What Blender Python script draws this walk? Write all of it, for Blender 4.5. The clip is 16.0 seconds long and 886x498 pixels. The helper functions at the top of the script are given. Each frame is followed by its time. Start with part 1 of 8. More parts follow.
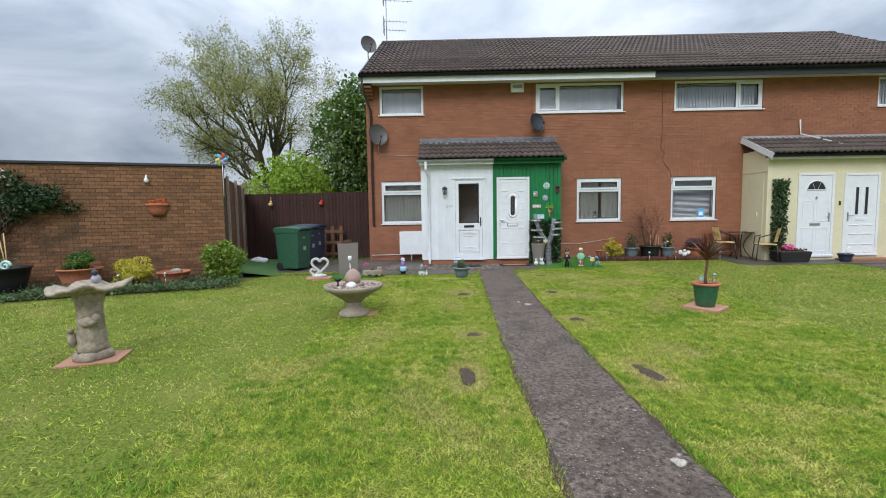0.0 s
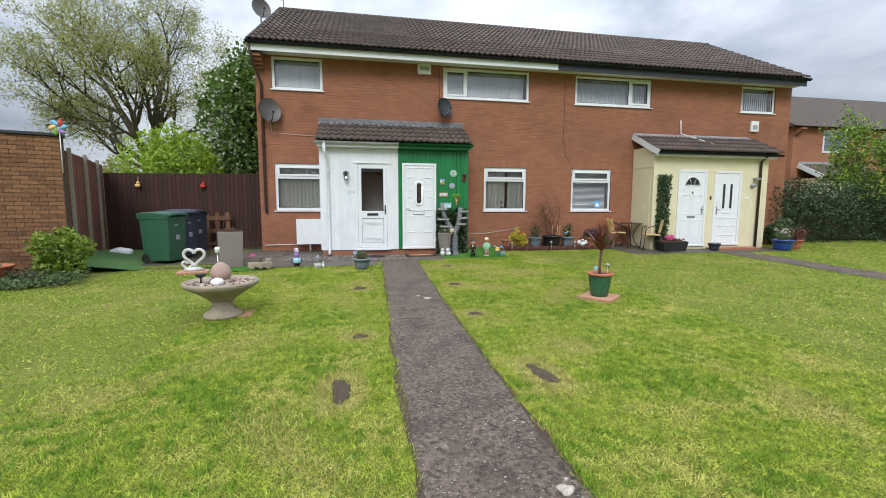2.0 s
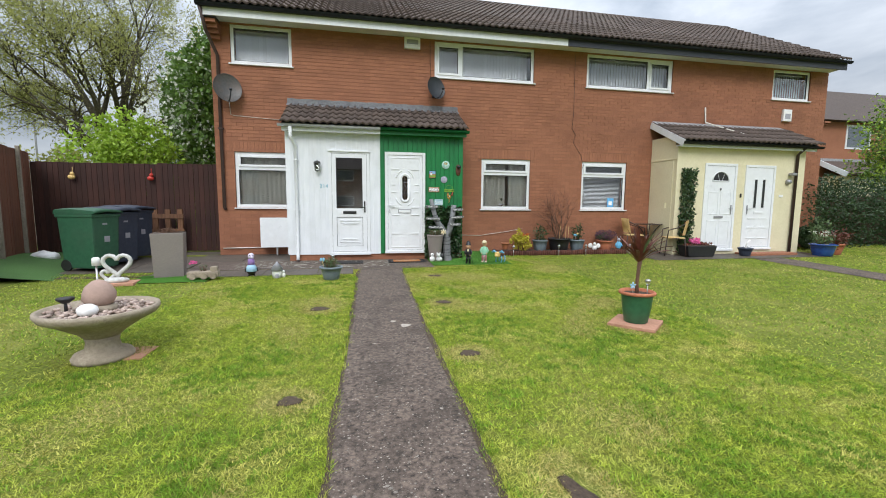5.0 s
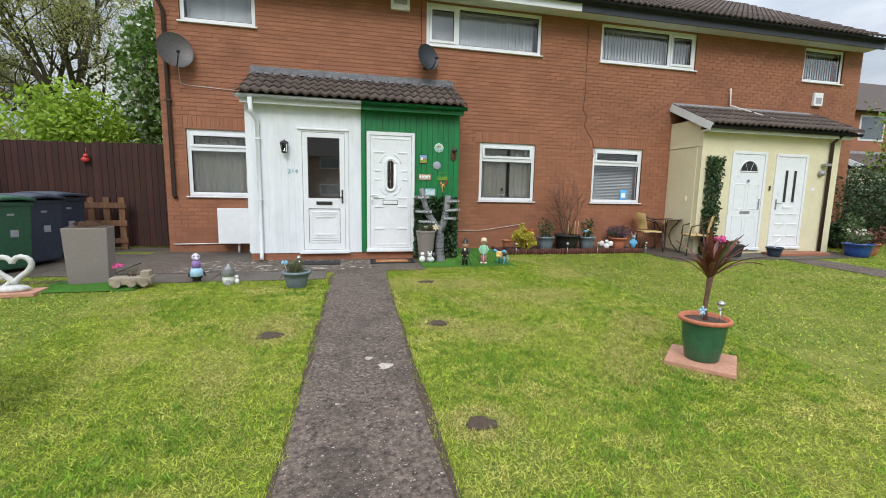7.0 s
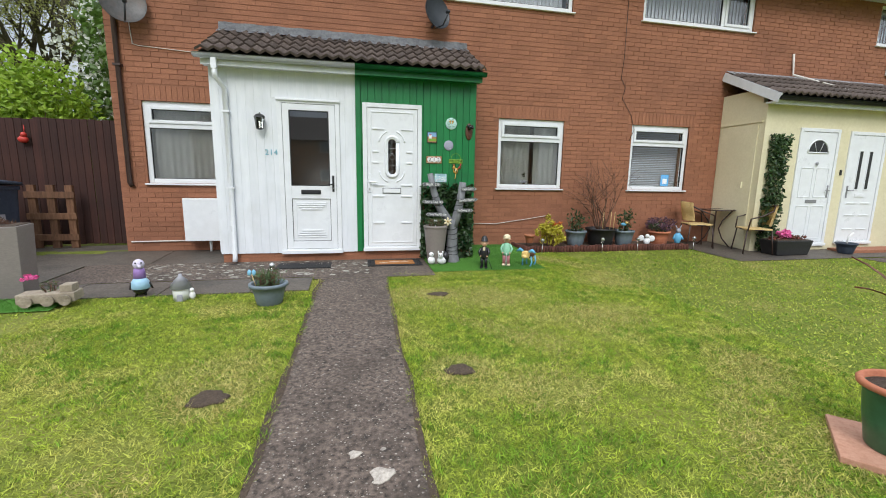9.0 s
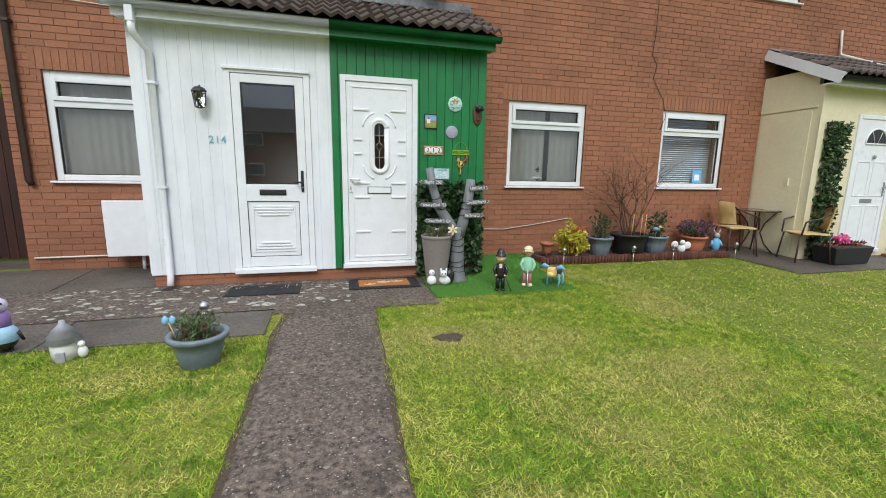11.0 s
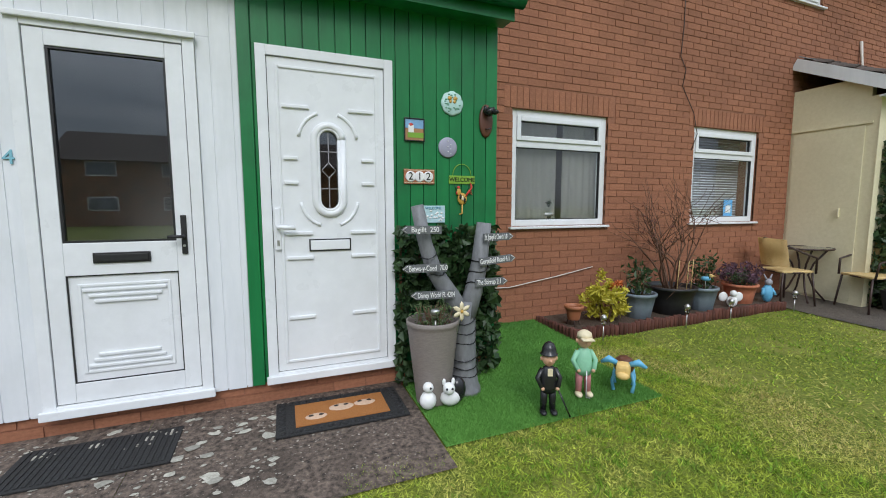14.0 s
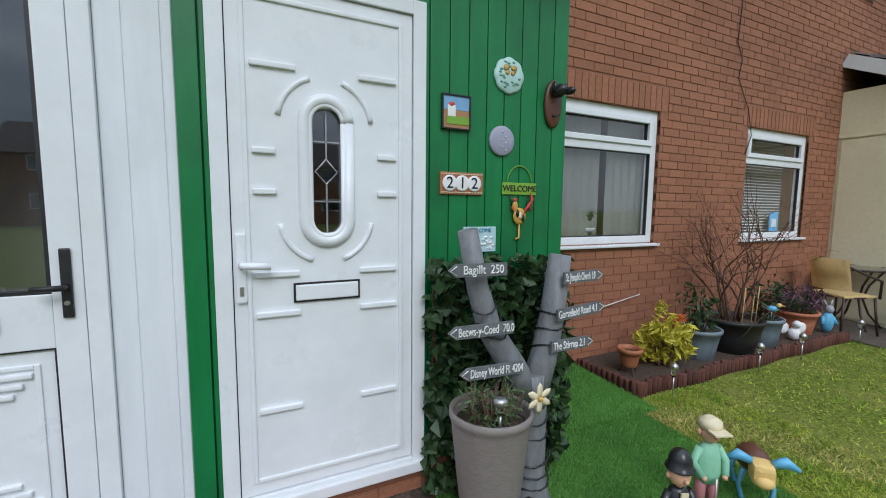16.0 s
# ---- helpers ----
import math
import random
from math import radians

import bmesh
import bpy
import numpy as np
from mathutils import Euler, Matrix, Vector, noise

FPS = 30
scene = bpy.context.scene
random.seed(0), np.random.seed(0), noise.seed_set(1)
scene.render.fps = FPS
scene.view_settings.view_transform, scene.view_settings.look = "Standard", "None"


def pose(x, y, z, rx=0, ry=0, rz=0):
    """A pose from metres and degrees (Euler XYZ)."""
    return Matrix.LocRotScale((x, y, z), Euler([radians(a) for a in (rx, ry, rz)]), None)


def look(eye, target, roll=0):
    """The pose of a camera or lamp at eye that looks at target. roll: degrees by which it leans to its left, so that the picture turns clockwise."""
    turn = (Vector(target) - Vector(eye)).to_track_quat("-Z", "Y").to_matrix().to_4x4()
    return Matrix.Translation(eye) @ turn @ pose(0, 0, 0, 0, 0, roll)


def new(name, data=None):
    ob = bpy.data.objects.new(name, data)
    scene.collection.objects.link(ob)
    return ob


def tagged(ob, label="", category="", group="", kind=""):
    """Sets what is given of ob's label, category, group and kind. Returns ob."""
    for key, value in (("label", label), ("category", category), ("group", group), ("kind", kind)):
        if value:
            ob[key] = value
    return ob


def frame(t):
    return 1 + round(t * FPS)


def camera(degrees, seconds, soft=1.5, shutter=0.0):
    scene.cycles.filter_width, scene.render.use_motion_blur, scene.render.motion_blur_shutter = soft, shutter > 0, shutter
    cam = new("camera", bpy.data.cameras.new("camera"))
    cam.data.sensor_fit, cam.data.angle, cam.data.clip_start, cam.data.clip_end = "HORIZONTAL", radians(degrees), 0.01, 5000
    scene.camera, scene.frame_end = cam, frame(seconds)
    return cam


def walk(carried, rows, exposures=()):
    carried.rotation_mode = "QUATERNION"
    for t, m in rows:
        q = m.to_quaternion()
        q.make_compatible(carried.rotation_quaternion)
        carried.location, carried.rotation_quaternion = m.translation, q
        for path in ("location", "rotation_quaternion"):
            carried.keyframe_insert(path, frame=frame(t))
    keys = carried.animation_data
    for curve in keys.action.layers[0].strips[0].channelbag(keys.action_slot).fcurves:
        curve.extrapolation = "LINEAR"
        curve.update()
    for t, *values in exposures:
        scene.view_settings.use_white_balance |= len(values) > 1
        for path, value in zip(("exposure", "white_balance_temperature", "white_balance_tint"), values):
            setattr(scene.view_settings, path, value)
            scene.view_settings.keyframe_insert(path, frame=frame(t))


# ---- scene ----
cam = camera(93.7, 16.0, soft=1.0)
PATH = [
    (0, (0.006, 0.376, 1.401), (-0.024, 2.371, 1.251), -0.9),
    (0.5, (0.098, 0.448, 1.389), (0.218, 2.437, 1.214), -0.6),
    (1, (0.208, 0.551, 1.384), (0.441, 2.528, 1.192), -0.2),
    (1.5, (0.277, 0.704, 1.362), (0.591, 2.669, 1.162), -0.0),
    (2, (0.353, 0.9, 1.368), (0.718, 2.856, 1.163), 0.1),
    (2.5, (0.421, 1.077, 1.371), (0.811, 3.027, 1.159), 0.2),
    (3, (0.545, 1.32, 1.386), (0.936, 3.27, 1.175), 0.4),
    (3.5, (0.633, 1.541, 1.368), (1.008, 3.495, 1.163), 0.4),
    (6, (0.88, 3.093, 1.313), (1.288, 5.038, 1.095), 0.5),
    (6.5, (0.948, 3.406, 1.324), (1.377, 5.345, 1.088), 0.8),
    (7, (0.969, 3.743, 1.328), (1.404, 5.678, 1.074), 1.0),
    (7.5, (1.025, 4.071, 1.331), (1.46, 6.004, 1.059), 1.1),
    (8, (1.101, 4.401, 1.334), (1.529, 6.333, 1.046), 1.1),
    (8.5, (1.105, 4.747, 1.35), (1.527, 6.678, 1.043), 1.0),
    (9, (1.115, 5.089, 1.345), (1.534, 7.018, 1.023), 0.9),
    (11.5, (1.186, 6.827, 1.364), (1.729, 8.72, 1.015), 0.9),
    (12, (1.2, 7.18, 1.36), (1.793, 9.058, 1.01), 0.8),
    (12.5, (1.215, 7.501, 1.361), (1.853, 9.368, 1.035), 0.3),
    (13, (1.226, 7.83, 1.382), (1.901, 9.691, 1.099), -0.1),
    (13.5, (1.286, 8.179, 1.403), (2.0, 10.032, 1.166), -0.3),
    (14, (1.34, 8.474, 1.442), (2.086, 10.319, 1.242), -0.1),
    (14.5, (1.334, 8.8, 1.494), (2.119, 10.63, 1.309), 0.1),
    (15, (1.37, 9.11, 1.516), (2.196, 10.922, 1.328), 0.5),
    (15.5, (1.392, 9.323, 1.52), (2.244, 11.122, 1.329), 0.6),
    (16, (1.364, 9.568, 1.541), (2.233, 11.359, 1.347), 0.6),
]
walk(cam, [(t, look(eye, target, roll)) for t, eye, target, roll in PATH],
     exposures=[(0, 0.1, 6200, 10), (2.5, 0.3, 6450, 10), (8, 0.3, 6500, 10), (11.5, 0.22, 6500, 10), (14.5, 0.0, 6200, 10), (16, -0.1, 6000, 10)])

# ---- world and sun: overcast spring day ----
world = bpy.data.worlds.new("overcast_sky")
scene.world = world
world.use_nodes = True
wn, wl = world.node_tree.nodes, world.node_tree.links
wn.clear()
w_out = wn.new("ShaderNodeOutputWorld")
w_bg = wn.new("ShaderNodeBackground")
w_bg.inputs["Strength"].default_value = 0.12
w_sky = wn.new("ShaderNodeTexSky")
w_sky.sky_type = "NISHITA"
w_sky.sun_disc = False
w_sky.sun_elevation = radians(48)
w_sky.sun_rotation = radians(200)
w_tc = wn.new("ShaderNodeTexCoord")
w_map = wn.new("ShaderNodeMapping")
w_map.inputs["Scale"].default_value = (1.0, 1.0, 2.6)
w_noise = wn.new("ShaderNodeTexNoise")
w_noise.inputs["Scale"].default_value = 2.2
w_noise.inputs["Detail"].default_value = 7
w_noise.inputs["Roughness"].default_value = 0.55
w_noise.inputs["Distortion"].default_value = 0.4
w_ramp = wn.new("ShaderNodeValToRGB")
w_ramp.color_ramp.elements[0].position = 0.36
w_ramp.color_ramp.elements[0].color = (3.3, 3.8, 4.5, 1)
w_ramp.color_ramp.elements[1].position = 0.64
w_ramp.color_ramp.elements[1].color = (6.9, 7.3, 7.9, 1)
w_mix = wn.new("ShaderNodeMix")
w_mix.data_type = "RGBA"
w_mix.inputs["Factor"].default_value = 0.93
wl.new(w_tc.outputs["Generated"], w_map.inputs["Vector"])
wl.new(w_map.outputs["Vector"], w_noise.inputs["Vector"])
wl.new(w_noise.outputs["Fac"], w_ramp.inputs["Fac"])
wl.new(w_sky.outputs["Color"], w_mix.inputs["A"])
w_sep = wn.new("ShaderNodeSeparateXYZ")
w_rise = wn.new("ShaderNodeMapRange")   # an overcast sky is brighter overhead than at the horizon
w_rise.inputs["From Min"].default_value, w_rise.inputs["From Max"].default_value = 0.15, 0.9
w_rise.inputs["To Min"].default_value, w_rise.inputs["To Max"].default_value = 0.70, 2.5
w_mul = wn.new("ShaderNodeVectorMath")
w_mul.operation = "SCALE"
wl.new(w_tc.outputs["Generated"], w_sep.inputs["Vector"])
wl.new(w_sep.outputs["Z"], w_rise.inputs["Value"])
wl.new(w_ramp.outputs["Color"], w_mul.inputs[0])
wl.new(w_rise.outputs["Result"], w_mul.inputs["Scale"])
wl.new(w_mul.outputs["Vector"], w_mix.inputs["B"])
wl.new(w_mix.outputs["Result"], w_bg.inputs["Color"])
wl.new(w_bg.outputs["Background"], w_out.inputs["Surface"])

sun = new("sun", bpy.data.lights.new("sun", "SUN"))
sun.data.energy = 1.5
sun.data.angle = radians(25)
sun.data.color = (1.0, 0.98, 0.95)
sun.matrix_world = look((-6, -18, 22), (0, 6, 0))


# ---- materials ----
def mat(name, c1, c2, scale=40.0, rough=0.7, bump=0.0, metal=0.0, vary=0.0, island=False, stain=None, stain_scale=1.5,
        stain_amount=0.5, stretch=(1, 1, 1), spec=0.5, coat=0.0, bump_dist=0.01, trans=0.0):
    """Procedural surface: fine grain between two colours, a second, larger scale of stain, relief and piece-to-piece variation."""
    m = bpy.data.materials.new(name)
    m.use_nodes = True
    n, l = m.node_tree.nodes, m.node_tree.links
    p = n["Principled BSDF"]
    tc = n.new("ShaderNodeTexCoord")
    mp = n.new("ShaderNodeMapping")
    mp.inputs["Scale"].default_value = stretch
    l.new(tc.outputs["Object"], mp.inputs["Vector"])
    fine = n.new("ShaderNodeTexNoise")
    fine.inputs["Scale"].default_value = scale
    fine.inputs["Detail"].default_value = 5
    fine.inputs["Roughness"].default_value = 0.65
    l.new(mp.outputs["Vector"], fine.inputs["Vector"])
    ramp = n.new("ShaderNodeValToRGB")
    ramp.color_ramp.elements[0].position, ramp.color_ramp.elements[1].position = 0.32, 0.68
    ramp.color_ramp.elements[0].color, ramp.color_ramp.elements[1].color = (*c1, 1), (*c2, 1)
    l.new(fine.outputs["Fac"], ramp.inputs["Fac"])
    colour = ramp.outputs["Color"]
    big = n.new("ShaderNodeTexNoise")
    big.inputs["Scale"].default_value = stain_scale
    big.inputs["Detail"].default_value = 6
    big.inputs["Roughness"].default_value = 0.6
    l.new(tc.outputs["Object"], big.inputs["Vector"])
    if stain:
        sr = n.new("ShaderNodeMapRange")
        sr.inputs["From Min"].default_value, sr.inputs["From Max"].default_value = 0.48, 0.68
        sr.inputs["To Max"].default_value = stain_amount
        l.new(big.outputs["Fac"], sr.inputs["Value"])
        mx = n.new("ShaderNodeMix")
        mx.data_type = "RGBA"
        l.new(sr.outputs["Result"], mx.inputs["Factor"])
        l.new(colour, mx.inputs["A"])
        mx.inputs["B"].default_value = (*stain, 1)
        colour = mx.outputs["Result"]
    if vary:
        rnd = n.new("ShaderNodeNewGeometry").outputs["Random Per Island"] if island else n.new("ShaderNodeObjectInfo").outputs["Random"]
        vr = n.new("ShaderNodeMapRange")
        vr.inputs["To Min"].default_value, vr.inputs["To Max"].default_value = 1 - vary, 1 + vary
        l.new(rnd, vr.inputs["Value"])
        hs = n.new("ShaderNodeHueSaturation")
        l.new(vr.outputs["Result"], hs.inputs["Value"])
        l.new(colour, hs.inputs["Color"])
        colour = hs.outputs["Color"]
    l.new(colour, p.inputs["Base Color"])
    rr = n.new("ShaderNodeMapRange")
    rr.inputs["To Min"].default_value, rr.inputs["To Max"].default_value = max(0.03, rough - 0.1), min(1, rough + 0.1)
    l.new(big.outputs["Fac"], rr.inputs["Value"])
    l.new(rr.outputs["Result"], p.inputs["Roughness"])
    p.inputs["Metallic"].default_value = metal
    p.inputs["Specular IOR Level"].default_value = spec
    p.inputs["Coat Weight"].default_value = coat
    if bump:
        b = n.new("ShaderNodeBump")
        b.inputs["Strength"].default_value = bump
        b.inputs["Distance"].default_value = bump_dist
        l.new(fine.outputs["Fac"], b.inputs["Height"])
        l.new(b.outputs["Normal"], p.inputs["Normal"])
    if trans:
        p.inputs["Subsurface Weight"].default_value = 0.0
        t = n.new("ShaderNodeBsdfTranslucent")
        l.new(colour, t.inputs["Color"])
        ms = n.new("ShaderNodeMixShader")
        ms.inputs["Fac"].default_value = trans
        l.new(p.outputs["BSDF"], ms.inputs[1])
        l.new(t.outputs["BSDF"], ms.inputs[2])
        l.new(ms.outputs["Shader"], n["Material Output"].inputs["Surface"])
    return m


def glass_mat(name, tint=(0.94, 0.97, 0.97), rough=0.0, ior=1.5):
    m = bpy.data.materials.new(name)
    m.use_nodes = True
    p = m.node_tree.nodes["Principled BSDF"]
    p.inputs["Base Color"].default_value = (*tint, 1)
    p.inputs["Roughness"].default_value = rough
    p.inputs["Transmission Weight"].default_value = 1.0
    p.inputs["IOR"].default_value = ior
    return m


M_GRASS = mat("lawn_soil", (0.05, 0.075, 0.011), (0.22, 0.26, 0.046), 45, 0.95, 0.6, stain=(0.27, 0.25, 0.075), stain_scale=0.9, stain_amount=0.6, spec=0.1, bump_dist=0.02)
M_BLADE = mat("grass_blades", (0.20, 0.30, 0.025), (0.49, 0.54, 0.08), 9, 0.7, vary=0.5, island=True, stain=(0.60, 0.53, 0.17), stain_scale=1.7, stain_amount=0.85, spec=0.2, trans=0.3)
M_CLOVER = mat("dark_green_clumps", (0.10, 0.22, 0.015), (0.28, 0.42, 0.04), 12, 0.6, vary=0.5, island=True, stain=(0.22, 0.34, 0.05), stain_scale=2.5, spec=0.25, trans=0.25)
M_STRAW = mat("dried_straw_grass", (0.38, 0.32, 0.10), (0.60, 0.54, 0.20), 12, 0.8, vary=0.35, island=True, stain=(0.36, 0.38, 0.10), stain_scale=4, stain_amount=0.6, spec=0.15, trans=0.25)
M_TURF = mat("artificial_turf", (0.08, 0.23, 0.035), (0.17, 0.38, 0.08), 160, 0.85, 0.7, stain=(0.06, 0.17, 0.04), spec=0.2)
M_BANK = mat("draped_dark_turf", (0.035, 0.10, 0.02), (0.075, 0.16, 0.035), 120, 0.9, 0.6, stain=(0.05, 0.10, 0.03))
M_TARMAC = mat("old_tarmac", (0.016, 0.011, 0.008), (0.22, 0.165, 0.13), 34, 0.85, 1.0, stain=(0.045, 0.034, 0.026), stain_scale=2.6, stain_amount=0.7, bump_dist=0.018)
M_CHIP = mat("pale_stone_chip", (0.20, 0.175, 0.15), (0.38, 0.34, 0.29), 60, 0.85, 0.3, vary=0.5, island=True)
M_LICHEN = mat("pale_lichen", (0.26, 0.25, 0.21), (0.46, 0.44, 0.38), 50, 0.9, 0.3, vary=0.3, island=True)
M_SLAB = mat("concrete_slab", (0.05, 0.040, 0.032), (0.15, 0.125, 0.10), 40, 0.6, 0.5, vary=0.12, stain=(0.04, 0.036, 0.03), stain_scale=1.8, stain_amount=0.8)
# soil; its dark colour also paints shade in the hedge and beside the path
M_SOIL_SHADE = mat("bare_soil_and_shade", (0.045, 0.03, 0.02), (0.11, 0.075, 0.05), 60, 0.95, 0.9, bump_dist=0.02)
M_BRICK = mat("red_brown_brick", (0.255, 0.102, 0.055), (0.365, 0.155, 0.084), 30, 0.85, 0.35, vary=0.10, stain=(0.19, 0.08, 0.045), stain_scale=0.8, stain_amount=0.5, stretch=(1, 1, 2))
M_BRICKJ = mat("red_brown_brickwork", (0.255, 0.102, 0.055), (0.365, 0.155, 0.084), 30, 0.85, 0.35, vary=0.10, island=True, stain=(0.19, 0.08, 0.045), stain_scale=0.8, stain_amount=0.5, stretch=(1, 1, 2))
M_MORTAR = mat("brown_mortar", (0.235, 0.10, 0.058), (0.335, 0.15, 0.088), 80, 0.95, 0.5, stain=(0.17, 0.075, 0.045))
M_GBRICK = mat("weathered_garden_brick", (0.135, 0.062, 0.026), (0.26, 0.13, 0.06), 25, 0.9, 0.4, vary=0.25, stain=(0.045, 0.034, 0.02), stain_scale=1.3, stain_amount=0.85)
M_GBRICKJ = mat("weathered_garden_brickwork", (0.135, 0.062, 0.026), (0.26, 0.13, 0.06), 25, 0.9, 0.4, vary=0.25, island=True, stain=(0.045, 0.034, 0.02), stain_scale=1.3, stain_amount=0.85)
M_GMORTAR = mat("dark_mortar", (0.055, 0.042, 0.03), (0.11, 0.085, 0.06), 60, 0.95, 0.5)
M_UPVC = mat("white_upvc", (0.74, 0.76, 0.78), (0.80, 0.82, 0.84), 8, 0.3, stain=(0.70, 0.71, 0.71), stain_scale=3, stain_amount=0.35)
M_WHITEB = mat("white_painted_board", (0.70, 0.73, 0.76), (0.78, 0.80, 0.83), 14, 0.5, 0.1, vary=0.03, stain=(0.62, 0.64, 0.64), stain_scale=2.5, stain_amount=0.4, stretch=(1, 1, 0.15))
M_GREENB = mat("green_painted_board", (0.005, 0.15, 0.04), (0.010, 0.20, 0.055), 12, 0.42, 0.12, vary=0.06, stain=(0.006, 0.10, 0.032), stain_scale=2.5, stain_amount=0.6, stretch=(1, 1, 0.15))
M_CREAM = mat("cream_painted_render", (0.68, 0.62, 0.41), (0.75, 0.69, 0.48), 25, 0.7, 0.15, stain=(0.60, 0.54, 0.36), stain_scale=1.2, stain_amount=0.4)
M_TILE = mat("brown_concrete_tile", (0.050, 0.036, 0.030), (0.10, 0.072, 0.058), 35, 0.85, 0.5, vary=0.2, stain=(0.15, 0.12, 0.095), stain_scale=2.5, stain_amount=0.35)
M_TILEJ = mat("brown_concrete_tiling", (0.050, 0.036, 0.030), (0.10, 0.072, 0.058), 35, 0.85, 0.5, vary=0.2, island=True, stain=(0.13, 0.10, 0.08), stain_scale=2.5, stain_amount=0.3)
M_LEAD = mat("grey_lead_flashing", (0.22, 0.23, 0.25), (0.42, 0.43, 0.45), 18, 0.6, 0.5, stain=(0.15, 0.15, 0.16), stain_scale=4)
M_DARKP = mat("dark_painted_trim", (0.018, 0.022, 0.028), (0.03, 0.035, 0.042), 20, 0.45, stain=(0.04, 0.045, 0.05))
M_BLACK = mat("black_plastic", (0.012, 0.012, 0.013), (0.022, 0.022, 0.024), 30, 0.45, 0.1, stain=(0.03, 0.03, 0.03))
M_BROWNPIPE = mat("brown_downpipe", (0.035, 0.018, 0.014), (0.05, 0.027, 0.02), 15, 0.5, stain=(0.06, 0.035, 0.03))
M_FENCE = mat("red_brown_fence_board", (0.026, 0.008, 0.006), (0.055, 0.017, 0.011), 22, 0.8, 0.4, vary=0.25, stain=(0.05, 0.022, 0.014), stretch=(1, 1, 0.08))
M_FENCE2 = mat("faded_brown_fence_board", (0.12, 0.042, 0.022), (0.20, 0.078, 0.042), 22, 0.85, 0.4, vary=0.2, stain=(0.07, 0.045, 0.028), stretch=(1, 1, 0.08))
M_POST = mat("concrete_post", (0.20, 0.17, 0.13), (0.33, 0.29, 0.23), 45, 0.9, 0.4, stain=(0.13, 0.11, 0.08))
M_ROOM = mat("interior_wall_paint", (0.52, 0.50, 0.47), (0.58, 0.56, 0.53), 5, 0.8)
M_BLIND = mat("white_blind_fabric", (0.62, 0.64, 0.68), (0.72, 0.74, 0.78), 60, 0.8, vary=0.06, trans=0.2)
M_CURTAIN = mat("net_curtain", (0.84, 0.84, 0.80), (0.90, 0.90, 0.87), 90, 0.9, trans=0.12)
M_GLASS = glass_mat("window_glass", ior=1.6)
M_GLASSD = glass_mat("dark_door_glass", (0.45, 0.50, 0.53), ior=2.1)
M_BARK = mat("tree_bark", (0.035, 0.030, 0.018), (0.10, 0.085, 0.045), 14, 0.95, 0.8, bump_dist=0.04)
M_WILLOW = mat("young_willow_leaf", (0.24, 0.26, 0.06), (0.42, 0.43, 0.14), 6, 0.6, vary=0.3, island=True, trans=0.4)
M_HAWLEAF = mat("hawthorn_leaf", (0.06, 0.13, 0.02), (0.15, 0.25, 0.045), 6, 0.55, vary=0.35, island=True, trans=0.3)
M_BLOSSOM = mat("white_blossom", (0.60, 0.62, 0.52), (0.74, 0.76, 0.68), 12, 0.7, vary=0.1, island=True, trans=0.3)
M_LIME = mat("lime_green_leaf", (0.22, 0.36, 0.03), (0.38, 0.52, 0.06), 6, 0.55, vary=0.3, island=True, trans=0.35)
M_PRIVET = mat("yellow_green_shrub_leaf", (0.12, 0.20, 0.02), (0.26, 0.36, 0.045), 7, 0.45, vary=0.35, island=True, trans=0.25)
M_DARKLEAF = mat("dark_green_leaf", (0.018, 0.048, 0.016), (0.05, 0.095, 0.03), 9, 0.45, vary=0.35, island=True, trans=0.15)
M_HERB = mat("grey_green_herb_leaf", (0.06, 0.115, 0.04), (0.14, 0.20, 0.08), 9, 0.6, vary=0.3, island=True, trans=0.2)
M_YELLEAF = mat("yellow_leaf", (0.46, 0.42, 0.03), (0.68, 0.60, 0.09), 7, 0.5, vary=0.25, island=True, trans=0.25)
M_ORLEAF = mat("orange_red_leaf", (0.55, 0.12, 0.035), (0.72, 0.24, 0.06), 7, 0.5, vary=0.2, island=True, trans=0.25)
M_REDLEAF = mat("bronze_red_leaf", (0.085, 0.022, 0.016), (0.20, 0.065, 0.04), 9, 0.4, vary=0.35, island=True, trans=0.15)
M_PURPLE = mat("purple_heather", (0.06, 0.03, 0.045), (0.13, 0.06, 0.09), 9, 0.7, vary=0.3, island=True)
M_PINK = mat("pink_petal", (0.70, 0.07, 0.30), (0.85, 0.22, 0.48), 9, 0.6, vary=0.25, island=True, trans=0.2)
M_TWIG = mat("brown_twig", (0.09, 0.045, 0.028), (0.17, 0.09, 0.055), 40, 0.85, 0.3)
M_STONE = mat("weathered_cast_stone", (0.25, 0.20, 0.145), (0.46, 0.39, 0.30), 22, 0.9, 0.9, stain=(0.13, 0.11, 0.08), stain_scale=6, stain_amount=0.75, bump_dist=0.02)
M_STONE2 = mat("buff_cast_stone", (0.27, 0.22, 0.165), (0.40, 0.34, 0.26), 40, 0.88, 0.5, stain=(0.20, 0.165, 0.12), stain_scale=5, stain_amount=0.6)
M_PEB = mat("pebbles", (0.22, 0.15, 0.12), (0.52, 0.42, 0.36), 9, 0.7, vary=0.4, island=True)
M_TERRA = mat("terracotta", (0.42, 0.13, 0.065), (0.54, 0.20, 0.105), 25, 0.8, 0.2, stain=(0.35, 0.14, 0.09), stain_scale=5)
M_PAVER = mat("red_paving_slab", (0.40, 0.19, 0.12), (0.52, 0.29, 0.20), 40, 0.9, 0.3, vary=0.08, stain=(0.30, 0.16, 0.10), stain_scale=4)
M_GREENPOT = mat("green_glazed_plastic", (0.025, 0.10, 0.05), (0.04, 0.14, 0.07), 15, 0.4, 0.1, stain=(0.03, 0.09, 0.05))
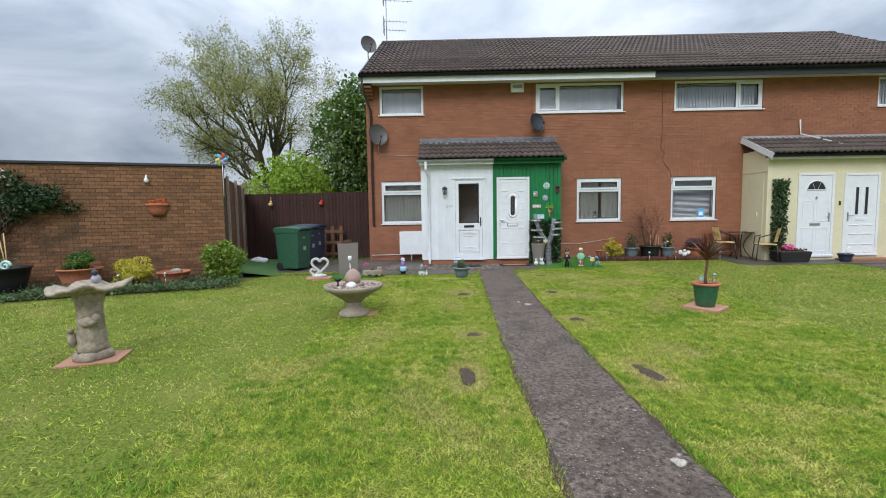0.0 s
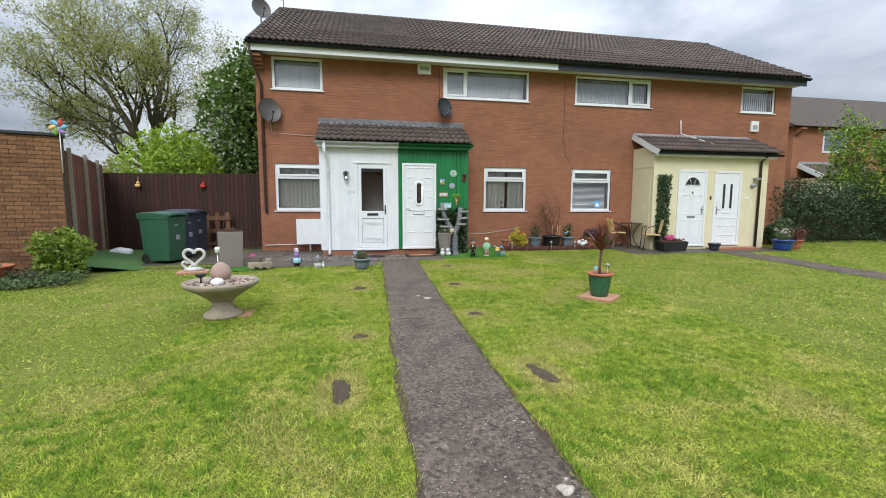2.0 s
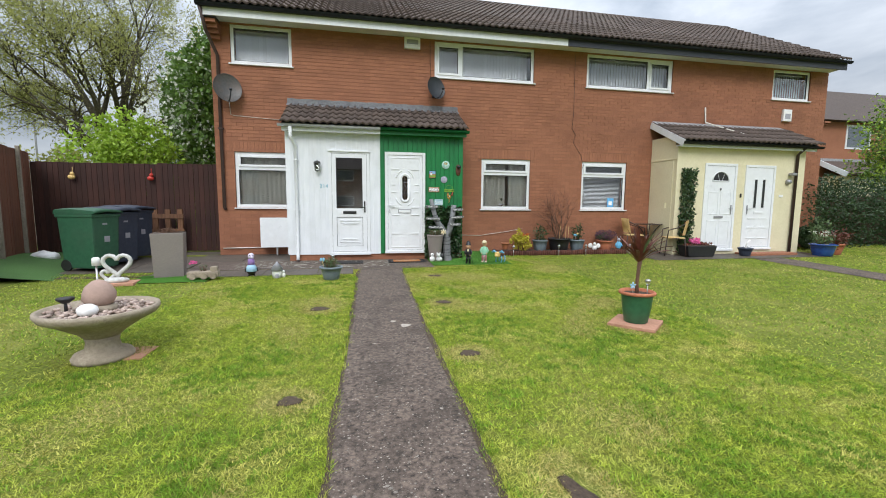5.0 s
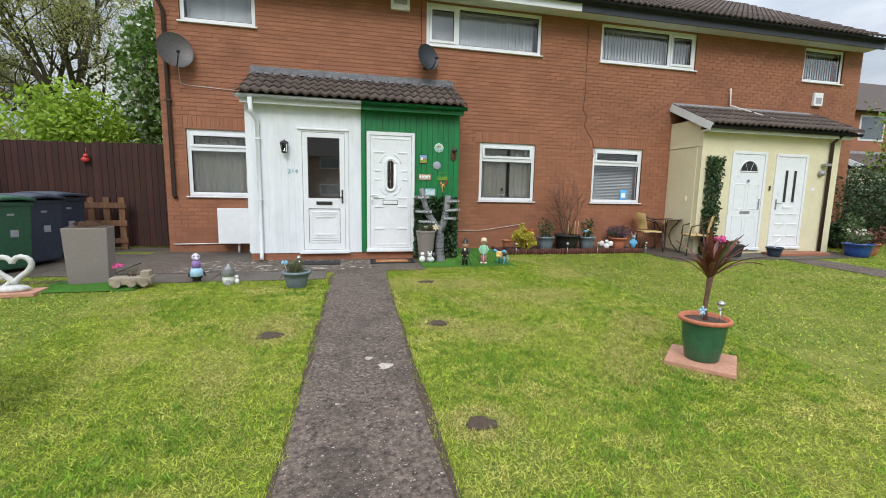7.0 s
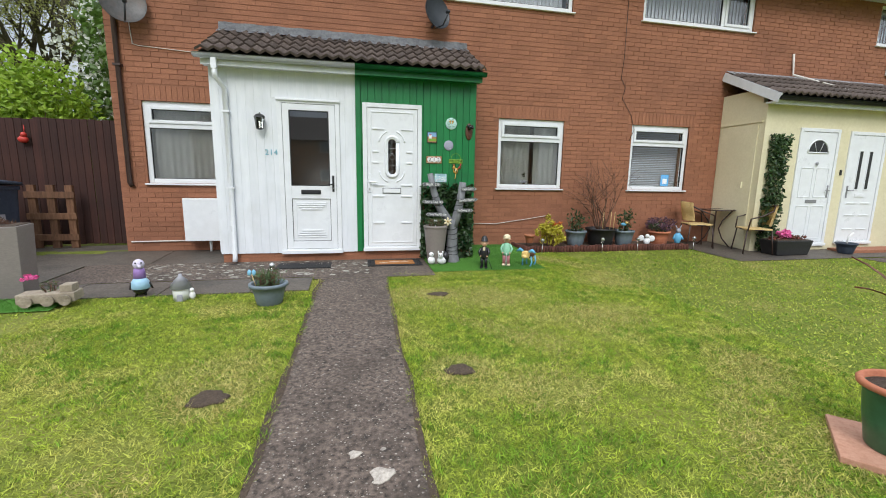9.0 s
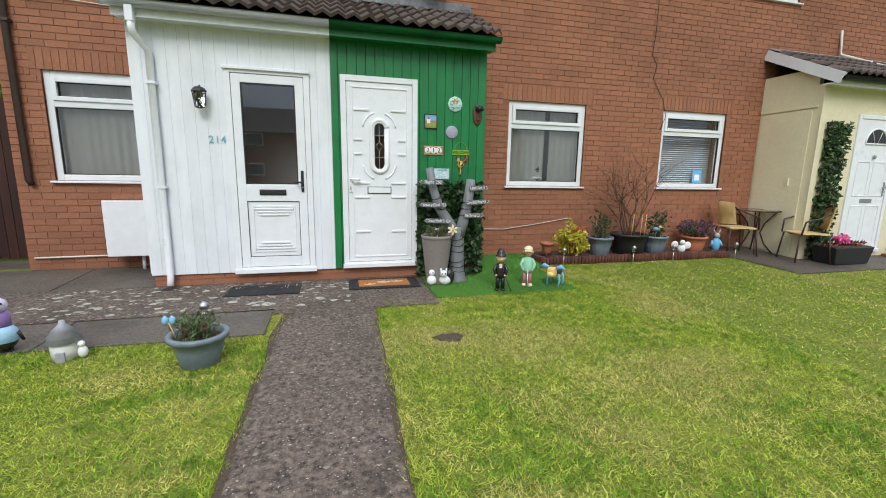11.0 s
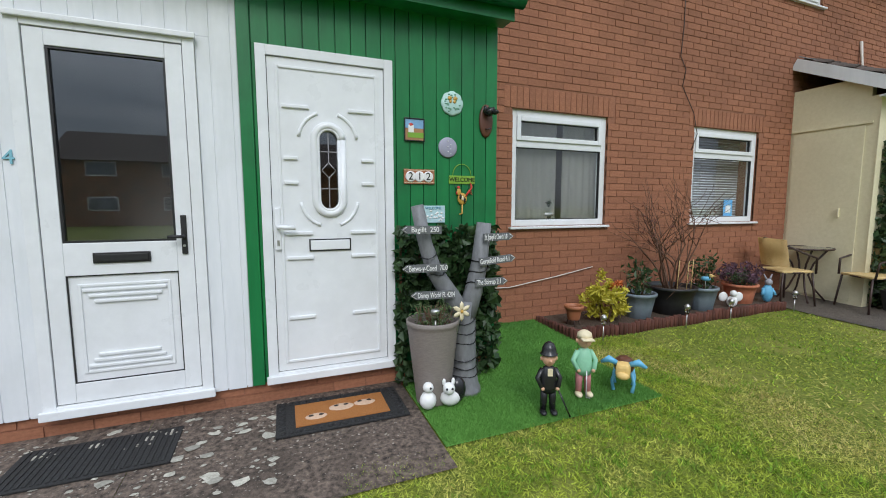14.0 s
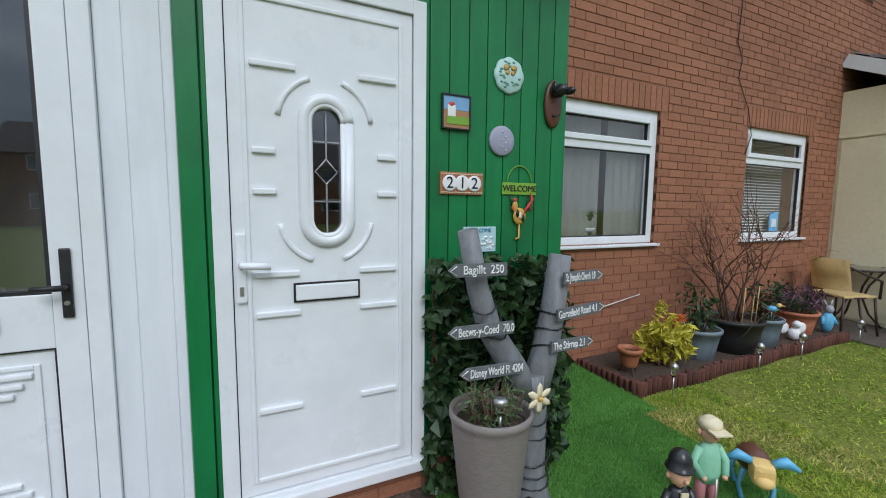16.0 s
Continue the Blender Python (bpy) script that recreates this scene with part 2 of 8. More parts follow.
M_GREYPOT = mat("blue_grey_plastic", (0.13, 0.17, 0.20), (0.19, 0.23, 0.265), 15, 0.5, 0.1, stain=(0.12, 0.14, 0.15))
M_TAUPE = mat("taupe_planter", (0.19, 0.165, 0.15), (0.25, 0.215, 0.195), 30, 0.6, 0.25, stain=(0.16, 0.14, 0.13), stretch=(1, 1, 6))
M_BIN_G = mat("green_bin_plastic", (0.02, 0.085, 0.045), (0.03, 0.115, 0.06), 18, 0.5, 0.1, stain=(0.045, 0.10, 0.06), stain_scale=3)
M_BIN_B = mat("navy_bin_plastic", (0.022, 0.032, 0.055), (0.035, 0.048, 0.075), 18, 0.5, 0.1, stain=(0.05, 0.06, 0.08), stain_scale=3)
M_WOOD = mat("rough_pallet_wood", (0.10, 0.045, 0.022), (0.19, 0.095, 0.05), 30, 0.85, 0.4, vary=0.2, stretch=(1, 1, 0.2))
M_ROLL = mat("log_roll_edging", (0.07, 0.022, 0.016), (0.15, 0.055, 0.035), 40, 0.85, 0.4, vary=0.3, stretch=(1, 1, 0.2))
M_DISH = mat("grey_dish_metal", (0.07, 0.066, 0.062), (0.11, 0.105, 0.10), 25, 0.5, metal=0.2, stain=(0.12, 0.08, 0.06), stain_scale=6)
M_STEEL = mat("brushed_steel", (0.45, 0.45, 0.45), (0.58, 0.58, 0.58), 60, 0.35, metal=0.9)
M_ALU = mat("dull_aluminium", (0.28, 0.28, 0.29), (0.38, 0.38, 0.40), 60, 0.5, metal=0.6)
M_GREYTREE = mat("grey_painted_wood", (0.14, 0.145, 0.15), (0.23, 0.235, 0.245), 22, 0.65, 0.5, stain=(0.10, 0.105, 0.11), stain_scale=4, stretch=(1, 1, 0.4))
M_SIGN = mat("dark_grey_sign_board", (0.10, 0.105, 0.11), (0.16, 0.165, 0.17), 40, 0.7, 0.2)
M_WHITE = mat("white_gloss_paint", (0.76, 0.76, 0.75), (0.84, 0.84, 0.83), 20, 0.4, 0.1, stain=(0.62, 0.62, 0.60), stain_scale=12)
M_RATTAN = mat("honey_rattan", (0.54, 0.38, 0.14), (0.70, 0.52, 0.25), 90, 0.65, 0.5)
M_BLUE = mat("glazed_blue_ceramic", (0.012, 0.05, 0.24), (0.02, 0.08, 0.32), 10, 0.15, coat=0.5, stain=(0.02, 0.10, 0.32))
M_SKYBLUE = mat("sky_blue_paint", (0.10, 0.36, 0.58), (0.16, 0.46, 0.68), 14, 0.4, stain=(0.2, 0.5, 0.6))
M_RUBBER = mat("black_rubber_mat", (0.010, 0.010, 0.010), (0.025, 0.025, 0.026), 90, 0.75, 0.6)
M_COIR = mat("orange_coir", (0.30, 0.11, 0.025), (0.46, 0.19, 0.05), 180, 0.95, 0.8)
M_GRAPE = mat("pale_print", (0.50, 0.34, 0.24), (0.62, 0.44, 0.32), 60, 0.9, 0.3)
M_CABLE = mat("white_cable", (0.62, 0.58, 0.52), (0.72, 0.68, 0.62), 30, 0.5)


# ---- mesh helpers ----
def part(name, bm, material, parent=None, label=""):
    me = bpy.data.meshes.new(name)
    bm.to_mesh(me)
    bm.free()
    me.materials.append(material)
    ob = new(name, me)
    if parent:
        ob.parent = parent
    if label:
        ob["label"] = label
    return ob


def thing(name, x, y, z, label, category, rz=0, group="", kind=""):
    ob = new(name)
    ob.empty_display_size = 0.1
    ob.matrix_world = pose(x, y, z, 0, 0, rz)
    return tagged(ob, label, category, group, kind)


def box(bm, x0, x1, y0, y1, z0, z1, bev=0.0, m=None):
    r = bmesh.ops.create_cube(bm, size=1.0)
    vs = r["verts"]
    for v in vs:
        v.co = Vector((x0 + (v.co.x + 0.5) * (x1 - x0), y0 + (v.co.y + 0.5) * (y1 - y0), z0 + (v.co.z + 0.5) * (z1 - z0)))
    if bev:
        es = list({e for v in vs for e in v.link_edges})
        out = bmesh.ops.bevel(bm, geom=es, offset=bev, segments=2, affect="EDGES", profile=0.6)
        vs = list({v for f in out["faces"] for v in f.verts} | {v for v in vs if v.is_valid})
    if m is not None:
        bmesh.ops.transform(bm, matrix=m, verts=vs)
    return vs


def bx(*a, bev=0.0, m=None):
    bm = bmesh.new()
    box(bm, *a, bev=bev, m=m)
    return bm


def smooth(bm):
    for f in bm.faces:
        f.smooth = True
    return bm


def lathe(profile, seg=32, bm=None, m=None, soft=True, sx=1.0, sy=1.0, wob=None):
    """A turned body from (radius, height) pairs, closed at both ends."""
    bm = bm or bmesh.new()
    rings = []
    for r, z in profile:
        ring = []
        for i in range(seg):
            a = 2 * math.pi * i / seg
            k = r * (wob(a, z) if wob else 1)
            co = Vector((k * math.cos(a) * sx, k * math.sin(a) * sy, z))
            ring.append(bm.verts.new(m @ co if m else co))
        rings.append(ring)
    for a, b in zip(rings, rings[1:]):
        for i in range(seg):
            f = bm.faces.new((a[i], a[(i + 1) % seg], b[(i + 1) % seg], b[i]))
            f.smooth = soft
    bm.faces.new(list(reversed(rings[0])))
    bm.faces.new(rings[-1])
    return bm


def tube(pts, radii, seg=8, bm=None):
    """A round bar through the points, with a radius at each."""
    bm = bm or bmesh.new()
    pts = [Vector(p) for p in pts]
    if not hasattr(radii, "__len__"):
        radii = [radii] * len(pts)
    rings, side = [], None
    for i, (p, r) in enumerate(zip(pts, radii)):
        d = (pts[min(i + 1, len(pts) - 1)] - pts[max(i - 1, 0)]).normalized()
        if side is None:
            side = d.orthogonal().normalized()
        side = (side - d * side.dot(d)).normalized()
        up = d.cross(side)
        rings.append([bm.verts.new(p + r * (math.cos(2 * math.pi * k / seg) * side + math.sin(2 * math.pi * k / seg) * up)) for k in range(seg)])
    for a, b in zip(rings, rings[1:]):
        for k in range(seg):
            bm.faces.new((a[k], a[(k + 1) % seg], b[(k + 1) % seg], b[k])).smooth = True
    bm.faces.new(list(reversed(rings[0])))
    bm.faces.new(rings[-1])
    return bm


def ball(bm, x, y, z, rx, ry=None, rz=None, sub=2, m=None):
    ry, rz = ry or rx, rz or rx
    r = bmesh.ops.create_icosphere(bm, subdivisions=sub, radius=1.0)
    for v in r["verts"]:
        v.co = Vector((x + v.co.x * rx, y + v.co.y * ry, z + v.co.z * rz))
        if m is not None:
            v.co = m @ v.co
    for v in r["verts"]:
        for f in v.link_faces:
            f.smooth = True
    return bm


def from_arrays(name, co, faces, material, parent=None, label=""):
    """One mesh from vertex and equal-sided face arrays."""
    co, faces = np.asarray(co, np.float32), np.asarray(faces, np.int32)
    me = bpy.data.meshes.new(name)
    n, k = faces.shape
    me.vertices.add(len(co))
    me.vertices.foreach_set("co", co.ravel())
    me.loops.add(n * k)
    me.loops.foreach_set("vertex_index", faces.ravel())
    me.polygons.add(n)
    me.polygons.foreach_set("loop_start", np.arange(0, n * k, k, dtype=np.int32))
    me.polygons.foreach_set("use_smooth", np.zeros(n, bool))
    me.update(calc_edges=True)
    me.materials.append(material)
    ob = new(name, me)
    if parent:
        ob.parent = parent
    if label:
        ob["label"] = label
    return ob


def leaves(name, centres, size, material, parent=None, label="", rng=None, aspect=0.5, up=0.0, out=None):
    """Many small folded leaves about the given centres."""
    rng = rng or np.random.default_rng(5)
    c = np.asarray(centres, float)
    n = len(c)
    d = rng.normal(size=(n, 3))
    d[:, 2] += up
    if out is not None:
        d += out
    d /= np.linalg.norm(d, axis=1)[:, None]
    s = np.cross(d, rng.normal(size=(n, 3)))
    s /= np.linalg.norm(s, axis=1)[:, None] + 1e-9
    nn = np.cross(d, s)
    ln = (size * rng.uniform(0.6, 1.3, n))[:, None]
    w = ln * aspect * 0.5
    v = np.stack([c - d * ln * 0.5, c + s * w + nn * w * 0.4, c + d * ln * 0.5, c - s * w + nn * w * 0.4], 1).reshape(-1, 3)
    i = np.arange(n)[:, None] * 4
    f = np.concatenate([i + [[0, 1, 2]], i + [[0, 2, 3]]], 1).reshape(-1, 3)
    return from_arrays(name, v, f, material, parent, label)


def blob(rng, n, cx, cy, cz, rx, ry, rz, lumps=10, fill=0.25):
    """Points spread on and in a lumpy crown, with gaps between its lumps."""
    a = rng.normal(size=(lumps, 3))
    a /= np.linalg.norm(a, axis=1)[:, None]
    a *= rng.uniform(0.45, 0.8, (lumps, 1))
    k = rng.integers(0, lumps, n)
    d = rng.normal(size=(n, 3))
    d /= np.linalg.norm(d, axis=1)[:, None]
    r = rng.uniform(fill, 1, (n, 1)) ** 0.5
    p = a[k] + d * r * rng.uniform(0.3, 0.48, (lumps, 1))[k]
    return p * [rx, ry, rz] + [cx, cy, cz]


def gz(y):
    """Height of the ground, which rises gently to the house."""
    return float(np.interp(y, [6, 11.3, 12.3], [0, 0.15, 0.2]))


def text(name, body, size, material, parent, m, label="", depth=0.002):
    cu = bpy.data.curves.new(name, "FONT")
    cu.body, cu.size, cu.extrude, cu.align_x, cu.align_y = body, size, depth, "CENTER", "CENTER"
    tmp = bpy.data.objects.new(name, cu)
    scene.collection.objects.link(tmp)
    me = bpy.data.meshes.new_from_object(tmp.evaluated_get(bpy.context.evaluated_depsgraph_get()))
    bpy.data.objects.remove(tmp)
    me.materials.clear()
    me.materials.append(material)
    ob = new(name, me)
    ob.parent = parent
    ob.matrix_local = m
    if label:
        ob["label"] = label
    return ob


def path_drift(y):
    """The garden path bends a little towards the doors."""
    return np.interp(y, [4, 9.5, 10.4], [0, 0.10, 0.14])


def sheet(name, x0, x1, y0, y1, lift, material, step=0.5, label="", kind="structure", wob=0.0, drift=False):
    """A ground surface that follows the ground's rise; its edges may wander a little."""
    bm = bmesh.new()
    ys = np.unique(np.concatenate([np.arange(y0, y1, step), [y1], [v for v in (6, 11.3, 12.3) if y0 < v < y1]]))
    rows = []
    for y in ys:
        a = wob * noise.noise(Vector((x0, y * 2.3, 1)))
        b = wob * noise.noise(Vector((x1, y * 2.3, 5)))
        d = float(path_drift(y)) if drift else 0.0
        rows.append([bm.verts.new((x0 + a + d, y, gz(y) + lift)), bm.verts.new((x1 + b + d, y, gz(y) + lift))])
    for p, q in zip(rows, rows[1:]):
        bm.faces.new((p[0], p[1], q[1], q[0]))
    r = bmesh.ops.extrude_face_region(bm, geom=list(bm.faces))
    for v in r["geom"]:
        if isinstance(v, bmesh.types.BMVert):
            v.co.z -= 0.001
    ob = part(name, bm, material)
    return tagged(ob, label, name.split("_")[0], kind=kind)


# ---- the setting ----
YF, YP = 12.24, 11.33          # house front, porch front
ground_bm = bmesh.new()
gy = [-400, -60, -10, 0, 6, 7.5, 9, 10.2, 11.3, 12.3, 30, 400]
gx = [-400, -40, -10, 0, 10, 40, 400]
gv = [[ground_bm.verts.new((x, y, gz(y))) for x in gx] for y in gy]
for i in range(len(gy) - 1):
    for j in range(len(gx) - 1):
        ground_bm.faces.new((gv[i][j], gv[i][j + 1], gv[i + 1][j + 1], gv[i + 1][j]))
ground = tagged(part("ground", ground_bm, M_GRASS), "mown lawn ground with yellowed patches", "lawn", kind="structure")
path_1 = sheet("path_1", 0.59, 1.39, -8, 10.28, 0.012, M_TARMAC, 0.15, "worn dark tarmac garden path with exposed stones", wob=0.012, drift=True)
path_2 = sheet("path_2", 9.75, 10.6, -8, 10.5, 0.010, M_TARMAC, 0.15, "dark tarmac path across the lawn to the cream porch", wob=0.05)
apron_side = sheet("pavement_4", -2.32, 0.618, 10.392, YP + 0.02, 0.016, M_TARMAC, 0.2, "lichen-spotted dark tarmac before the white porch")
apron = sheet("pavement_1", 0.62, 2.15, 10.28, YP + 0.02, 0.014, M_TARMAC, 0.2, "stained dark tarmac apron before the doors")
patio = sheet("pavement_2", 7.25, 12.2, 10.55, YF, 0.012, M_SLAB, 0.3, "dark damp concrete pavement before the cream porch")


def brickwork(parent, axis_m, x0, x1, z0, z1, openings, brick_mat, joined_mat, near, seed=1, soldier=0.225):
    """Running-bond bricks set proud of a mortar bed. Local x runs along the wall, y is its depth; the face is at y = 0.
    near(x, z) picks the bricks that become parts."""
    rng = np.random.default_rng(seed)
    shared = {}
    V, Fc, pieces = [], [], 0
    L, H, J = 0.215, 0.065, 0.010
    row, z = 0, z0
    while z < z1 - 0.02:
        h = min(H, z1 - z - 0.005)
        spans = [(x0, x1)]
        for a, b, c, d in openings:
            if z + h > c + 0.002 and z < d - 0.002:
                spans = [s for p, q in spans for s in ((p, min(q, a)), (max(p, b), q)) if s[1] - s[0] > 0.03]
        for p, q in spans:
            x = x0 + (0 if row % 2 == 0 else -(L + J) / 2)
            while x < q:
                a, b = max(x, p), min(x + L, q)
                if b - a > 0.03:
                    dy = -0.006 + rng.uniform(-0.0016, 0.0016)
                    if near(0.5 * (a + b), z) and pieces < 300:
                        key = (round(b - a, 3), round(h, 3))
                        if key not in shared:
                            me = bpy.data.meshes.new("brick")
                            bm = bx(-key[0] / 2, key[0] / 2, 0, 0.03, 0, key[1])
                            bm.to_mesh(me)
                            bm.free()
                            me.materials.append(brick_mat)
                            shared[key] = me
                        ob = new("brick", shared[key])
                        ob.parent = parent
                        ob.matrix_local = axis_m @ pose(0.5 * (a + b), dy, z)
                        pieces += 1
                    else:
                        n = len(V)
                        for yy in (dy, 0.02):
                            V += [(a, yy, z), (b, yy, z), (b, yy, z + h), (a, yy, z + h)]
                        Fc += [(n, n + 1, n + 2, n + 3), (n, n + 4, n + 5, n + 1), (n + 3, n + 2, n + 6, n + 7), (n, n + 3, n + 7, n + 4), (n + 1, n + 5, n + 6, n + 2)]
                x += L + J
        z += H + J
        row += 1
    if not V:
        return
    co = np.array([axis_m @ Vector(v) for v in V])
    ob = from_arrays("brickwork", co, Fc, joined_mat, parent)
    ob["kind"] = "stuff"


def wall_bed(bm, x0, x1, z0, z1, y0, y1, openings):
    """Wall slab with openings cut right through it, as butted blocks."""
    xs = sorted({x0, x1, *[min(max(v, x0), x1) for o in openings for v in o[:2]]})
    for a, b in zip(xs, xs[1:]):
        mid, spans = (a + b) / 2, [(z0, z1)]
        for o in openings:
            if o[0] < mid < o[1]:
                spans = [s for p, q in spans for s in ((p, min(q, o[2])), (max(p, o[3]), q)) if s[1] - s[0] > 0.001]
        for p, q in spans:
            box(bm, a, b, y0, y1, p, q)


X0, X1, ZE = -2.27, 13.70, 5.16
WINS = [  # x0, x1, sill, head, mullion, transom
    (-1.90, -0.66, 1.25, 2.45, None, 2.10), (3.63, 4.88, 1.24, 2.45, None, 2.10), (6.27, 7.53, 1.24, 2.45, None, 2.10),
    (-1.89, -0.66, 4.28, 5.07, None, None), (2.47, 4.91, 4.27, 5.07, 3.11, None), (6.30, 8.73, 4.27, 5.07, 8.04, None),
    (11.85, 13.1, 4.28, 5.07, None, None)]
opens = [w[:4] for w in WINS]
house_wall = tagged(part("wall_front", bmesh.new(), M_MORTAR), "red-brown brick front wall of the two-storey terrace", "wall", kind="structure")
bm = bmesh.new()
wall_bed(bm, X0, X1, 0.0, ZE, YF, YF + 0.25, opens)
bm.to_mesh(house_wall.data)
bm.free()
bm = bmesh.new()
box(bm, X0, X0 + 0.25, YF + 0.25, 20, 0, ZE)
for a, b in ((0, 1),):
    vs = [bm.verts.new(p) for p in ((X0, YF + 0.25, ZE), (X0, 20, ZE), (X0, 16, 7.5), (X0 + 0.25, YF + 0.25, ZE), (X0 + 0.25, 20, ZE), (X0 + 0.25, 16, 7.5))]
    for f in ((0, 1, 2), (3, 5, 4), (0, 2, 5, 3), (1, 4, 5, 2)):
        bm.faces.new([vs[i] for i in f])
tagged(part("wall_west", bm, M_BRICKJ), "brick gable wall of the terrace", "wall", kind="structure")
tagged(part("wall_east", bx(X1 - 0.25, X1, YF + 0.25, 20, 0, ZE), M_BRICKJ), "brick end wall of the terrace", "wall", kind="structure")
tagged(part("wall_back", bx(X0 + 0.25, X1 - 0.25, 19.75, 20, 0, ZE), M_BRICKJ), "brick back wall of the terrace", "wall", kind="structure")
tagged(part("wall_inner", bx(X0 + 0.25, X1 - 0.25, 15.2, 15.3, 0.2, ZE), M_ROOM), "plain painted wall inside the rooms", "wall", kind="structure")
tagged(part("floor_upper", bx(X0 + 0.25, X1 - 0.25, YF + 0.25, 15.2, 2.75, 2.95), M_ROOM), "upper floor inside the house", "floor", kind="structure")
tagged(part("floor_lower", bx(X0 + 0.25, X1 - 0.25, YF + 0.25, 15.2, 0.2, 0.36), M_ROOM), "ground floor inside the house", "floor", kind="structure")
tagged(part("ceiling", bx(X0 + 0.25, X1 - 0.25, YF + 0.25, 15.2, ZE - 0.05, ZE), M_ROOM), "plain ceiling of the upper rooms", "ceiling", kind="structure")
for k, xx in enumerate((1.2, 5.6, 10.4)):
    tagged(part("wall_room_%d" % (k + 1), bx(xx, xx + 0.1, YF + 0.25, 15.2, 0.36, 2.75), M_ROOM), "plain partition between rooms", "wall", kind="structure")


def window(k, x0, x1, z0, z1, mull, trans, y=YF):
    """Recessed white plastic window with sill, sashes and panes."""
    win = thing("window_%d" % k, 0, 0, 0, "white plastic-framed window in the brick wall", "window", kind="structure")
    yo, yi, F = y + 0.030, y + 0.10, 0.068
    fr = bmesh.new()
    for a in ((x0, x0 + F, z0, z1), (x1 - F, x1, z0, z1), (x0 + F, x1 - F, z1 - F, z1), (x0 + F, x1 - F, z0, z0 + F)):
        box(fr, a[0], a[1], yo, yi, a[2], a[3], bev=0.006)
    if mull:
        box(fr, mull - F / 2, mull + F / 2, yo, yi, z0 + F, z1 - F, bev=0.006)
    if trans:
        box(fr, x0 + F, x1 - F, yo, yi, trans - F / 2, trans + F / 2, bev=0.006)
    part("window_frame", fr, M_UPVC, win)
    part("window_sill", bx(x0 - 0.035, x1 + 0.035, y - 0.05, yo, z0 - 0.028, z0 - 0.003, bev=0.008), M_UPVC, win)
    cells = [(x0 + F, x1 - F, z0 + F, z1 - F)]
    if mull:
        cells = [(x0 + F, mull - F / 2, z0 + F, z1 - F), (mull + F / 2, x1 - F, z0 + F, z1 - F)]
    if trans:
        cells = [(x0 + F, x1 - F, z0 + F, trans - F / 2), (x0 + F, x1 - F, trans + F / 2, z1 - F)]
    for i, (a, b, c, d) in enumerate(cells):
        opener = (trans and i == 1) or (mull and (b - a) < 1)
        if opener:
            sash = bmesh.new()
            S = 0.048
            for q in ((a, a + S, c, d), (b - S, b, c, d), (a + S, b - S, d - S, d), (a + S, b - S, c, c + S)):
                box(sash, q[0], q[1], yo - 0.018, yi - 0.01, q[2], q[3], bev=0.006)
            part("sash", sash, M_UPVC, win)
            a, b, c, d = a + S, b - S, c + S, d - S
        gk = bmesh.new()
        for q in ((a, a + 0.008, c, d), (b - 0.008, b, c, d), (a + 0.008, b - 0.008, d - 0.008, d), (a + 0.008, b - 0.008, c, c + 0.008)):
            box(gk, q[0], q[1], yo + 0.006, yo + 0.04, q[2], q[3])
        part("gasket", gk, M_BLACK, win)
        pane = part("pane", bx(a + 0.008, b - 0.008, yo + 0.02, yo + 0.026, c + 0.008, d - 0.008), M_GLASS, win)
        pane.visible_shadow = False
    return win


def folds(x0, x1, z0, z1, y, waves, depth, thick=0.004):
    """A hanging cloth with soft vertical folds."""
    bm = bmesh.new()
    n = waves * 6
    rows = []
    for z in (z0, z1):
        rows.append([bm.verts.new((x0 + (x1 - x0) * i / n, y + depth * math.sin(i / 6 * 2 * math.pi) * (0.8 + 0.4 * math.sin(i * 0.37)), z)) for i in range(n + 1)])
    for i in range(n):
        bm.faces.new((rows[0][i], rows[0][i + 1], rows[1][i + 1], rows[1][i])).smooth = True
    bmesh.ops.solidify(bm, geom=list(bm.faces), thickness=thick)
    return bm


for k, w in enumerate(WINS):
    window(k + 1, *w)
    if k >= 3:
        bl = thing("vertical_blind", w[0] + 0.06, YF + 0.2, w[2], "white vertical slat blind behind the upper window", "blind", group="upper window blinds")
        part("headrail", bx(0, w[1] - w[0] - 0.12, -0.02, 0.02, w[3] - w[2] - 0.10, w[3] - w[2] - 0.06), M_UPVC, bl)
        me = None
        x = 0.05
        while x < w[1] - w[0] - 0.14:
            if me is None:
                sl = part("slat", bx(-0.046, 0.046, -0.001, 0.001, 0.03, w[3] - w[2] - 0.10), M_BLIND, bl)
                me = sl.data
            else:
                sl = new("slat", me)
                sl.parent = bl
            sl.matrix_local = pose(x, 0, 0, 0, 0, 22)
            x += 0.078
for a, b, z0, z1 in ((-1.86, -0.70, 1.2, 2.4), (3.66, 4.28, 1.2, 2.4), (4.36, 4.86, 1.2, 2.4)):
    tagged(part("curtain", folds(a, b, z0, z1, YF + 0.135, max(5, int((b - a) / 0.09)), 0.012), M_CURTAIN), "pale net curtain hanging behind the window", "curtain")
hb = thing("slatted_blind", 6.32, YF + 0.22, 1.26, "half-lowered pale horizontal slatted blind behind the window", "blind")
part("headrail", bx(0, 1.16, -0.02, 0.02, 1.11, 1.15), M_UPVC, hb)
me = part("slat", bx(0, 1.16, -0.012, 0.012, -0.001, 0.001), M_BLIND, hb).data
for i in range(30):
    sl = new("slat", me)
    sl.parent = hb
    sl.matrix_local = pose(0, 0, 0.06 + i * 0.0345, 30)

# ---- main roof ----
PITCH = math.atan2(7.75 - 5.24, 16 - 11.78)
roof_m = pose(0, 11.74, 5.25, math.degrees(PITCH))
SLOPE = (16 - 11.74) / math.cos(PITCH)


